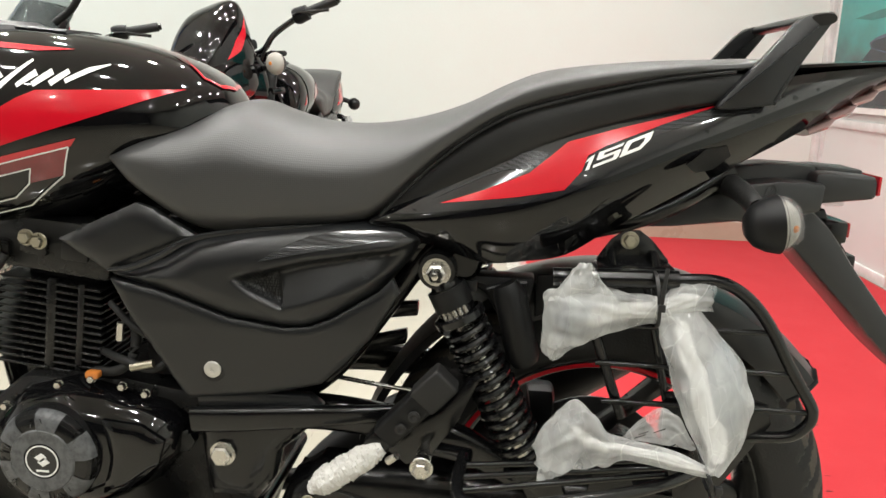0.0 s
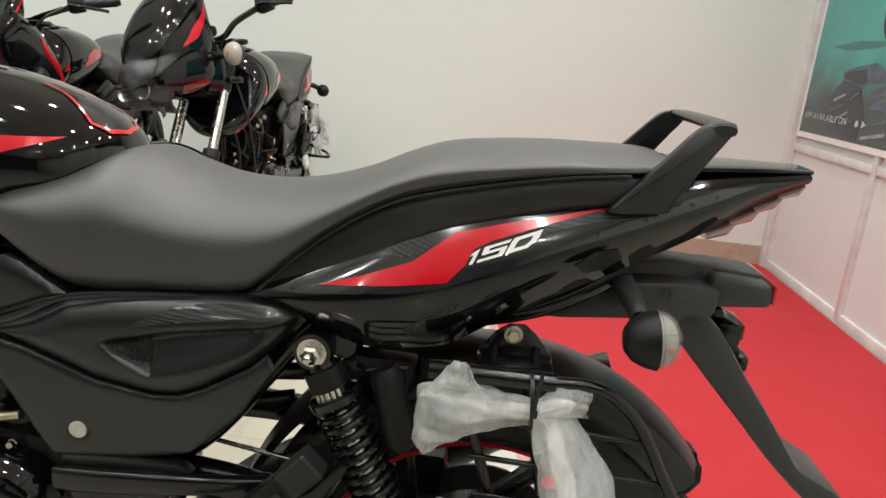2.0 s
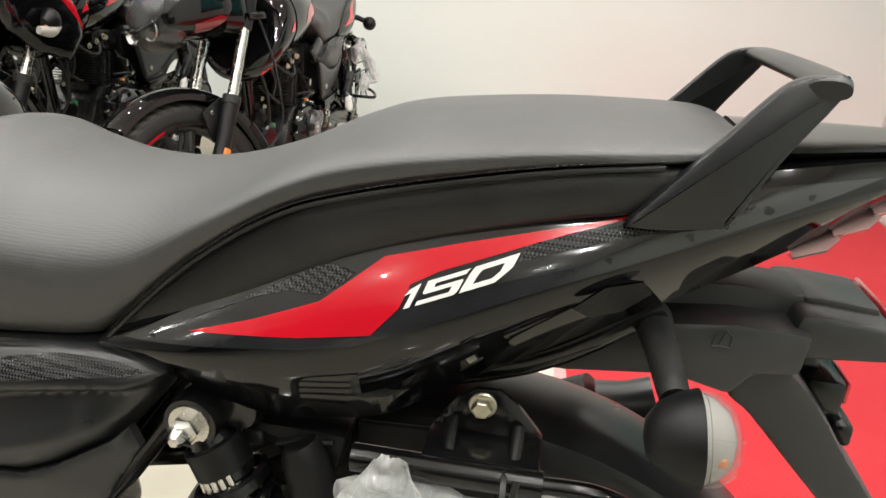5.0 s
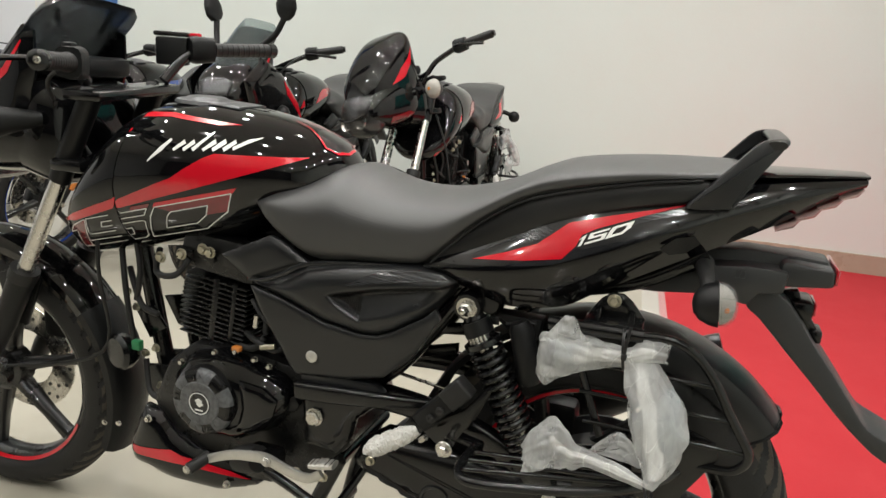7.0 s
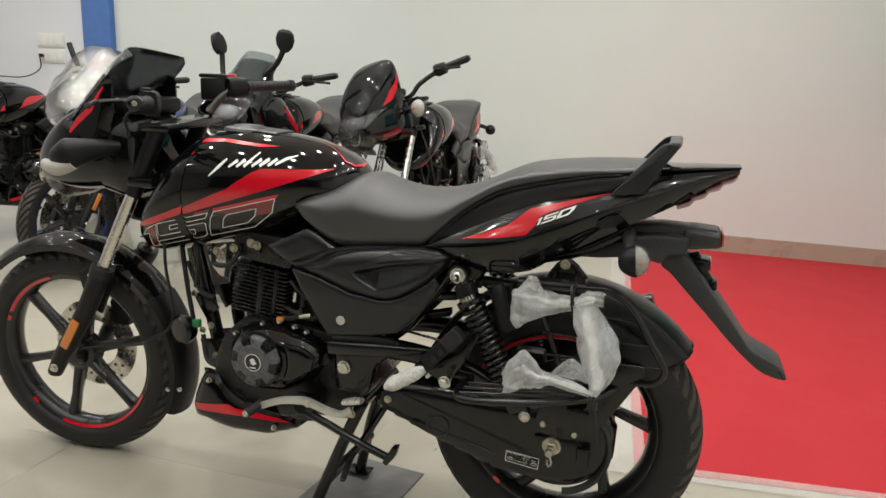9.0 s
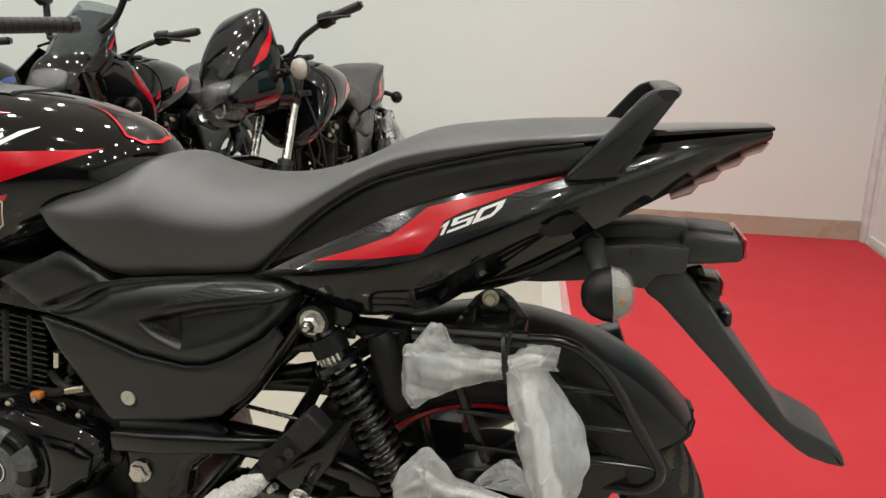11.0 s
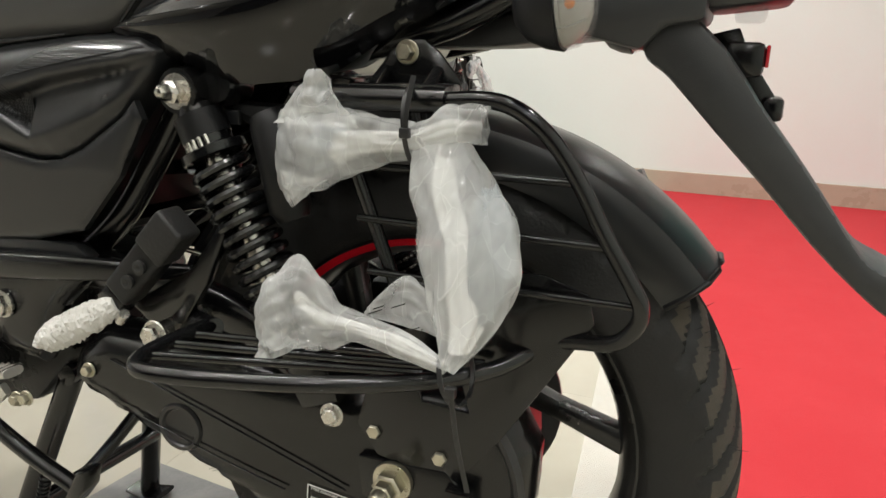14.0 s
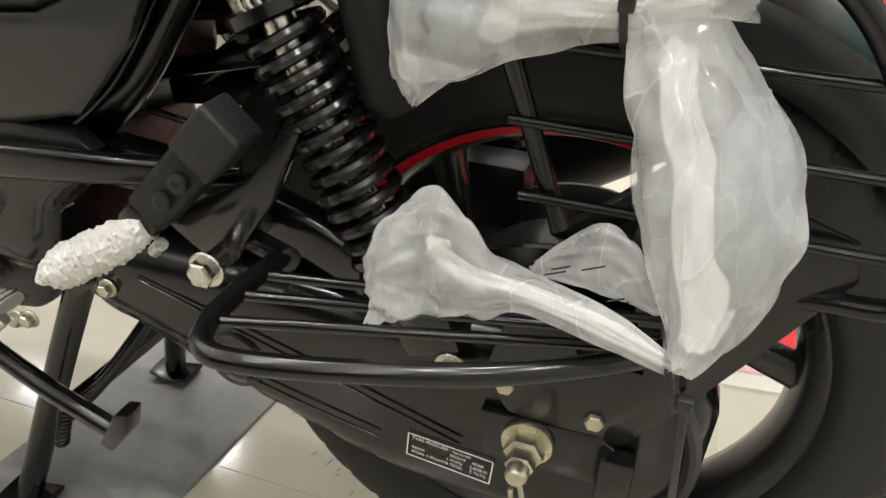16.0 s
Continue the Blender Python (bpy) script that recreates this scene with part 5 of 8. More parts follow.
    part("adjuster_screw", rod((-0.60, -0.125, 0.528), (-0.572, -0.122, 0.534), 0.0055), ZINC, case)
    # bare tubes and front clutter
    part("down_tube", tube([(-0.985, 0, 0.80), (-0.955, 0, 0.62), (-0.90, 0, 0.36), (-0.86, 0, 0.30)], 0.018, seg=14), STEELBLK, root, "black frame down tube")
    for s in (-1, 1):
        part("engine_mount", slab([(-0.93, 0.40), (-0.87, 0.41), (-0.82, 0.37), (-0.84, 0.32), (-0.90, 0.33)], s * 0.04, s * 0.048, 0.002), STEELBLK, root)
        part("engine_mount", slab([(-0.945, 0.52), (-0.90, 0.53), (-0.87, 0.49), (-0.91, 0.46)], s * 0.04, s * 0.048, 0.002), STEELBLK, root)
    for x, z in ((-0.935, 0.525), (-0.89, 0.445), (-0.915, 0.43), (-0.88, 0.365), (-0.955, 0.555)):
        part("frame_bolt", bolt(x, -0.052, z, 0.008), ZINC, root)
    part("horn", lathe([(0, 0.022), (0.03, 0.02), (0.038, 0.012), (0.038, 0.0), (0.03, -0.015), (0, -0.02)], (-0.955, -0.07, 0.432), (-0.3, -1, 0), 28), STEELBLK, root, "round black horn")
    part("connector", box(-0.925, -0.905, -0.085, -0.07, 0.445, 0.465, 0.003), GREENWIRE, root, "green wire connector")
    for k, pts in enumerate((((-0.97, -0.05, 0.66), (-0.945, -0.07, 0.56), (-0.93, -0.07, 0.46)), ((-0.96, -0.04, 0.60), (-0.90, -0.08, 0.545), (-0.86, -0.08, 0.53)), ((-0.94, -0.05, 0.70), (-0.90, -0.08, 0.62), (-0.915, -0.075, 0.55)), ((-0.91, -0.06, 0.42), (-0.89, -0.075, 0.36), (-0.85, -0.08, 0.35)))):
        part("wire", tube(pts, 0.006), RUBBER, root)
    part("exhaust_header", tube([(-0.80, 0.02, 0.61), (-0.88, 0.05, 0.55), (-0.88, 0.09, 0.34), (-0.78, 0.11, 0.24), (-0.45, 0.13, 0.24)], 0.018, seg=14), STEELBLK, root)
    muff = part("muffler", sweep(curve([(-0.45, 0.14, 0.24), (-0.34, 0.165, 0.295), (-0.10, 0.185, 0.415), (0.04, 0.19, 0.490), (0.12, 0.19, 0.545)], 4), [(0.022, 0.022), (0.060, 0.045), (0.072, 0.050), (0.060, 0.050), (0.046, 0.048)], seg=24), MATTE, root, "black silencer with a stepped end")
    part("rear_caliper", merge(box(-0.125, -0.055, 0.055, 0.105, 0.385, 0.455, 0.012), box(-0.22, -0.10, 0.06, 0.075, 0.36, 0.40, 0.006)), MATTE, root, "black rear brake caliper")
    part("muffler_tip", sweep([(0.12, 0.19, 0.545), (0.15, 0.191, 0.557), (0.178, 0.192, 0.568)], [(0.036, 0.036), (0.028, 0.028), (0.028, 0.028)], seg=20), SATIN, muff)
    belly = part("belly_pan", shell([(-0.912, 0.255), (-0.895, 0.305), (-0.872, 0.350), (-0.835, 0.345), (-0.80, 0.305), (-0.75, 0.284), (-0.66, 0.280), (-0.575, 0.272), (-0.62, 0.235), (-0.70, 0.205), (-0.80, 0.200), (-0.90, 0.222)], 0.105, 0.025, 0.05, 0.008, 0.014), PAINT, root, "gloss black belly fairing with a red stripe")
    part("belly_fill", box(-0.90, -0.66, -0.10, 0.10, 0.215, 0.30, 0.02), PAINT, belly)
    part("belly_stripe", decal([(-0.905, 0.262), (-0.80, 0.276), (-0.775, 0.268), (-0.66, 0.262), (-0.62, 0.256), (-0.70, 0.253), (-0.77, 0.252), (-0.90, 0.247)], belly, 0.001), RED, belly, "red stripe")
    for x, z in ((-0.845, 0.335), (-0.668, 0.240)):
        part("belly_bolt", bolt(x, -0.131, z, 0.007), STEEL, belly)
    return case


def chassis_parts(root):
    part("battery_box", box(-0.60, -0.385, -0.095, 0.095, 0.50, 0.72, 0.02), MATTE, root, "black airbox and tool box")
    part("inner_fender", lathe([(0.325, -0.06), (0.335, -0.055), (0.34, 0), (0.335, 0.055), (0.325, 0.06)], RA, (0, -1, 0), 24, 95, 165), MATTE, root)
    part("spine_tube", sweep([(-0.98, 0, 0.82), (-0.75, 0, 0.72), (-0.45, 0, 0.70)], [(0.025, 0.03)], seg=12), STEELBLK, root)
    for s in (-1, 1):
        part("frame_tube", tube([(-0.185, s * 0.105, 0.735), (-0.235, s * 0.100, 0.685), (-0.285, s * 0.098, 0.615), (-0.345, s * 0.098, 0.535), (-0.42, s * 0.095, 0.475)], 0.0145, seg=14), STEELBLK, root, "black frame tube")
        part("subframe_rail", tube([(-0.55, s * 0.09, 0.715), (-0.25, s * 0.10, 0.70), (0.0, s * 0.09, 0.735), (0.12, s * 0.075, 0.80)], 0.013), STEELBLK, root)
        part("shock_boss", lathe([(0, -0.02), (0.020, -0.02), (0.022, 0.0), (0.016, 0.012), (0, 0.012)], (-0.186, s * 0.122, 0.685), (0, s, 0), 20), STEELBLK, root)
        part("frame_brace", slab([(-0.285, 0.70), (-0.20, 0.715), (-0.15, 0.70), (-0.19, 0.66), (-0.245, 0.665)], s * 0.10, s * 0.112, 0.003), STEELBLK, root)
        arm = part("swingarm", sweep(curve([(-0.45, s * 0.095, 0.470), (-0.33, s * 0.105, 0.474), (-0.20, s * 0.112, 0.455), (-0.08, s * 0.112, 0.395), (0.06, s * 0.112, 0.325)], 5), [(0.017, 0.024), (0.015, 0.022), (0.014, 0.021), (0.012, 0.022)], up=(0, 0, 1), seg=14, power=3.2), STEELBLK, root, "gloss black swingarm")
        part("shock_mount", slab([(-0.115, 0.43), (-0.065, 0.44), (-0.05, 0.40), (-0.09, 0.385)], s * 0.115, s * 0.152, 0.004), STEELBLK, arm)
    # tie struts seen in the gap under the tail
    for a, b in (((-0.40, 0.565), (-0.25, 0.585)), ((-0.40, 0.512), (-0.265, 0.545))):
        part("web_strut", slab([(a[0], a[1]), (b[0], b[1]), (b[0], b[1] + 0.018), (a[0], a[1] + 0.014)], -0.03, -0.01, 0.002), STEELBLK, root)
    part("spring_rod", rod((-0.36, -0.08, 0.515), (-0.25, -0.08, 0.50), 0.003), STEEL, root)
    # rider's foot plate
    plate = part("foot_plate", shell([(-0.512, 0.474), (-0.455, 0.49), (-0.39, 0.498), (-0.345, 0.488), (-0.375, 0.462), (-0.405, 0.435), (-0.415, 0.395), (-0.44, 0.362), (-0.475, 0.368), (-0.500, 0.366)], 0.132, 0.016, 0.025, 0.012, 0.012), STEELBLK, root, "gloss black foot rest plate")
    part("plate_lip", sweep(curve([(-0.513, -0.146, 0.474), (-0.45, -0.150, 0.481), (-0.38, -0.150, 0.488), (-0.31, -0.142, 0.492), (-0.235, -0.122, 0.494)], 6), [(0.016, 0.009), (0.0155, 0.010), (0.014, 0.009), (0.011, 0.008), (0.008, 0.007)], seg=20, power=3.4), STEELBLK, plate, "gloss black cast bracket arm")
    part("pivot_cover", slab([(-0.508, 0.506), (-0.42, 0.512), (-0.368, 0.512), (-0.350, 0.498), (-0.508, 0.490)], -0.125, -0.143, 0.003), SATIN, plate)
    part("pivot_bolt", merge(lathe([(0, 0.001), (0.016, 0.001), (0.016, 0.004), (0, 0.004)], (-0.475, -0.1485, 0.433), (0, -1, 0), 28), lathe([(0.0135, 0.003), (0.0135, 0.012), (0.011, 0.014), (0, 0.014)], (-0.475, -0.1485, 0.433), (0, -1, 0), 6)), STEEL, plate, "large plated hexagon pivot bolt")
    case = part("chain_case", shell([(-0.415, 0.350), (-0.400, 0.385), (-0.36, 0.415), (-0.25, 0.412), (-0.14, 0.405), (-0.02, 0.408), (0.06, 0.418), (0.108, 0.412), (0.132, 0.37), (0.130, 0.31), (0.105, 0.262), (0.05, 0.233), (-0.02, 0.226), (-0.126, 0.236), (-0.212, 0.264), (-0.30, 0.297), (-0.40, 0.335)], 0.112, 0.022, 0.03, 0.03, 0.014), STEELBLK, root, "satin black chain case")
    part("case_ridge", sweep(curve([(-0.34, -0.136, 0.385), (-0.20, -0.138, 0.345), (-0.05, -0.138, 0.30)], 5), [(0.0006, 0.0016)], seg=8), STEELBLK, case)
    part("case_ridge", sweep(curve([(-0.30, -0.136, 0.325), (-0.20, -0.138, 0.300), (-0.12, -0.138, 0.283)], 5), [(0.0006, 0.0014)], seg=8), STEELBLK, case)
    part("inspection_cap", lathe([(0.0, 0.001), (0.020, 0.001), (0.022, 0.004), (0.026, 0.004), (0.028, 0.0), (0.028, -0.006)], (-0.252, -0.1335, 0.322), (0, -1, 0), 32), SATIN, case, "round rubber inspection cap")
    part("case_rim", lathe([(0.10, -0.008), (0.108, 0.002), (0.112, 0.002), (0.116, -0.006)], (0.012, -0.1345, 0.325), (0, -1, 0), 40, -80, 60), SATIN, case)
    part("adjuster_block", slab([(-0.035, 0.345), (0.055, 0.35), (0.07, 0.335), (0.07, 0.300), (-0.03, 0.302)], -0.134, -0.142, 0.002), STEELBLK, case)
    part("adjuster_end", box(0.058, 0.083, -0.153, -0.136, 0.292, 0.338, 0.003), STEELBLK, case)
    for x, y, z, r, m in ((-0.373, -0.134, 0.366, 0.008, ZINC), (-0.018, -0.135, 0.373, 0.009, ZINC), (0.049, -0.136, 0.361, 0.009, ZINC), (-0.057, -0.150, 0.387, 0.011, STEEL)):
        part("case_bolt", bolt(x, y, z, r), m, case, "plated bolt")
    part("axle_nut", merge(lathe([(0, 0.0), (0.0195, 0.0), (0.0205, 0.003), (0.0195, 0.006), (0, 0.006)], (0.004, -0.142, 0.328), (0, -1, 0), 32), lathe([(0.015, 0.005), (0.015, 0.018), (0.0125, 0.020), (0.011, 0.020), (0.011, 0.030), (0.0085, 0.032), (0, 0.032)], (0.004, -0.142, 0.328), (0, -1, 0), 6), lathe([(0.0, 0.02), (0.0085, 0.02), (0.0085, 0.039), (0.0065, 0.042), (0, 0.042)], (0.004, -0.142, 0.328), (0, -1, 0), 18)), ZINC, case, "large zinc plated axle nut")
    part("split_pin", tube([(0.006, -0.176, 0.318), (0.010, -0.180, 0.306), (0.004, -0.181, 0.300), (0.001, -0.178, 0.312)], 0.0022), ZINC, case)
    lab = part("pressure_label", merge(*[sweep(p, [(0.0006, 0.0004)], seg=4) for p in ([(-0.094, -0.1362, 0.2945), (-0.022, -0.1362, 0.2875)], [(-0.022, -0.1362, 0.2875), (-0.024, -0.1362, 0.2625)], [(-0.024, -0.1362, 0.2625), (-0.0955, -0.1362, 0.2705)], [(-0.0955, -0.1362, 0.2705), (-0.094, -0.1362, 0.2945)])]), WHITE, case, "white printed tyre pressure label")
    turn = Matrix.Rotation(radians(90), 4, "X")
    for k, (txt, dx, dz) in enumerate((("TYRE PRESSURE - kg/sq.cm", 0.003, -0.003), ("FRONT", 0.036, -0.0085), ("REAR", 0.055, -0.0085), ("RIDER", 0.003, -0.0135), ("1.75(25)", 0.033, -0.0135), ("2.0(28.5)", 0.053, -0.0135), ("RIDER + PILLION", 0.003, -0.0185), ("1.75(25)", 0.033, -0.0185), ("2.25(32)", 0.053, -0.0185))):
        part("print", text_mesh(txt, 0.0042 if k else 0.0045, Matrix.Translation((-0.094 + dx, -0.1366, 0.2945 + dz - dx * 0.1)) @ Matrix.Rotation(radians(5.6), 4, "Y") @ turn), WHITE, lab, smooth=0)
    return case


def rear_fender(root):
    up = [(-0.02, 0.722), (0.05, 0.752), (0.10, 0.782), (0.125, 0.797), (0.18, 0.804), (0.235, 0.802), (0.232, 0.758), (0.20, 0.748), (0.185, 0.726), (0.14, 0.736), (0.06, 0.726)]
    low = [(x, z - 0.017 * min(1.0, max(0.0, (z - 0.745) / 0.03))) for x, z in up]
    f = part("rear_fender", merge(slab(up, -0.028, 0.028, 0.003), slab(low, -0.066, 0.066, 0.006)), FLAPBLK, root, "matte black number plate carrier and mudflap")
    part("plate_holder", merge(slab([(0.226, 0.797), (0.245, 0.798), (0.292, 0.795), (0.296, 0.790), (0.297, 0.770), (0.292, 0.767), (0.232, 0.760), (0.220, 0.772)], -0.056, 0.056, 0.005), slab([(0.232, 0.802), (0.245, 0.803), (0.288, 0.800), (0.291, 0.785), (0.24, 0.785)], -0.030, 0.030, 0.003)), FLAPBLK, f)
    part("rear_reflector", box(0.2965, 0.3005, -0.055, 0.055, 0.772, 0.795, 0.0015), REDLENS, f, "red rear reflector")
    bm = slab(smooth_outline([(0.186, 0.722), (0.204, 0.709), (0.248, 0.664), (0.293, 0.619), (0.332, 0.578), (0.372, 0.542), (0.405, 0.519), (0.445, 0.511), (0.447, 0.519), (0.440, 0.533), (0.420, 0.546), (0.392, 0.559), (0.374, 0.569), (0.348, 0.603), (0.318, 0.642), (0.283, 0.685), (0.248, 0.732), (0.200, 0.770), (0.178, 0.765)], 2), -0.056, 0.056, 0.006)
    flap = part("mudflap", bm, FLAPBLK, f, "long satin black mudflap", smooth=30)
    brk = part("plate_bracket", slab([(0.235, 0.742), (0.258, 0.748), (0.268, 0.726), (0.300, 0.682), (0.296, 0.672), (0.27, 0.672)], -0.012, 0.012, 0.002), STEELBLK, f, "black number plate bracket")
    part("lug", box(0.284, 0.300, -0.022, 0.022, 0.672, 0.692, 0.004), STEELBLK, brk)
    part("lug", box(0.250, 0.280, -0.035, 0.035, 0.708, 0.736, 0.005), STEELBLK, brk)
    part("plate_lamp", box(0.252, 0.278, -0.02, 0.02, 0.752, 0.768, 0.005), LENS, brk, "small clear plate lamp")
    part("pink_stripe", box(0.2805, 0.2835, -0.030, 0.030, 0.716, 0.734, 0.001), REDLENS, brk)
    part("maker_mark", merge(*[sweep([(0.171 + a * 0.007, -0.0668, 0.773 + b * 0.009), (0.171 + c * 0.007, -0.0668, 0.773 + d * 0.009)], [(0.0005, 0.0006)], seg=4) for a, b, c, d in ((-1, -0.6, -0.8, 0.5), (-0.8, 0.5, 0.1, 1), (0.1, 1, 0.9, 0.4), (0.9, 0.4, 0.8, -0.6), (0.8, -0.6, -1, -0.6), (-0.3, -0.4, 0.1, 0.6))]), GREYPLATE, f, "small moulded maker's mark")
    for s in (-1, 1):
        indicator(root, 0.142, s * 0.178, 0.7545, False, s)
    hug = part("tyre_hugger", lathe([(0.288, -0.058), (0.315, -0.064), (0.332, -0.056), (0.341, -0.03), (0.343, 0), (0.341, 0.03), (0.332, 0.056), (0.315, 0.064), (0.288, 0.058), (0.313, 0.059), (0.328, 0.05), (0.337, 0.0), (0.328, -0.05), (0.313, -0.059), (0.288, -0.058)], RA, (0, -1, 0), 44, 39, 116), SATIN, root, "satin black rear tyre hugger")
    part("hugger_lip", sweep([RA + Vector((math.cos(radians(39)) * r, y, math.sin(radians(39)) * r)) for r, y in ((0.29, -0.058), (0.316, -0.063), (0.333, -0.055), (0.342, -0.03), (0.344, 0), (0.342, 0.03), (0.333, 0.055), (0.316, 0.063), (0.29, 0.058))], [(0.003, 0.003)], seg=8), MATTE, hug)


def guard_parts(root):
    G = thing_part = part("sari_guard", sweep(curve([(0.05, -0.158, 0.684), (0.085, -0.159, 0.686), (0.110, -0.160, 0.680), (0.135, -0.160, 0.662), (0.158, -0.160, 0.633), (0.182, -0.160, 0.592), (0.207, -0.160, 0.553), (0.214, -0.159, 0.538), (0.212, -0.156, 0.521), (0.196, -0.150, 0.503), (0.165, -0.140, 0.495), (0.138, -0.130, 0.486)], 6), [(0.0068, 0.0068)], seg=14), STEELBLK, root, "black tubular steel side guard with foot rest")
    part("clamp_tube", rod((-0.085, -0.158, 0.681), (0.052, -0.158, 0.684), 0.0105, 18), STEELBLK, G)
    part("mount_plate", shell([(-0.036, 0.690), (-0.030, 0.700), (-0.018, 0.718), (-0.004, 0.729), (0.014, 0.730), (0.028, 0.720), (0.048, 0.697), (0.049, 0.686), (0.0, 0.684)], 0.118, 0.004, 0.01, 0.004, 0.01), STEELBLK, G, "black mounting plate")
    part("mount_foot", slab([(-0.036, 0.694), (0.048, 0.696), (0.049, 0.684), (-0.034, 0.684)], -0.158, -0.118, 0.002), STEELBLK, G)
    for x in (-0.018, 0.03):
        part("gusset", sweep([(x, -0.146, 0.690), (x, -0.124, 0.706)], [(0.006, 0.008), (0.005, 0.004)], seg=10), STEELBLK, G)
    part("mount_bolt", bolt(0.002, -0.122, 0.7195, 0.0095, -1, 0.009), ZINC, G, "zinc plated bolt")
    for x0, z0, x1, z1 in ((-0.02, 0.626, 0.160, 0.628), (-0.03, 0.580, 0.186, 0.581), (-0.02, 0.533, 0.208, 0.537)):
        part("rod", rod((x0, -0.150, z0), (x1, -0.158, z1), 0.0034, 10), STEELBLK, G)
    part("strut", rod((-0.055, -0.150, 0.676), (0.006, -0.140, 0.51), 0.0062, 12), STEELBLK, G)
    part("strut", rod((0.02, -0.150, 0.676), (0.06, -0.135, 0.52), 0.0045, 12), STEELBLK, G)
    part("stay_plate", slab([(0.055, 0.545), (0.135, 0.548), (0.172, 0.536), (0.178, 0.512), (0.150, 0.465), (0.105, 0.392), (0.068, 0.342), (0.045, 0.338), (-0.014, 0.350), (-0.036, 0.378), (-0.028, 0.408), (-0.02, 0.44), (0.02, 0.445), (0.03, 0.415), (0.075, 0.412), (0.062, 0.46), (0.05, 0.50)], -0.1375, -0.1415, 0.001), STEELBLK, G, "black pressed stay plate")
    loop = [(0.138, -0.118, 0.484), (0.118, -0.146, 0.474), (0.098, -0.166, 0.467), (0.060, -0.200, 0.465), (-0.010, -0.240, 0.465), (-0.092, -0.268, 0.465), (-0.145, -0.280, 0.465), (-0.168, -0.276, 0.465), (-0.179, -0.255, 0.465), (-0.180, -0.225, 0.465), (-0.178, -0.195, 0.465), (-0.176, -0.165, 0.463)]
    foot = part("foot_rest_loop", tube(loop, 0.0072, seg=14), STEELBLK, G, "gloss black foot rest loop")
    for a, b in (((-0.176, -0.196, 0.464), (0.09, -0.150, 0.466)), ((-0.178, -0.222, 0.464), (0.078, -0.168, 0.466)), ((-0.174, -0.250, 0.464), (0.05, -0.19, 0.466))):
        part("rod", rod(a, b, 0.0036, 10), STEELBLK, foot)
    part("rest_bracket", rod((-0.212, -0.150, 0.458), (-0.170, -0.172, 0.463), 0.009, 14), STEELBLK, foot)
    part("rest_bolt", merge(rod((-0.224, -0.12, 0.454), (-0.224, -0.192, 0.454), 0.009, 14), bolt(-0.224, -0.190, 0.454, 0.0125, -1, 0.011)), STEEL, foot, "plated hexagon bolt")
    return G


PEG = Matrix.Translation((-0.236, -0.180, 0.522)) @ Matrix.Rotation(radians(-47), 4, "Y")


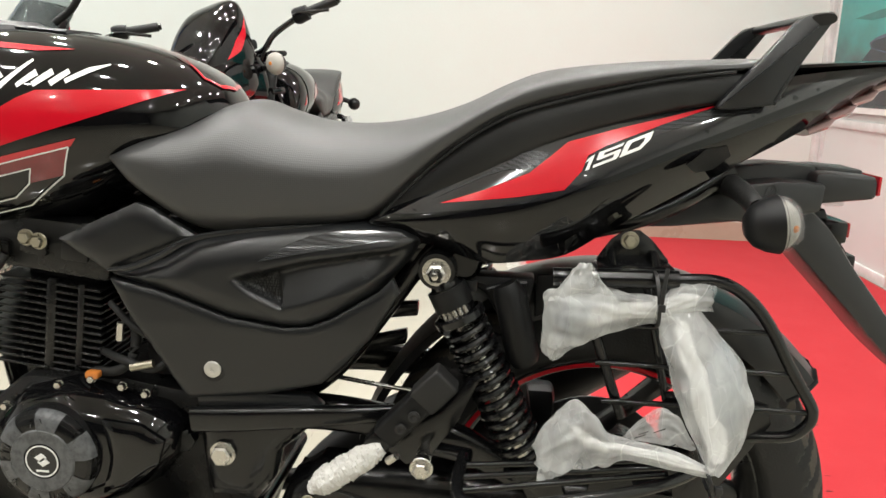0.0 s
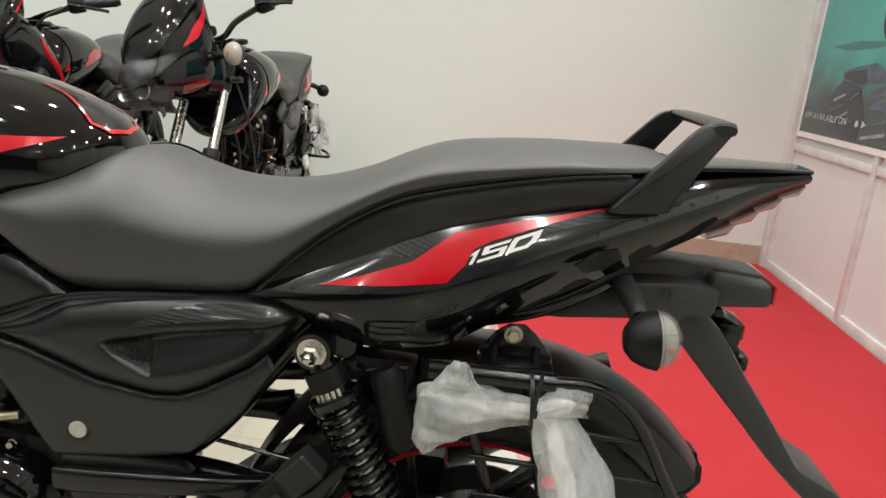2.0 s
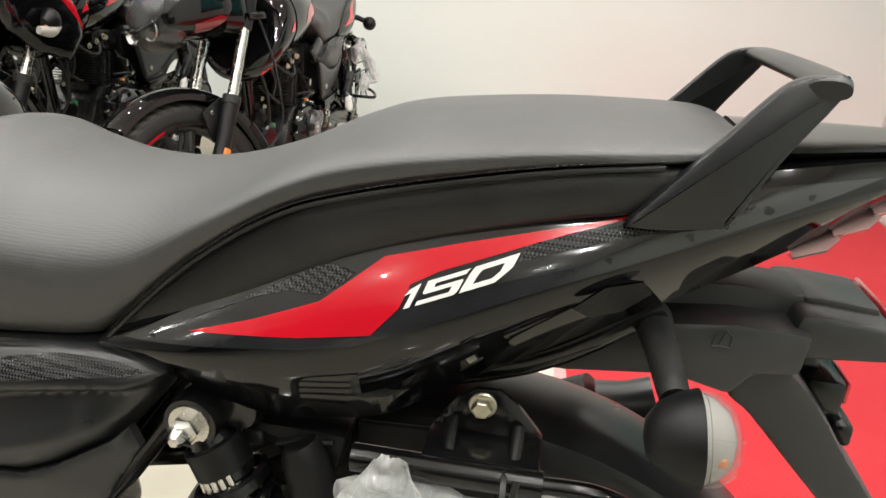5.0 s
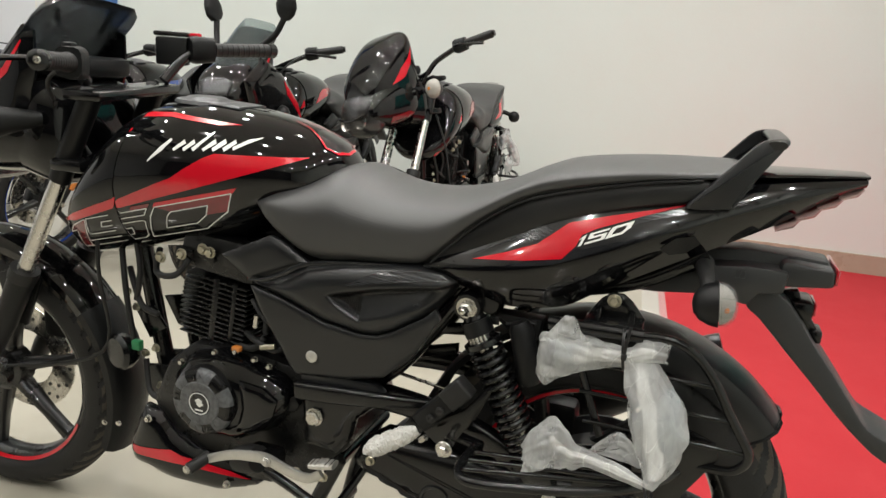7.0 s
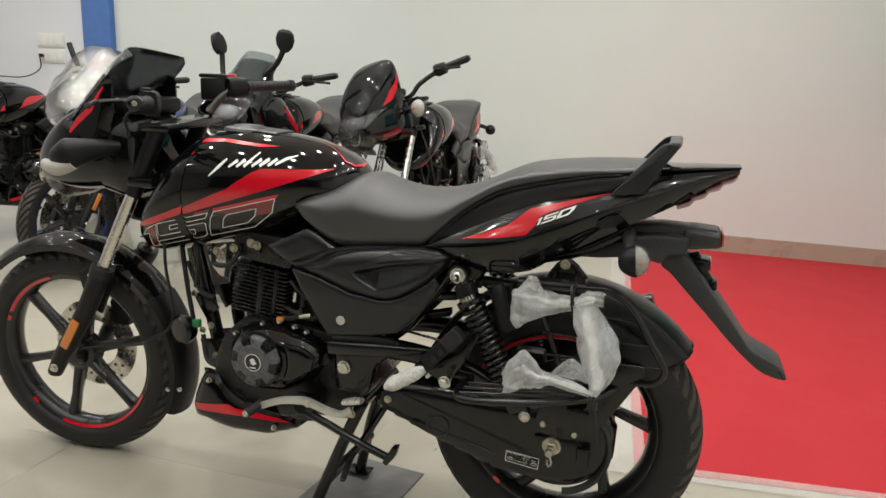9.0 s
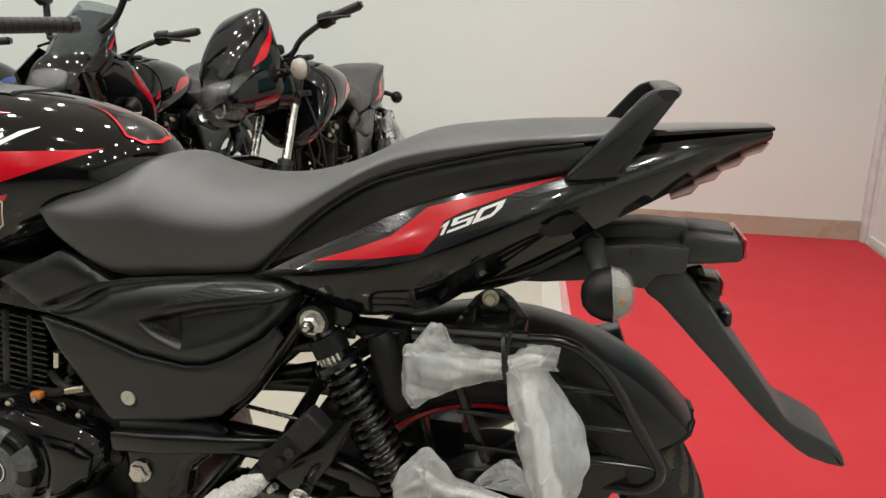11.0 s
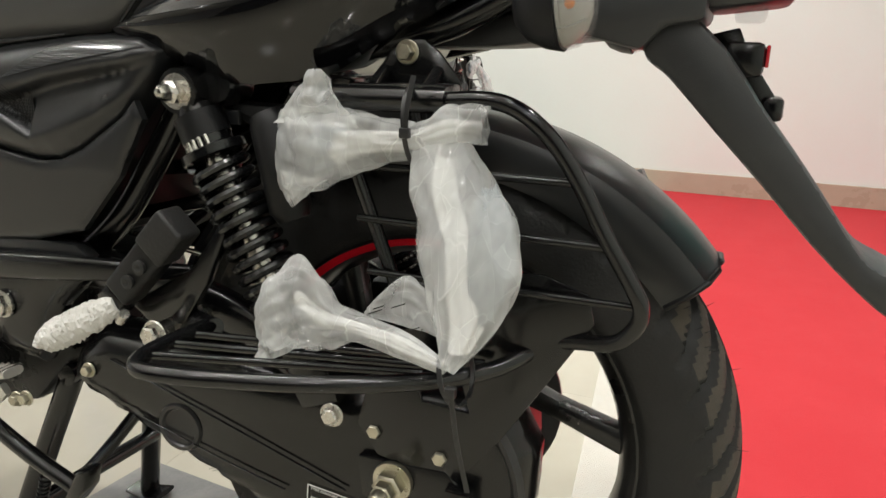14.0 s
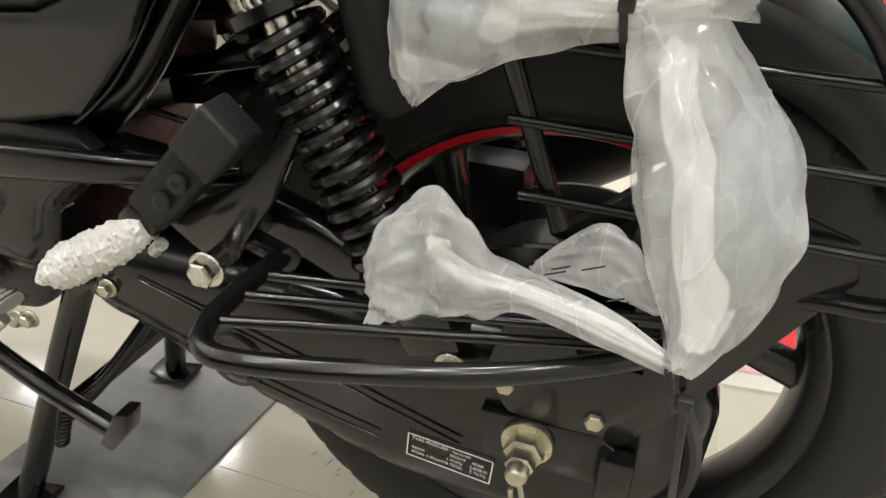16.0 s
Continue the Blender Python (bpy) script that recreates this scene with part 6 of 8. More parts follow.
def foot_controls(root):
    peg = part("pillion_foot_rest", xf(box(-0.050, 0.052, -0.014, 0.014, -0.0158, 0.0158, 0.005, 3), PEG), MATTE, root, "folded black rubber pillion foot rest")
    part("rubber_end", xf(box(0.014, 0.058, -0.0155, 0.0155, -0.0178, 0.0178, 0.004, 3), PEG), RUBBER, peg)
    for k in (-0.022, 0.0):
        part("stud", xf(lathe([(0.007, 0), (0.007, 0.003), (0.004, 0.004), (0, 0.002)], (k, -0.0148, -0.004), (0, -1, 0), 14), PEG), RUBBER, peg)
    part("peg_hinge", xf(box(-0.070, -0.046, -0.013, 0.013, -0.014, 0.014, 0.004), PEG), STEELBLK, peg)
    part("peg_bracket", slab([(-0.285, 0.47), (-0.262, 0.478), (-0.205, 0.512), (-0.165, 0.565), (-0.158, 0.560), (-0.185, 0.50), (-0.215, 0.455), (-0.245, 0.44)], -0.150, -0.162, 0.003), STEELBLK, peg)
    part("peg_screw", rod((-0.262, -0.195, 0.462), (-0.252, -0.199, 0.472), 0.005), STEEL, peg)
    # rider's peg in white foam net
    a, b = Vector((-0.270, -0.188, 0.476)), Vector((-0.350, -0.215, 0.430))
    pts = [a + (b - a) * (i / 60) for i in range(61)]
    bm = sweep(pts, [(0.009, 0.009), (0.013, 0.013), (0.0145, 0.0145), (0.015, 0.015), (0.0155, 0.0155), (0.014, 0.014), (0.006, 0.006)], up=(0, 0, 1), seg=40)
    axis = (b - a).normalized()
    for v in bm.verts:
        rel = v.co - a
        out = (rel - axis * rel.dot(axis)).normalized()
        v.co += out * (0.0022 * abs(noise.noise(v.co * 260)) * 2 + 0.0022 * noise.noise(v.co * 110) - 0.001)
    part("foam_sleeve", bm, FLEECE, peg, "white foam net sleeve over the foot peg", smooth=25)
    lev = part("gear_lever", sweep(curve([(-0.675, -0.185, 0.318), (-0.62, -0.19, 0.343), (-0.575, -0.19, 0.352), (-0.545, -0.188, 0.352), (-0.50, -0.186, 0.338), (-0.465, -0.185, 0.335), (-0.44, -0.187, 0.352)], 5), [(0.004, 0.008), (0.004, 0.009), (0.004, 0.010), (0.004, 0.011), (0.004, 0.010), (0.004, 0.009), (0.004, 0.007)], up=(0, 0, 1), seg=12, power=3.5), ALLOY, root, "silver heel and toe gear lever")
    part("toe_rubber", sweep([(-0.672, -0.178, 0.322), (-0.690, -0.215, 0.310)], [(0.011, 0.011), (0.011, 0.011)], seg=16), RUBBER, lev)
    part("toe_cap", bolt(-0.6925, -0.215, 0.309, 0.007, -1, 0.004), STEEL, lev)
    part("heel_pad", merge(sweep([(-0.452, -0.200, 0.374), (-0.43, -0.200, 0.379), (-0.408, -0.200, 0.383)], [(0.013, 0.005), (0.015, 0.006), (0.012, 0.005)], up=(0, 0, 1), seg=16, power=3)), ALLOY, lev, "knurled silver heel pad")
    for i in range(5):
        part("pad_ridge", rod((-0.448 + i * 0.009, -0.213, 0.3800 + i * 0.0018), (-0.448 + i * 0.009, -0.187, 0.3800 + i * 0.0018), 0.0013, 6), STEEL, lev)
    part("lever_pivot", bolt(-0.545, -0.192, 0.350, 0.008, -1, 0.005), ALLOY, lev)
    for x, z in ((-0.508, 0.318), (-0.47, 0.318), (-0.455, 0.322)):
        part("pivot_bolt", bolt(x, -0.15, z, 0.0085), ZINC, lev)
    # stands
    st = part("side_stand", merge(tube([(-0.585, -0.155, 0.312), (-0.52, -0.165, 0.298), (-0.43, -0.178, 0.272), (-0.352, -0.184, 0.250)], 0.0092, seg=14)), STEELBLK, root, "folded black side stand")
    part("stand_foot", merge(slab([(-0.362, 0.241), (-0.351, 0.234), (-0.332, 0.258), (-0.326, 0.283), (-0.340, 0.280), (-0.350, 0.262)], -0.196, -0.172, 0.003)), STEELBLK, st)
    part("stand_pivot", box(-0.61, -0.545, -0.165, -0.12, 0.288, 0.345, 0.01), STEELBLK, st)
    part("pivot_rubber", xf(lathe([(0, -0.03), (0.024, -0.028), (0.027, 0), (0.024, 0.028), (0, 0.03)], (-0.60, -0.16, 0.325), (1, -0.3, 0.4), 16), Matrix.Identity(4)), RUBBER, st)
    part("return_spring", spring((-0.458, -0.135, 0.215), (-0.485, -0.135, 0.14), 0.006, 0.0018, 12, 10), STEELBLK, st, "black return spring")
    cs = part("centre_stand", rod((-0.45, -0.10, 0.33), (-0.45, 0.10, 0.33), 0.014), STEELBLK, root, "black tubular centre stand")
    for s, foot in ((-1, (-0.575, -0.125, 0.018)), (1, (-0.553, 0.125, 0.018))):
        part("stand_leg", tube([(-0.45, s * 0.085, 0.335), (-0.50, s * 0.095, 0.22), foot], 0.0145, seg=14), STEELBLK, cs)
        part("leg_foot", sweep([(foot[0] - 0.03, foot[1], 0.016), (foot[0], foot[1], 0.010), (foot[0] + 0.03, foot[1], 0.016)], [(0.022, 0.004)], up=(0, 0, 1), seg=12, power=3), STEELBLK, cs)
    part("cross_tube", rod((-0.525, -0.105, 0.135), (-0.515, 0.105, 0.135), 0.011), STEELBLK, cs)
    part("stand_arm", tube([(-0.545, -0.105, 0.10), (-0.50, -0.02, 0.16), (-0.43, 0.09, 0.30)], 0.009), STEELBLK, cs)


def under_tail(root):
    """The dark inner guard and canister behind the shock."""
    part("canister", sweep([(-0.137, -0.128, 0.662), (-0.132, -0.128, 0.652), (-0.112, -0.128, 0.575), (-0.108, -0.128, 0.565)], [(0.014, 0.014), (0.019, 0.019), (0.020, 0.020), (0.015, 0.015)], seg=20), MATTE, root, "black shock reservoir")
    part("guard_face", slab([(-0.10, 0.665), (0.0, 0.672), (0.05, 0.662), (0.055, 0.60), (0.02, 0.625), (-0.05, 0.632), (-0.10, 0.61)], -0.085, -0.092, 0.003), MATTE, root)


fork_and_fender(bike)
front_end["m"] = turned(0)
cowl_front(bike)
clip_ons(bike)
engine_parts(bike)
chassis_parts(bike)
rear_fender(bike)
guard_parts(bike)
foot_controls(bike)
under_tail(bike)

def tyre_hairs(wheel_ob, c, r, half, n):
    bms = []
    for k in range(n):
        a = random.uniform(0, 2 * math.pi)
        y = random.choice((-1, 1)) * half * random.uniform(0.55, 0.9)
        rr = r - 0.012 * (abs(y) / half) ** 3
        p = c + Vector((math.cos(a) * rr, y, math.sin(a) * rr))
        d = Vector((math.cos(a), y * 6, math.sin(a))).normalized()
        bms.append(sweep([p - d * 0.002, p + d * random.uniform(0.004, 0.008)], [(0.0004, 0.0004), (0.0002, 0.0002)], seg=4))
    tagged(part("moulding_hair", merge(*bms), RUBBER, wheel_ob, "fine rubber moulding hairs"), kind="stuff")


wheels = [o for o in bike.children if o.name.startswith("wheel")]
tyre_hairs(wheels[0], FA, 0.296, 0.044, 120)
tyre_hairs(wheels[1], RA, 0.310, 0.057, 160)

# graphics on the tank and tail
part("tank_flash", decal([(-0.918, 0.751), (-0.80, 0.803), (-0.765, 0.818), (-0.735, 0.839), (-0.705, 0.858), (-0.685, 0.867), (-0.53, 0.871), (-0.622, 0.838), (-0.749, 0.795), (-0.918, 0.738)], tank, 0.0009), RED, tank, "red flash decal")
part("tank_flash", decal([(-1.050, 0.699), (-1.0, 0.724), (-0.945, 0.746), (-0.866, 0.778), (-0.866, 0.760), (-0.945, 0.730), (-1.0, 0.709)], shroud, 0.0024, 0.008), RED, tank, "red flash decal")
part("top_stripe", decal([(-0.90, 0.900), (-0.86, 0.920), (-0.80, 0.924), (-0.66, 0.914), (-0.70, 0.911), (-0.80, 0.917), (-0.86, 0.912)], tank, 0.0009), RED, tank, "thin red stripe")


def slant(pts, x, z, sx, sz, rise):
    """Letter space (u right, v up) to the tank's side, slanted and rising to the rear."""
    return [(x + u * sx + v * 0.35 * sz, z + v * sz + u * sx * rise) for u, v in pts]


def closed(line):
    return line + [line[0]]


ONE = [(0.0, 0.62), (0.10, 0.85), (0.30, 0.98), (0.34, 0.98), (0.30, 0.0), (0.14, 0.0), (0.16, 0.66)]
FIVE = [(0.0, 1.0), (1.05, 1.0), (1.0, 0.80), (0.26, 0.80), (0.25, 0.63), (0.95, 0.63), (1.0, 0.58), (0.98, 0.10), (0.90, 0.0), (-0.06, 0.0), (-0.05, 0.20), (0.74, 0.20), (0.75, 0.43), (0.05, 0.43), (0.0, 0.50)]
ZERO_OUT = [(0.05, 1.0), (1.15, 1.0), (1.12, 0.45), (0.80, 0.0), (-0.08, 0.0), (-0.02, 0.72)]
ZERO_IN = [(0.30, 0.76), (0.84, 0.76), (0.82, 0.46), (0.68, 0.24), (0.20, 0.24), (0.24, 0.62)]


def letter_line(pts, surf, w, mat, parent, label):
    c = closed(pts)
    bms = []
    for a, b in zip(c, c[1:]):
        if math.hypot(a[0] - b[0], a[1] - b[1]) > 0.0015:
            bms.append(decal(band([a, b], w * 0.75), surf, 0.0022, 0.02))
    part("numeral_outline", merge(*bms), mat, parent, label)


def numeral_face(outer, inner, surf, mat, parent, label, lift):
    if inner:
        n = len(outer)
        for i in range(n):
            j = (i + 1) % n
            part("numeral", decal([outer[i], outer[j], inner[j], inner[i]], surf, lift, 0.02), mat, parent, label)
    else:
        part("numeral", decal(outer, surf, lift, 0.012), mat, parent, label)


# large outlined 150 across shroud and tank
BX, BZ, BS, BH, BR = -1.046, 0.640, 0.1422, 0.062, 0.272
for pts, off, surf in ((ONE, 0.0, shroud), (FIVE, 0.36, shroud), (ZERO_OUT, 1.48, tank)):
    sh = [(u + off, v) for u, v in pts]
    ol = slant(sh, BX, BZ, BS, BH, BR)
    if surf is shroud and off > 0.1:
        surf = None
    if surf is None:
        for sf, lo, hi in ((shroud, -9, -0.917), (tank, -0.917, 9)):
            c = closed(ol)
            bms = []
            for a, b in zip(c, c[1:]):
                k = max(1, int(math.hypot(a[0] - b[0], a[1] - b[1]) / 0.008))
                for i in range(k):
                    p = (a[0] + (b[0] - a[0]) * i / k, a[1] + (b[1] - a[1]) * i / k)
                    q = (a[0] + (b[0] - a[0]) * (i + 1) / k, a[1] + (b[1] - a[1]) * (i + 1) / k)
                    if lo < (p[0] + q[0]) / 2 < hi:
                        bms.append(decal(band([p, q], 0.0016), sf, 0.0022, 0.02))
            if bms:
                part("numeral_outline", merge(*bms), WHITE, tank, "thin white numeral outline")
    else:
        letter_line(ol, surf, 0.0022, WHITE, tank, "thin white numeral outline")
iz = slant([(u + 1.48, v) for u, v in ZERO_IN], BX, BZ, BS, BH, BR)
letter_line(iz, tank, 0.0022, WHITE, tank, "thin white numeral outline")
numeral_face(slant([(u + 1.48, v) for u, v in ZERO_OUT[:3]] + [(2.30, 0.46), (2.32, 0.76), (1.78, 0.76)], BX, BZ, BS, BH, BR), None, tank, DARKRED, tank, "dark red numeral shade", 0.0014)
numeral_face(slant([(1.50, 1.0), (2.65, 1.0), (2.68, 1.14), (1.52, 1.14)], BX, BZ, BS, BH, BR), None, tank, RED, tank, "red numeral edge", 0.0014)
numeral_face(slant([(1.12, 1.02), (1.42, 1.02), (1.45, 1.14), (1.14, 1.14)], BX, BZ, BS, BH, BR), None, tank, DARKRED, tank, "dark red numeral edge", 0.0014)
numeral_face(slant([(u, v) for u, v in ONE], BX, BZ, BS, BH, BR), None, shroud, DARKRED, tank, "dark red numeral shade", 0.0014)

# white brush-like emblem on the tank: plain slanted strokes
for line, w, tp in ((((-0.836, 0.832), (-0.806, 0.862), (-0.786, 0.884)), 0.011, (0.3, 1, 0.6)), (((-0.776, 0.862), (-0.752, 0.882)), 0.011, (0.6, 1)), (((-0.752, 0.864), (-0.730, 0.884)), 0.011, (0.7, 1)),
                    (((-0.730, 0.866), (-0.694, 0.906)), 0.010, (1, 0.5)), (((-0.706, 0.868), (-0.682, 0.888)), 0.012, (0.6, 1)), (((-0.684, 0.870), (-0.660, 0.890)), 0.012, (0.8, 1)),
                    (((-0.660, 0.872), (-0.638, 0.891)), 0.011, (0.9, 0.9)), (((-0.640, 0.876), (-0.612, 0.893), (-0.588, 0.902)), 0.009, (0.9, 1, 0.2))):
    part("emblem_stroke", decal(band([(-0.712 + (x + 0.712) * 0.80, 0.877 + (z - 0.876) * 0.78) for x, z in line], w * 0.72, tp), tank, 0.0012, 0.01), WHITE, tank, "white painted emblem stroke")

# pad with a red outline on top of the tank's rear


def top_decal(outline, target, lift, step=0.008):
    """A thin film laid from above on the target: the outline in x and y."""
    bm = flat_grid(outline, step)
    bvh = BVHTree.FromPolygons([v.co[:] for v in target.data.vertices], [p.vertices[:] for p in target.data.polygons])
    for v in bm.verts:
        hit, no, _, _ = bvh.ray_cast(Vector((v.co.x, v.co.z, 2.0)), Vector((0, 0, -1)))
        if hit is None:
            hit, no, _, _ = bvh.find_nearest(Vector((v.co.x, v.co.z, 0.88)))
        v.co = hit + (no if no.z > 0 else -no) * lift
    return bm


PAD_LINE = [(-0.602, -0.010), (-0.572, -0.016), (-0.545, -0.032), (-0.522, -0.048), (-0.506, -0.034), (-0.501, 0.0)]
part("tank_pad", top_decal([(-0.560, -0.010), (-0.545, -0.032), (-0.522, -0.048), (-0.506, -0.034), (-0.501, 0.0), (-0.506, 0.034), (-0.522, 0.048), (-0.545, 0.032), (-0.560, 0.010)], tank, 0.0010), STICKER, tank, "dark grey pad on the tank top")
for sy in (-1, 1):
    for a, b in zip(PAD_LINE, PAD_LINE[1:]):
        part("pad_line", top_decal(band([(a[0], a[1] * -sy), (b[0], b[1] * -sy)], 0.0035), tank, 0.0020), RED, tank, "red outline of the tank pad")

tail_red = [(-0.214, 0.757), (-0.165, 0.774), (-0.117, 0.794), (-0.095, 0.812), (-0.075, 0.829), (-0.025, 0.844), (0.098, 0.876), (0.03, 0.852), (-0.035, 0.826), (-0.054, 0.815), (-0.060, 0.799), (-0.078, 0.778), (-0.13, 0.768)]
part("tail_flash", decal(tail_red, tail, 0.0009), RED, tail, "red flash decal")
part("tail_sticker", decal([(-0.268, 0.742), (-0.236, 0.760), (-0.190, 0.785), (-0.14, 0.810), (-0.084, 0.832), (-0.029, 0.851), (0.03, 0.868), (0.10, 0.884), (0.19, 0.900), (0.25, 0.908), (0.19, 0.884), (0.10, 0.848), (0.038, 0.824), (-0.025, 0.796), (-0.089, 0.7685), (-0.128, 0.760), (-0.182, 0.752), (-0.235, 0.745)], tail, 0.0004, 0.010), STICKER, tail, "dark grey sticker film")
part("carbon_band", decal([(-0.226, 0.759), (-0.177, 0.784), (-0.138, 0.806), (-0.120, 0.817), (-0.104, 0.818), (-0.094, 0.816), (-0.104, 0.806), (-0.118, 0.798), (-0.142, 0.796), (-0.165, 0.788)], tail, 0.0008), CARBON, tail, "carbon weave decal")
part("carbon_band", decal([(0.016, 0.838), (0.06, 0.853), (0.16, 0.881), (0.165, 0.886), (0.06, 0.862), (0.02, 0.849)], tail, 0.0007), CARBON, tail, "carbon weave decal")
TX, TZ, TS_, TH, TR = -0.0605, 0.7975, 0.0258, 0.0160, 0.42
for pts, inn, off in ((ONE, None, 0.0), (FIVE, None, 0.50), (ZERO_OUT, ZERO_IN, 1.62)):
    o = slant([(u + off, v) for u, v in pts], TX, TZ, TS_, TH, TR)
    i2 = slant([(u + off, v) for u, v in inn], TX, TZ, TS_, TH, TR) if inn else None
    numeral_face(o, i2, tail, WHITE, tail, "white numeral", 0.0016)
# the dark of a recess, laid on as a flat black patch
part("tail_hole", decal([(0.055, 0.808), (0.075, 0.826), (0.10, 0.830), (0.108, 0.818), (0.09, 0.802), (0.068, 0.798)], tail, 0.0009), RUBBER, tail, "flat black patch for a dark recess")

# ---- plastic-wrapped mirrors tied to the side guard ----


def crumple(bm, amount, size, seed):
    """Creases a film: facets of its own size, pulled in and out, with finer folds along them."""
    o = Vector((seed * 3.1, seed * 1.7, seed * 0.9))
    for v in bm.verts:
        p = v.co * size + o
        q = noise.noise_vector(p)
        fold = 1 - 2 * abs(noise.noise(p * 0.8 + Vector((4, 4, 4))))
        fine = 1 - 2 * abs(noise.noise(p * 2.1 + Vector((1, 8, 2))))
        v.co += q * amount * 0.8 + Vector((q.y, q.z, q.x)) * (fold * amount * 0.5) + Vector((q.z, q.x, q.y)) * (fine * amount * 0.35)
    return bm


def crease(p):
    """Straight-sided cells with sharp valleys between them, 0 in a valley."""
    d, _ = noise.voronoi(p)
    return min(1.0, (d[1] - d[0]) * 1.6)


def film_tube(rows, seed, fold=0.13, seg=64, n=9, caps=True):
    """A film sleeve along rows of (x, y, z, half depth, half width): long folds from the tied ends, with creased facets between."""
    rr = curve_rows(rows, n)
    pts = [Vector(r[:3]) for r in rr]
    flat = abs(pts[-1].x - pts[0].x) > abs(pts[-1].z - pts[0].z)
    o = Vector((seed * 3.7, seed * 1.3, seed * 2.1))
    rings = []
    for i, r in enumerate(rr):
        ring = []
        run = i / n * 0.55
        for k in range(seg):
            a = 2 * math.pi * k / seg
            c, w = math.cos(a), math.sin(a)
            long_fold = 1 - abs(noise.noise(Vector((c * 2.0 + run * 0.5, w * 2.0, run * 0.9)) + o)) * 2.2
            facet = crease(Vector((c * 1.25 + run * 0.25, w * 1.25, run * 0.9)) + o)
            fine = crease(Vector((c * 2.6, w * 2.6 + run * 0.4, run * 2.0)) + o * 1.7)
            q = 1.05 - fold * (0.65 * long_fold + 1.1 * (1 - facet) + 0.15 * (1 - fine))
            u, d = c * r[4] * q, w * r[3] * q
            lag = 0.0035 * noise.noise(Vector((c * 2, w * 2, run * 1.5)) + o * 2) if 0 < i < len(rr) - 1 else 0.007 * noise.noise(Vector((c * 0.9, w * 0.9, run)) + o)
            ring.append(pts[i] + (Vector((lag, -d, u)) if flat else Vector((u, -d, lag))))
        rings.append(ring)
    return loft(rings, caps=caps)


def film_fin(a, b, tip, seed, thick=0.0012):
    """A loose pointed fold of film standing off a bundle: from the root line a-b to its tip."""
    a, b, tip = Vector(a), Vector(b), Vector(tip)
    bm = bmesh.new()
    n = 26
    grid = []
    for i in range(n + 1):
        t = i / n
        row = []
        for k in range(n + 1):
            p = (a + (b - a) * (k / n)).lerp(tip + (b - a) * (0.15 * (k / n - 0.5)), t)
            q = noise.noise(p * 45 + Vector((seed, seed * 2, 0)))
            p.y += 0.010 * (1 - 2 * abs(q)) * (0.35 + t) - 0.004 + 0.004 * (crease(p * 55 + Vector((seed, 0, seed))) - 0.5)
            p += (tip - a).normalized() * (0.006 * t * noise.noise(Vector((k * 0.35, seed, t))))
            row.append(bm.verts.new(p))
        grid.append(row)
    for i in range(n):
        for k in range(n):
            bm.faces.new((grid[i][k], grid[i][k + 1], grid[i + 1][k + 1], grid[i + 1][k]))
    g = bmesh.ops.extrude_face_region(bm, geom=bm.faces[:])
    for e in g["geom"]:
        if isinstance(e, bmesh.types.BMVert):
            e.co.y += thick
    return bm


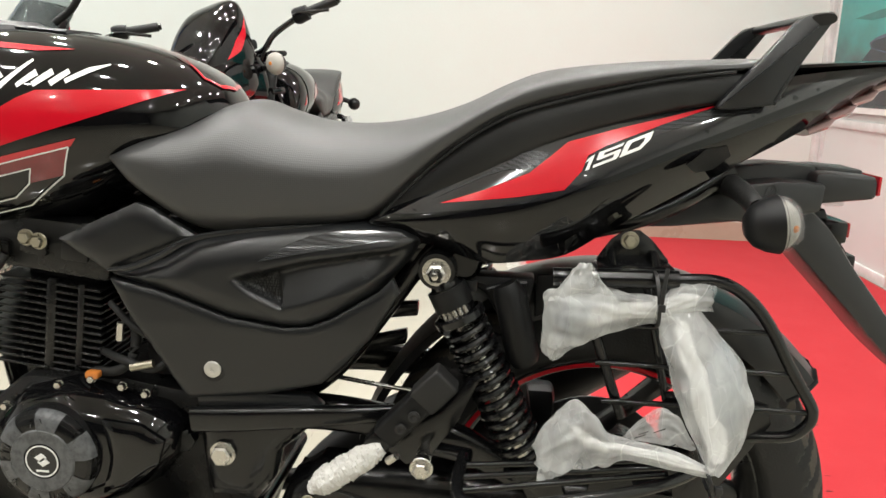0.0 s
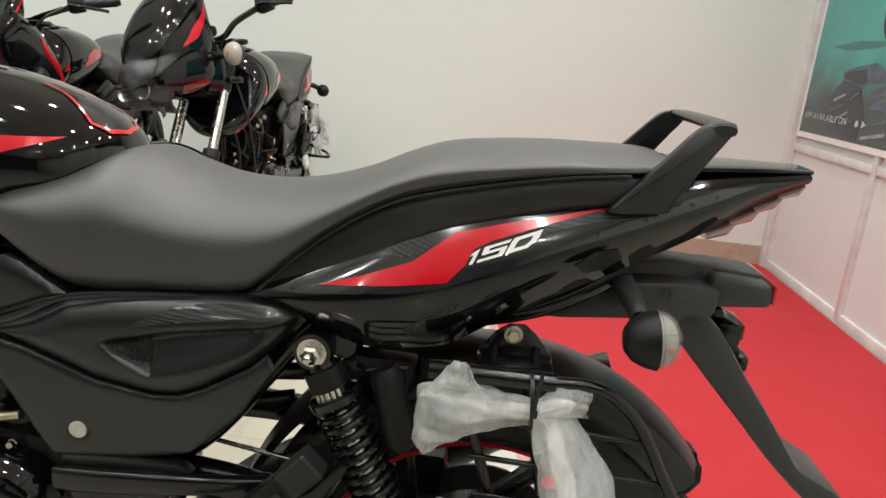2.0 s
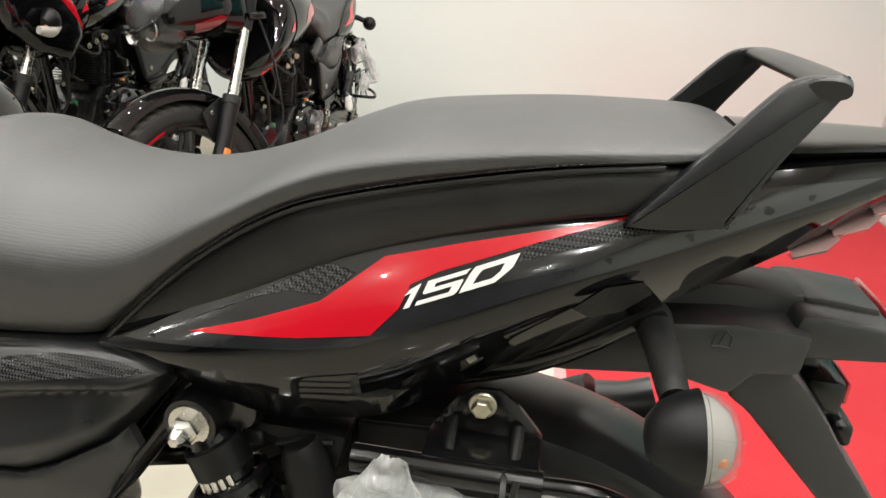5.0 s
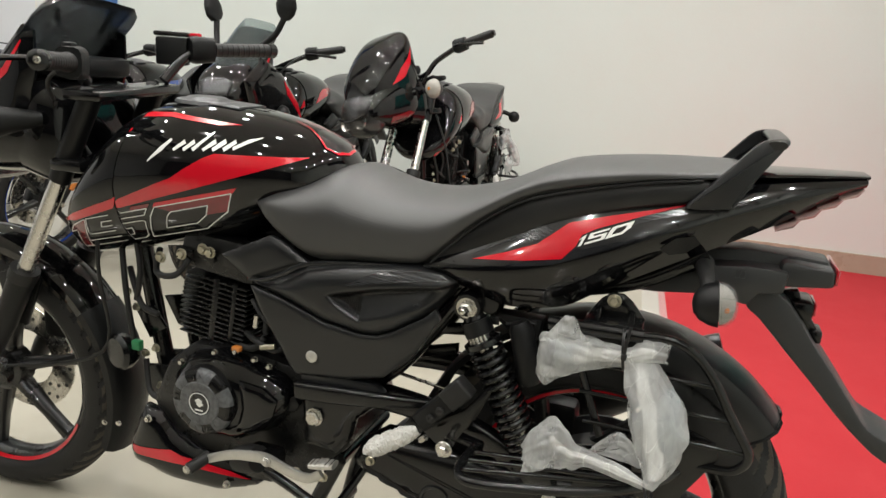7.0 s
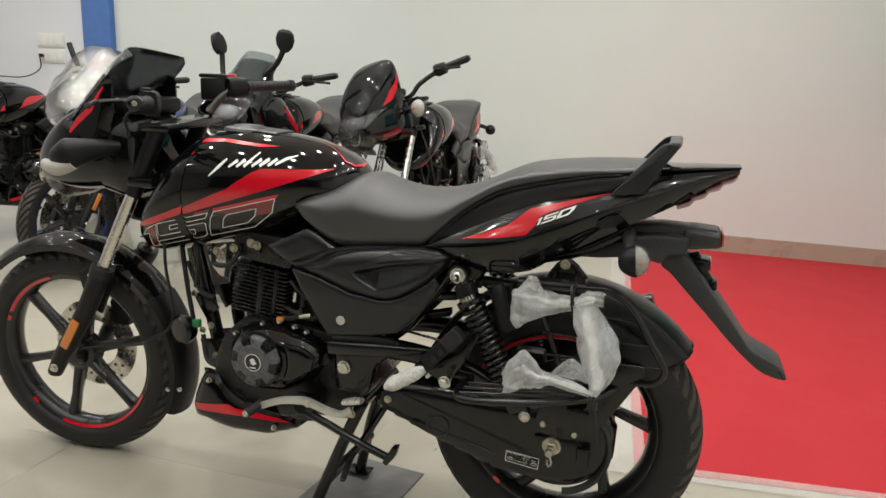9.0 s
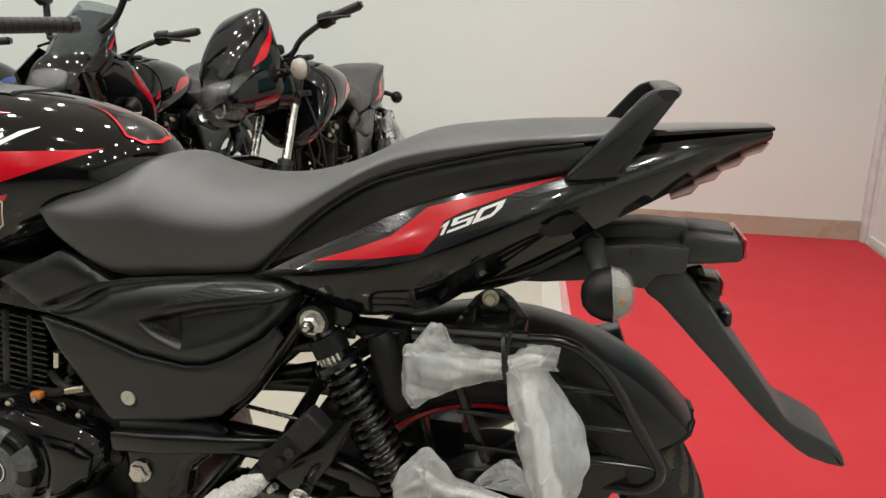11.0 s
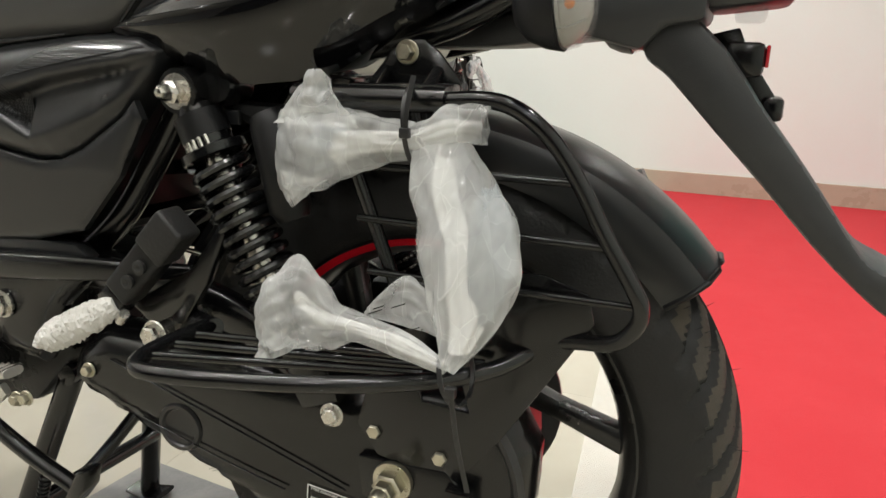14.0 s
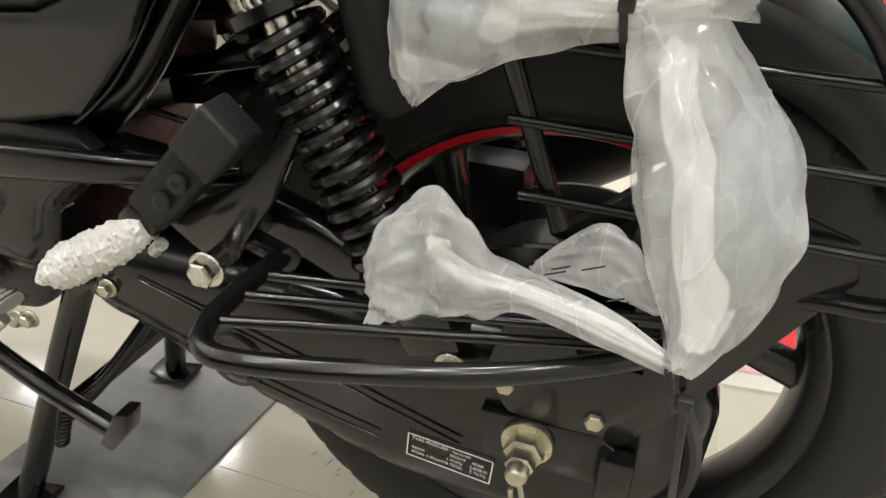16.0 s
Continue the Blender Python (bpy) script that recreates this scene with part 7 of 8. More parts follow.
def wrapped_mirrors():
    root = thing("wrapped_mirrors", "pair of mirrors wrapped in milky plastic film, tied to the guard", "parcel")
    y, u = -0.209, -0.168
    film = part("film_bag", film_tube([(-0.094, u, 0.632, 0.010, 0.036), (-0.088, u, 0.633, 0.017, 0.041), (-0.076, u, 0.635, 0.024, 0.041), (-0.055, u, 0.640, 0.028, 0.040), (-0.032, u, 0.646, 0.025, 0.033), (-0.013, u, 0.649, 0.021, 0.025), (0.006, u, 0.651, 0.017, 0.020), (0.028, u, 0.652, 0.014, 0.016)], 1, caps=False), FILM, root, "milky plastic film", smooth=75)
    part("film_flap", film_fin((-0.091, u - 0.012, 0.660), (-0.012, u - 0.012, 0.660), (-0.053, u - 0.014, 0.704), 2), FILM, film, smooth=75)
    part("film_flap", film_fin((-0.090, u - 0.01, 0.620), (-0.042, u - 0.01, 0.616), (-0.082, u - 0.012, 0.590), 3), FILM, film, smooth=75)
    part("frill", film_tube([(0.028, u, 0.653, 0.012, 0.015), (0.040, u, 0.657, 0.017, 0.016), (0.055, u, 0.664, 0.018, 0.021), (0.072, u, 0.667, 0.014, 0.019), (0.087, u, 0.667, 0.009, 0.017)], 4, 0.20, caps=False), FILM, film, smooth=75)
    part("film_bag", film_tube([(0.052, -0.170, 0.656, 0.006, 0.024), (0.056, -0.172, 0.645, 0.014, 0.029), (0.069, -0.180, 0.622, 0.024, 0.038), (0.082, -0.190, 0.598, 0.030, 0.043), (0.090, -0.200, 0.568, 0.032, 0.043), (0.094, -0.211, 0.540, 0.028, 0.035), (0.094, -0.224, 0.516, 0.020, 0.021), (0.092, -0.232, 0.503, 0.013, 0.012), (0.090, -0.236, 0.496, 0.006, 0.006)], 5, 0.10), FILM, root, "milky plastic film", smooth=75)
    part("film_bag", film_tube([(0.087, -0.236, 0.496, 0.006, 0.006), (0.058, -0.226, 0.500, 0.011, 0.0115), (0.032, -0.217, 0.503, 0.012, 0.012), (0.0, y, 0.503, 0.014, 0.014), (-0.02, y, 0.503, 0.018, 0.022), (-0.038, y, 0.511, 0.024, 0.035), (-0.055, y, 0.513, 0.027, 0.042), (-0.075, y, 0.507, 0.024, 0.040), (-0.088, y, 0.497, 0.016, 0.030), (-0.095, y, 0.492, 0.006, 0.014)], 6, 0.17), FILM, root, "milky plastic film", smooth=75)
    part("film_flap", film_fin((-0.090, y, 0.490), (-0.045, y, 0.482), (-0.090, y - 0.012, 0.463), 7), FILM, film, smooth=75)
    part("film_bag", film_tube([(0.002, y + 0.010, 0.512, 0.003, 0.005), (0.016, y + 0.010, 0.521, 0.007, 0.013), (0.038, y + 0.008, 0.528, 0.009, 0.024), (0.055, y + 0.004, 0.526, 0.008, 0.021), (0.072, y, 0.512, 0.003, 0.006)], 8, 0.2), FILM, root, "milky plastic film", smooth=75)
    for px, pz, ln in ((0.010, 0.517, 0.012), (0.014, 0.5215, 0.010), (0.030, 0.525, 0.012), (0.046, 0.509, 0.010), (0.056, 0.511, 0.008)):
        part("print_bar", slab([(px, pz), (px + ln, pz + ln * 0.45), (px + ln, pz + ln * 0.45 + 0.001), (px, pz + 0.001)], y - 0.0010, y - 0.0006), BADGE, root, "smudged dark print on the film", smooth=0)
    # foam-wrapped stalks and mirror shells inside
    part("foam_core", film_tube([(-0.052, u, 0.638, 0.004, 0.005), (-0.038, u, 0.641, 0.0105, 0.0135), (-0.013, u, 0.648, 0.0095, 0.0105), (0.028, u, 0.652, 0.0088, 0.010), (0.054, u, 0.661, 0.010, 0.011), (0.072, u, 0.665, 0.006, 0.006)], 9, 0.13), WRAPCORE, root, "white foam wrapped mirror stalk", smooth=60)
    part("foam_core", film_tube([(0.082, -0.234, 0.496, 0.0040, 0.0048), (0.047, -0.222, 0.501, 0.0062, 0.0066), (0.0, y, 0.503, 0.0066, 0.0070), (-0.030, y, 0.506, 0.0066, 0.0075), (-0.046, y, 0.515, 0.0070, 0.0100), (-0.058, y, 0.522, 0.0040, 0.0060)], 11, 0.22), WRAPCORE, root, "white foam wrapped mirror stalk", smooth=75)
    part("foam_core", film_tube([(0.056, -0.173, 0.642, 0.007, 0.010), (0.064, -0.182, 0.607, 0.008, 0.013), (0.082, -0.195, 0.570, 0.009, 0.017), (0.092, -0.211, 0.535, 0.011, 0.019), (0.093, -0.229, 0.507, 0.008, 0.010)], 12, 0.26), WRAPCORE, root, "white foam wrapped mirror head", smooth=75)
    part("mirror_shell", film_tube([(0.096, -0.180, 0.622, 0.004, 0.006), (0.102, -0.187, 0.600, 0.010, 0.016), (0.106, -0.197, 0.570, 0.012, 0.019), (0.105, -0.207, 0.540, 0.010, 0.014), (0.102, -0.214, 0.522, 0.004, 0.006)], 14, 0.02), MIRRORGREY, root, "grey mirror shell inside the film", smooth=75)
    part("mirror_shell", film_tube([(-0.074, u + 0.004, 0.634, 0.004, 0.008), (-0.062, u + 0.004, 0.636, 0.012, 0.020), (-0.046, u + 0.004, 0.640, 0.012, 0.018), (-0.032, u + 0.004, 0.644, 0.006, 0.010)], 15, 0.02), MIRRORGREY, root, "grey mirror shell inside the film", smooth=75)
    return root


def cable_tie(loop_c, axis, ra, rb, tail_pts):
    t = thing("cable_tie", "black nylon cable tie round the wrapped mirrors", "cable tie", "cable ties on the guard")
    ax = Vector(axis).normalized()
    u = Vector((0, 1, 0))
    v = ax.cross(u).normalized()
    pts = [Vector(loop_c) + u * (ra * math.cos(2 * math.pi * i / 28)) + v * (rb * math.sin(2 * math.pi * i / 28)) for i in range(29)]
    part("strap", sweep(pts, [(0.0022, 0.0009)], up=(0, 1, 0), seg=8, power=4), BLACKTIE, t)
    part("tail", sweep(curve(tail_pts, 6), [(0.0022, 0.0008)], up=(0, 1, 0), seg=8, power=4), BLACKTIE, t)
    part("head", box(tail_pts[0][0] - 0.004, tail_pts[0][0] + 0.004, tail_pts[0][1] - 0.004, tail_pts[0][1] + 0.003, tail_pts[0][2] - 0.004, tail_pts[0][2] + 0.004, 0.001), BLACKTIE, t)
    return t


mirrors = wrapped_mirrors()
cable_tie((0.028, -0.166, 0.663), (1, 0, 0.1), 0.022, 0.031, [(0.030, -0.189, 0.660), (0.031, -0.189, 0.678), (0.034, -0.184, 0.703)])
cable_tie((0.087, -0.212, 0.484), (0.9, 0, 0.3), 0.032, 0.026, [(0.094, -0.243, 0.481), (0.098, -0.238, 0.440), (0.103, -0.222, 0.388)])

# ---- poster on the partition ----
poster = thing("poster", "teal advertising poster with dark motorcycle shapes on the partition", "poster")
PXF = X1 - 0.0225


def sheet(name, pts, depth, mat, label=""):
    bm = bmesh.new()
    f = bm.faces.new([bm.verts.new((PXF - depth, y, z)) for y, z in pts])
    g = bmesh.ops.extrude_face_region(bm, geom=[f])
    for e in g["geom"]:
        if isinstance(e, bmesh.types.BMVert):
            e.co.x = PXF - depth + 0.0006
    return part(name, bm, mat, poster, label, smooth=0)


TEAL = material("teal_print", (0.05, 0.34, 0.31), 0.25, wear=1.0, wear_size=1.6, wear_color=(0.02, 0.18, 0.18), coat=0.3)
DARKPRINT = material("dark_print", (0.012, 0.016, 0.022), 0.25, wear=0.8, wear_size=8, wear_color=(0.05, 0.065, 0.09), coat=0.3)
MIDPRINT = material("blue_grey_print", (0.07, 0.10, 0.15), 0.25, wear=0.8, wear_size=10, wear_color=(0.02, 0.03, 0.05), coat=0.3)
PALEPRINT = material("pale_print", (0.50, 0.50, 0.50), 0.3, wear=0.2)
DUSKPRINT = material("dusky_teal_print", (0.02, 0.15, 0.14), 0.25, wear=0.8, wear_size=9, wear_color=(0.03, 0.24, 0.22), coat=0.3)
RIMPRINT = material("silver_print", (0.30, 0.32, 0.34), 0.25, wear=0.7, wear_size=12, wear_color=(0.10, 0.11, 0.12), coat=0.3)
def fading_print():
    """Teal that sinks into a dark smoky corner low on the sheet, as it is printed."""
    n, l = TEAL.node_tree.nodes, TEAL.node_tree.links
    tc, sep = n.new("ShaderNodeTexCoord"), n.new("ShaderNodeSeparateXYZ")
    l.new(tc.outputs["Generated"], sep.inputs[0])
    ns = n.new("ShaderNodeTexNoise")
    ns.inputs["Scale"].default_value, ns.inputs["Detail"].default_value = 5, 5
    l.new(tc.outputs["Generated"], ns.inputs["Vector"])
    add = n.new("ShaderNodeMath")
    add.operation = "MULTIPLY_ADD"
    add.inputs[1].default_value = 0.35
    l.new(ns.outputs["Fac"], add.inputs[0])
    l.new(sep.outputs["Z"], add.inputs[2])
    rg = n.new("ShaderNodeMapRange")
    rg.interpolation_type = "SMOOTHSTEP"
    rg.inputs["From Min"].default_value, rg.inputs["From Max"].default_value = 0.28, 0.62
    l.new(add.outputs[0], rg.inputs["Value"])
    mix = n.new("ShaderNodeMix")
    mix.data_type = "RGBA"
    mix.inputs["A"].default_value = (0.045, 0.060, 0.062, 1)
    b = n["Principled BSDF"]
    old = b.inputs["Base Color"].links[0].from_socket
    l.new(old, mix.inputs["B"])
    l.new(rg.outputs[0], mix.inputs["Factor"])
    l.new(mix.outputs["Result"], b.inputs["Base Color"])


fading_print()
PY0, PY1, PZ0, PZ1 = 3.46, 1.75, 0.785, 1.95
sheet("paper", [(PY0, PZ0), (PY1, PZ0), (PY1, PZ1), (PY0, PZ1)], 0.0006, WHITE, "white poster border")
sheet("print", [(PY0 - 0.03, PZ0 + 0.03), (PY1 + 0.03, PZ0 + 0.03), (PY1 + 0.03, PZ1 - 0.03), (PY0 - 0.03, PZ1 - 0.03)], 0.0016, TEAL, "teal printed ground")


def ring(name, cy, cz, r0, r1, depth, mat, sq=1.0, a0=0, a1=360, label=""):
    n = 28
    out = [(cy + r1 * sq * math.cos(radians(a0 + (a1 - a0) * i / n)), cz + r1 * math.sin(radians(a0 + (a1 - a0) * i / n))) for i in range(n + 1)]
    inn = [(cy + r0 * sq * math.cos(radians(a0 + (a1 - a0) * i / n)), cz + r0 * math.sin(radians(a0 + (a1 - a0) * i / n))) for i in range(n + 1)]
    for i in range(n):
        sheet(name, [out[i], out[i + 1], inn[i + 1], inn[i]], depth, mat, label)


sheet("print_shape", [(3.019, 1.102), (2.82, 1.069), (2.721, 0.939), (2.76, 0.83), (3.093, 0.836), (3.172, 0.976), (3.097, 1.049)], 0.0028, DARKPRINT, "dark printed fork and engine")
sheet("print_shape", [(3.044, 1.131), (2.984, 1.153), (2.90, 1.166), (2.73, 1.184), (2.66, 1.165), (2.565, 1.105), (2.778, 1.087), (2.82, 1.069), (3.019, 1.102)], 0.0034, MIDPRINT, "printed headlamp cowl")
sheet("print_shape", [(3.03, 1.126), (2.98, 1.142), (2.80, 1.155), (2.78, 1.10), (2.83, 1.078), (3.01, 1.106)], 0.0038, DARKPRINT, "dark printed cowl face")
sheet("print_shape", [(2.729, 1.054), (2.58, 1.085), (2.426, 1.098), (1.9, 1.13), (1.9, 1.05), (2.413, 1.063), (2.684, 1.032)], 0.0034, MIDPRINT, "printed handlebar")
sheet("print_shape", [(2.713, 0.983), (2.66, 1.012), (2.613, 1.027), (2.54, 1.030), (2.478, 1.018), (2.42, 0.994), (2.374, 0.959), (2.341, 0.83), (2.42, 0.83), (2.45, 0.91), (2.527, 0.966), (2.6, 0.98), (2.662, 0.973)], 0.0034, MIDPRINT, "printed curved tube")
sheet("print_shape", [(2.33, 0.94), (2.2, 1.02), (1.9, 1.04), (1.9, 0.83), (2.30, 0.83)], 0.0034, DARKPRINT, "dark printed fairing")
for k, (yy, zz, l, w) in enumerate(((2.711, 0.851, 0.215, 0.016), (2.70, 0.905, 0.18, 0.012), (3.12, 0.955, 0.16, 0.02), (3.08, 1.005, 0.12, 0.014), (2.95, 0.89, 0.12, 0.016), (2.90, 1.02, 0.08, 0.012), (3.00, 0.92, 0.10, 0.010))):
    sheet("print_shape", [(yy, zz), (yy - l, zz + 0.035), (yy - l, zz + 0.035 - w), (yy, zz - w)], 0.0040, RIMPRINT if k % 3 == 0 else MIDPRINT, "printed engine part")
sheet("print_shape", [(3.25, 1.262), (2.95, 1.285), (2.55, 1.275), (2.75, 1.250), (3.05, 1.240)], 0.0026, DUSKPRINT, "printed ground shadow")
ring("print_shape", 2.675, 1.435, 0.120, 0.155, 0.0030, DARKPRINT, 0.60, label="printed tyre")
ring("print_shape", 2.675, 1.435, 0.100, 0.118, 0.0030, RIMPRINT, 0.60, label="printed rim")
for k in range(6):
    q = radians(60 * k + 15)
    u, w = math.cos(q) * 0.6, math.sin(q)
    sheet("print_shape", [(2.675 + u * 0.02 - w * 0.006, 1.435 + w * 0.02 + u * 0.01), (2.675 + u * 0.102 - w * 0.006, 1.435 + w * 0.102 + u * 0.01), (2.675 + u * 0.102 + w * 0.006, 1.435 + w * 0.102 - u * 0.01), (2.675 + u * 0.02 + w * 0.006, 1.435 + w * 0.02 - u * 0.01)], 0.0034, RIMPRINT, "printed spoke")
part("print_words", text_mesh("APP AVAILABLE ON", 0.046, Matrix.Translation((PXF - 0.0046, 3.395, 0.905)) @ Matrix.Rotation(radians(-90), 4, "Z") @ Matrix.Rotation(radians(90), 4, "X") @ Matrix.Diagonal((1.28, 1, 1, 1))), PALEPRINT, poster, "pale printed words", smooth=0)
sheet("print_mark", [(2.79, 0.890), (2.762, 0.890), (2.758, 0.908), (2.775, 0.922), (2.794, 0.908)], 0.0046, PALEPRINT, "plain pale mark")
sheet("print_mark", [(2.725, 0.888), (2.685, 0.905), (2.725, 0.922)], 0.0046, PALEPRINT, "plain pale mark")

# ---- switch board and its cable on the far wall ----
board = thing("switch_board", "white plastic electrical switch board on the wall", "switch board")
part("plate", box(-5.02, -4.74, Y1 - 0.012, Y1, 1.06, 1.17, 0.004), SOCKET, board)
part("plate", box(-5.02, -4.74, Y1 - 0.012, Y1, 1.185, 1.295, 0.004), SOCKET, board)
for k in range(3):
    part("socket_face", box(-5.00 + 0.088 * k, -4.93 + 0.088 * k, Y1 - 0.017, Y1 - 0.011, 1.075, 1.155, 0.003), WHITE, board)
    part("socket_face", box(-5.00 + 0.088 * k, -4.93 + 0.088 * k, Y1 - 0.017, Y1 - 0.011, 1.20, 1.28, 0.003), WHITE, board)
part("plug", box(-4.98, -4.95, Y1 - 0.05, Y1 - 0.016, 1.10, 1.13, 0.006), BLACKTIE, board)
part("cable", tube([(-4.965, Y1 - 0.05, 1.10), (-4.97, Y1 - 0.06, 1.00), (-5.2, Y1 - 0.05, 0.93), (-5.7, Y1 - 0.04, 0.95)], 0.005), BLACKTIE, board)

# ---- the row of parked motorcycles behind ----


def upright_bars(root, mirrors_on=False, low=0.0):
    """A tubular bar, low by that much; mirrors_on: both on their stalks, one of them folded in."""
    z = lambda q: q - low
    bar = part("handlebar", steer(tube([(-0.90, -0.35, z(1.108)), (-0.945, -0.24, z(1.090)), (-0.985, -0.12, z(1.045)), (-0.99, -0.05, z(0.985) + low * 0.5), (-0.99, 0.05, z(0.985) + low * 0.5), (-0.985, 0.12, z(1.045)), (-0.945, 0.24, z(1.090)), (-0.90, 0.35, z(1.108))], 0.011, seg=12)), STEELBLK, root, "black tubular handlebar")
    for s in (-1, 1):
        a, b = Vector((-0.939, s * 0.250, z(1.092))), Vector((-0.898, s * 0.354, z(1.1095)))
        part("grip", steer(rod(a, b, 0.0165, 16)), RUBBER, bar, "ribbed rubber grip")
        part("bar_end", steer(rod(b, b + (b - a) * 0.10, 0.012, 14)), STEELBLK, bar)
        part("switchgear", steer(sweep([a + (a - b) * 0.48, a + (a - b) * 0.36, a], [(0.02, 0.024), (0.025, 0.030), (0.022, 0.026)], up=(0, 0, 1), seg=12, power=3)), MATTE, bar)
        part("lever", steer(sweep(curve([(-0.985, s * 0.22, z(1.086)), (-1.0, s * 0.27, z(1.083)), (-0.965, s * 0.36, z(1.072))], 5), [(0.008, 0.006)], up=(0, 0, 1), seg=8)), STEELBLK, bar)
        part("cable", steer(tube([(-0.975, s * 0.19, z(1.075)), (-1.04, s * 0.15, z(1.03)), (-1.05, s * 0.07, z(0.93)), (-1.0, s * 0.05, 0.82)], 0.0045)), RUBBER, bar)
        if mirrors_on:
            inward = 0.075 if s > 0 else 0.0
            turn = 0.034 if s > 0 else 0.0
            mir = part("mirror", steer(sweep(curve([(-1.135, s * (0.215 - inward), 1.150), (-1.138, s * (0.221 - inward), 1.175), (-1.14, s * (0.227 - inward), 1.205), (-1.142, s * (0.233 - inward), 1.235), (-1.142, s * (0.236 - inward), 1.250)], 5), [(0.011 + turn * 0.4, 0.018), (0.017 + turn, 0.042 - turn * 0.8), (0.018 + turn, 0.050 - turn), (0.014 + turn * 0.8, 0.042 - turn * 0.8), (0.004, 0.018)], up=(0, 1, 0.2), seg=24, power=2.6)), MATTE, root, "black rear view mirror")
            part("mirror_stalk", steer(tube([(-1.17, s * 0.115, 1.04), (-1.15, s * (0.175 - inward * 0.6), 1.09), (-1.137, s * (0.212 - inward), 1.155)], 0.013)), MATTE, mir)


def parked_bike(label, accent, fairing, guard, wrapped, steer_by):
    front_end["m"] = turned(steer_by)
    root = thing("motorcycle", label, "motorcycle", "motorcycles parked along the wall")
    bt, bs = bike_core(root)
    seat_parts(root)
    btail = tail_parts(root, False)
    for s in (-1, 1):
        side_panel(root, s)
        shock(root, s)
    fork_and_fender(root)
    cowl_front(root, accent, None if fairing else PAINT)
    upright_bars(root, fairing and not wrapped, 0.07 if fairing else 0.03)
    engine_parts(root)
    chassis_parts(root)
    rear_fender(root)
    if guard:
        guard_parts(root)
    foot_controls(root)
    part("tank_flash", decal([(-0.80, 0.797), (-0.748, 0.848), (-0.70, 0.864), (-0.535, 0.869), (-0.66, 0.828)], bt, 0.0012), accent, bt, "colour flash decal")
    part("tank_flash", decal([(-0.94, 0.78), (-0.905, 0.82), (-0.90, 0.79)], bs, 0.0016), accent, bt, "colour flash decal")
    part("tail_flash", decal(tail_red, btail, 0.0012), accent, btail, "colour flash decal")
    part("tank_line", decal([(-1.05, 0.66), (-0.95, 0.705), (-0.94, 0.695), (-1.04, 0.645)], bs, 0.0016), accent, bt, "colour flash decal")
    if fairing:
        for s in (-1, 1):
            part("fairing_side", steer(shell([(-1.33, 0.90), (-1.20, 0.99), (-1.08, 0.93), (-0.98, 0.83), (-0.94, 0.70), (-1.02, 0.62), (-1.16, 0.66), (-1.28, 0.74)], 0.150, 0.03, 0.06, 0.008, 0.02, s)), PAINT, root, "gloss black half fairing")
            part("fairing_flash", steer(shell([(-1.10, 0.90), (-1.0, 0.80), (-0.97, 0.72), (-1.0, 0.76), (-1.08, 0.84)], 0.181, 0.002, 0.01, 0.002, 0.02, s)), accent, root, "colour flash on the fairing")
        part("tall_screen", steer(screen_mesh(-1.29, 0.945, -1.10, 1.160, 0.14, 0.105, 0.08)), TINT, root, "tinted tall windscreen")
    if wrapped:
        for s in (-1, 1):
            part("mirror_stub", steer(tube([(-1.17, s * 0.115, 1.06), (-1.16, s * 0.16, 1.12), (-1.15, s * 0.19, 1.16)], 0.014)), MATTE, root, "bare mirror stub")
        part("film_cover", crumple(steer(body([(-1.41, 0.86, -1.40, 0.78, 0.08), (-1.36, 0.95, -1.35, 0.74, 0.14), (-1.26, 1.07, -1.28, 0.75, 0.155), (-1.17, 1.16, -1.20, 0.82, 0.145), (-1.12, 1.17, -1.13, 0.95, 0.12)], seg=48, power=2.4, steps=6)), 0.016, 22, 5), CLEARFILM, root, "crumpled clear film over the cowl")
    return root


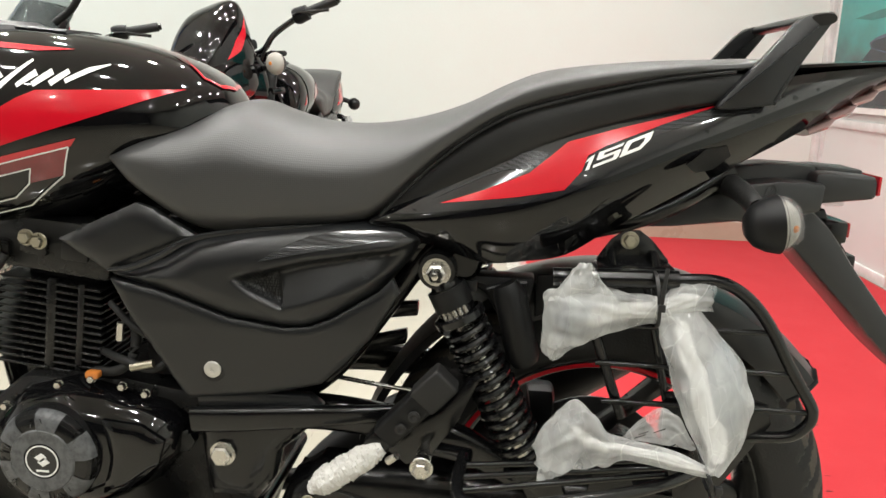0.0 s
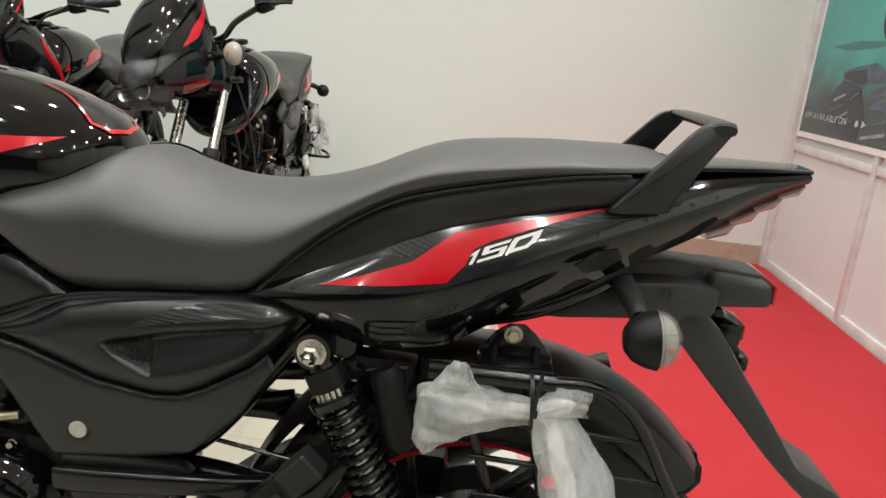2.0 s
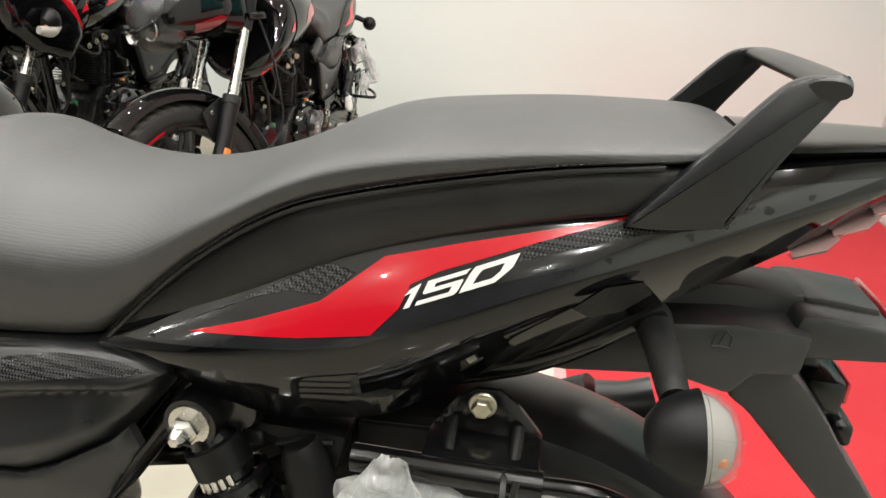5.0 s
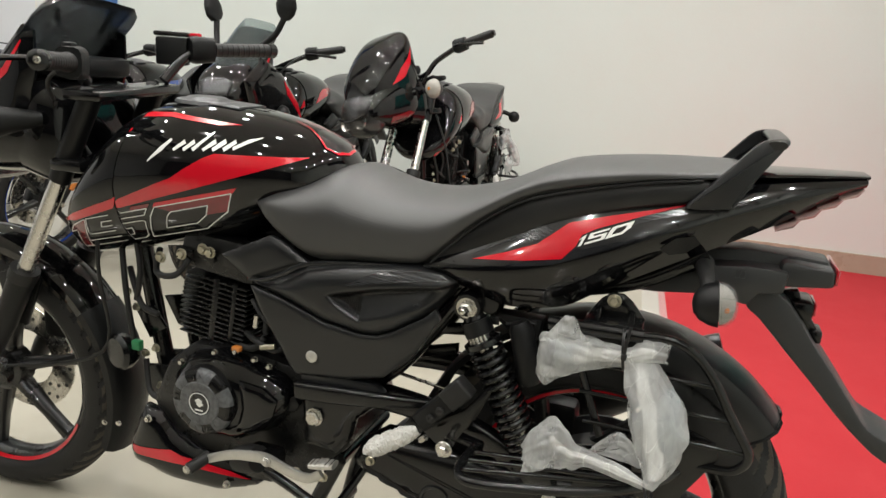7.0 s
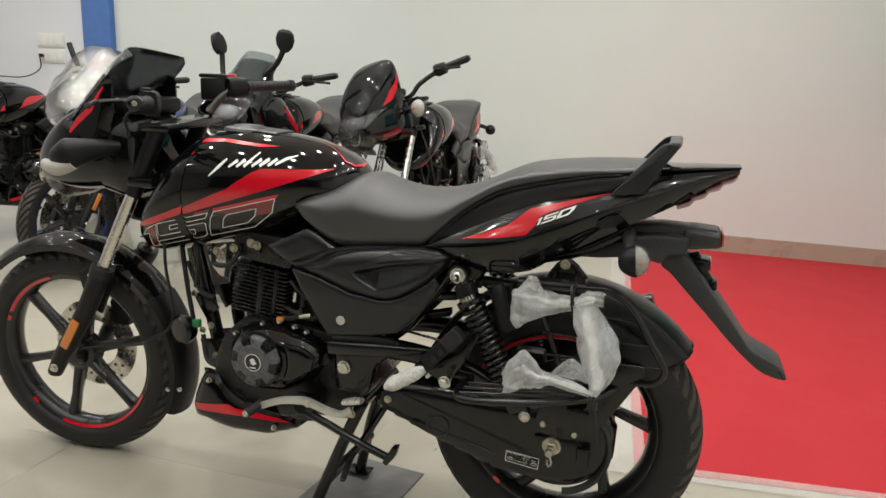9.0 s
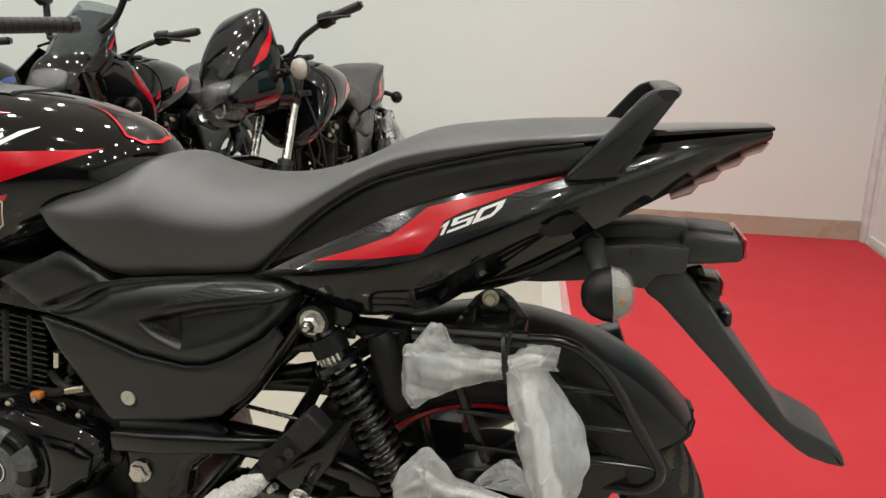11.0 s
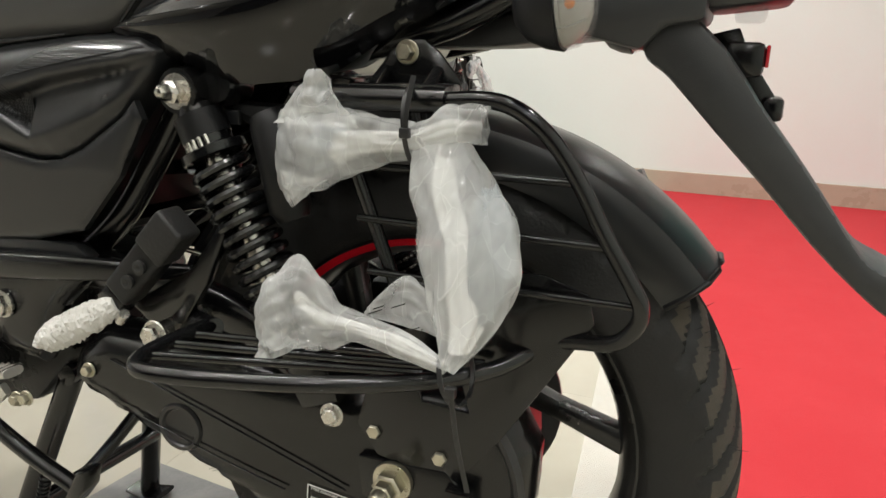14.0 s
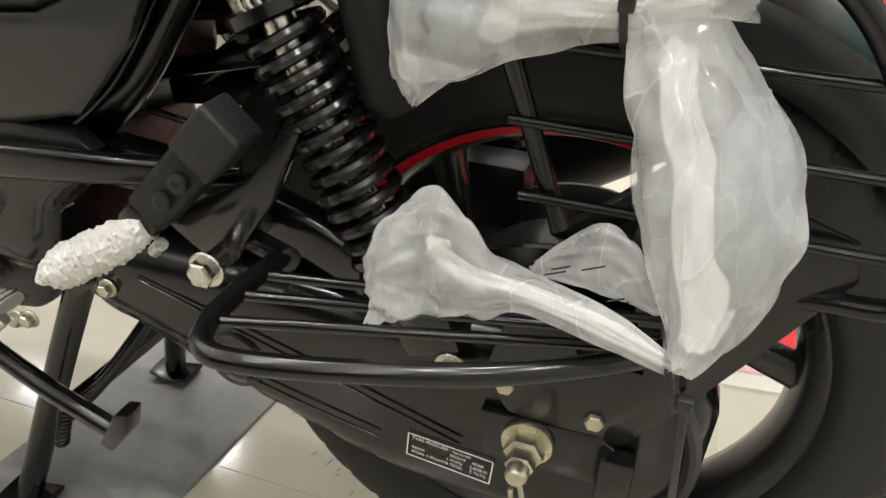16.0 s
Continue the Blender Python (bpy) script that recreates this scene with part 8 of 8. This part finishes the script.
def clear_film():
    m = material("clear_packing_film", (0.9, 0.9, 0.9), 0.06, grain=1.0, grain_size=70)
    n, l = m.node_tree.nodes, m.node_tree.links
    tr, mx = n.new("ShaderNodeBsdfTransparent"), n.new("ShaderNodeMixShader")
    gl = n.new("ShaderNodeBsdfGlossy")
    gl.inputs["Roughness"].default_value = 0.08
    mx.inputs[0].default_value = 0.42
    l.new(tr.outputs[0], mx.inputs[1])
    l.new(gl.outputs[0], mx.inputs[2])
    bump = [q for q in n if q.bl_idname == "ShaderNodeBump"][0]
    l.new(bump.outputs[0], gl.inputs["Normal"])
    l.new(mx.outputs[0], n["Material Output"].inputs["Surface"])
    return m


CLEARFILM = clear_film()
row = [(-1.11, 2.80, 93.0), (-1.86, 2.80, 92), (-2.83, 2.76, 92), (-3.76, 2.74, 92)]
b1 = parked_bike("parked black motorcycle with red flashes and clear headlamp", RED, False, True, False, -30)
b2 = parked_bike("black half-faired motorcycle with red flashes and round-backed mirrors", RED, True, False, False, -6)
front_end["ring"] = ((20, 100), (110, 230), (245, 350))
b3 = parked_bike("black and blue motorcycle with clear film over its cowl", BLUE, True, False, True, -6)
for ob in b3.children_recursive:
    if ob.name.startswith("rim_stripe"):
        ob.data.materials[0] = BLUE
        ob["label"] = "blue rim stripe"
for ob, (px, py, a), lean in zip((b1, b2, b3), row, (0, 0, 7)):
    ob.matrix_basis = pose(px, py, 0.0, 0, 0, a) @ Matrix.Rotation(radians(lean), 4, "X")
b4 = copy_thing(b1, pose(*row[3][:2], 0.0, 0, 0, row[3][2]))
tagged(b4, "black motorcycle with red tank flash ending the row")
m2 = copy_thing(mirrors, pose(row[0][0], row[0][1], 0.0, 0, 0, row[0][2]))
tagged(m2, "mirrors wrapped in milky film on the parked motorcycle", group="wrapped mirrors")

# ---- floor ----
floor = single("floor", box(X0, X1 + 0.1, Y0, Y1, -0.06, -0.0008), GROUT, "polished cream tile floor with fine joints", "floor", kind="structure", smooth=0)
TS = 0.8
tile_me = finish(box(0.0004, TS - 0.0004, 0.0004, TS - 0.0004, -0.02, 0.0, 0.0004, 1), TILE, "tile", 0)
nx, ny = int((X1 - X0) / TS) + 1, int((Y1 - Y0) / TS) + 1
for i in range(nx):
    for j in range(ny):
        t = new("tile", tile_me)
        t.parent = floor
        t.location = (X0 + 0.12 + i * TS - 0.12, Y0 + j * TS - 0.0, 0)
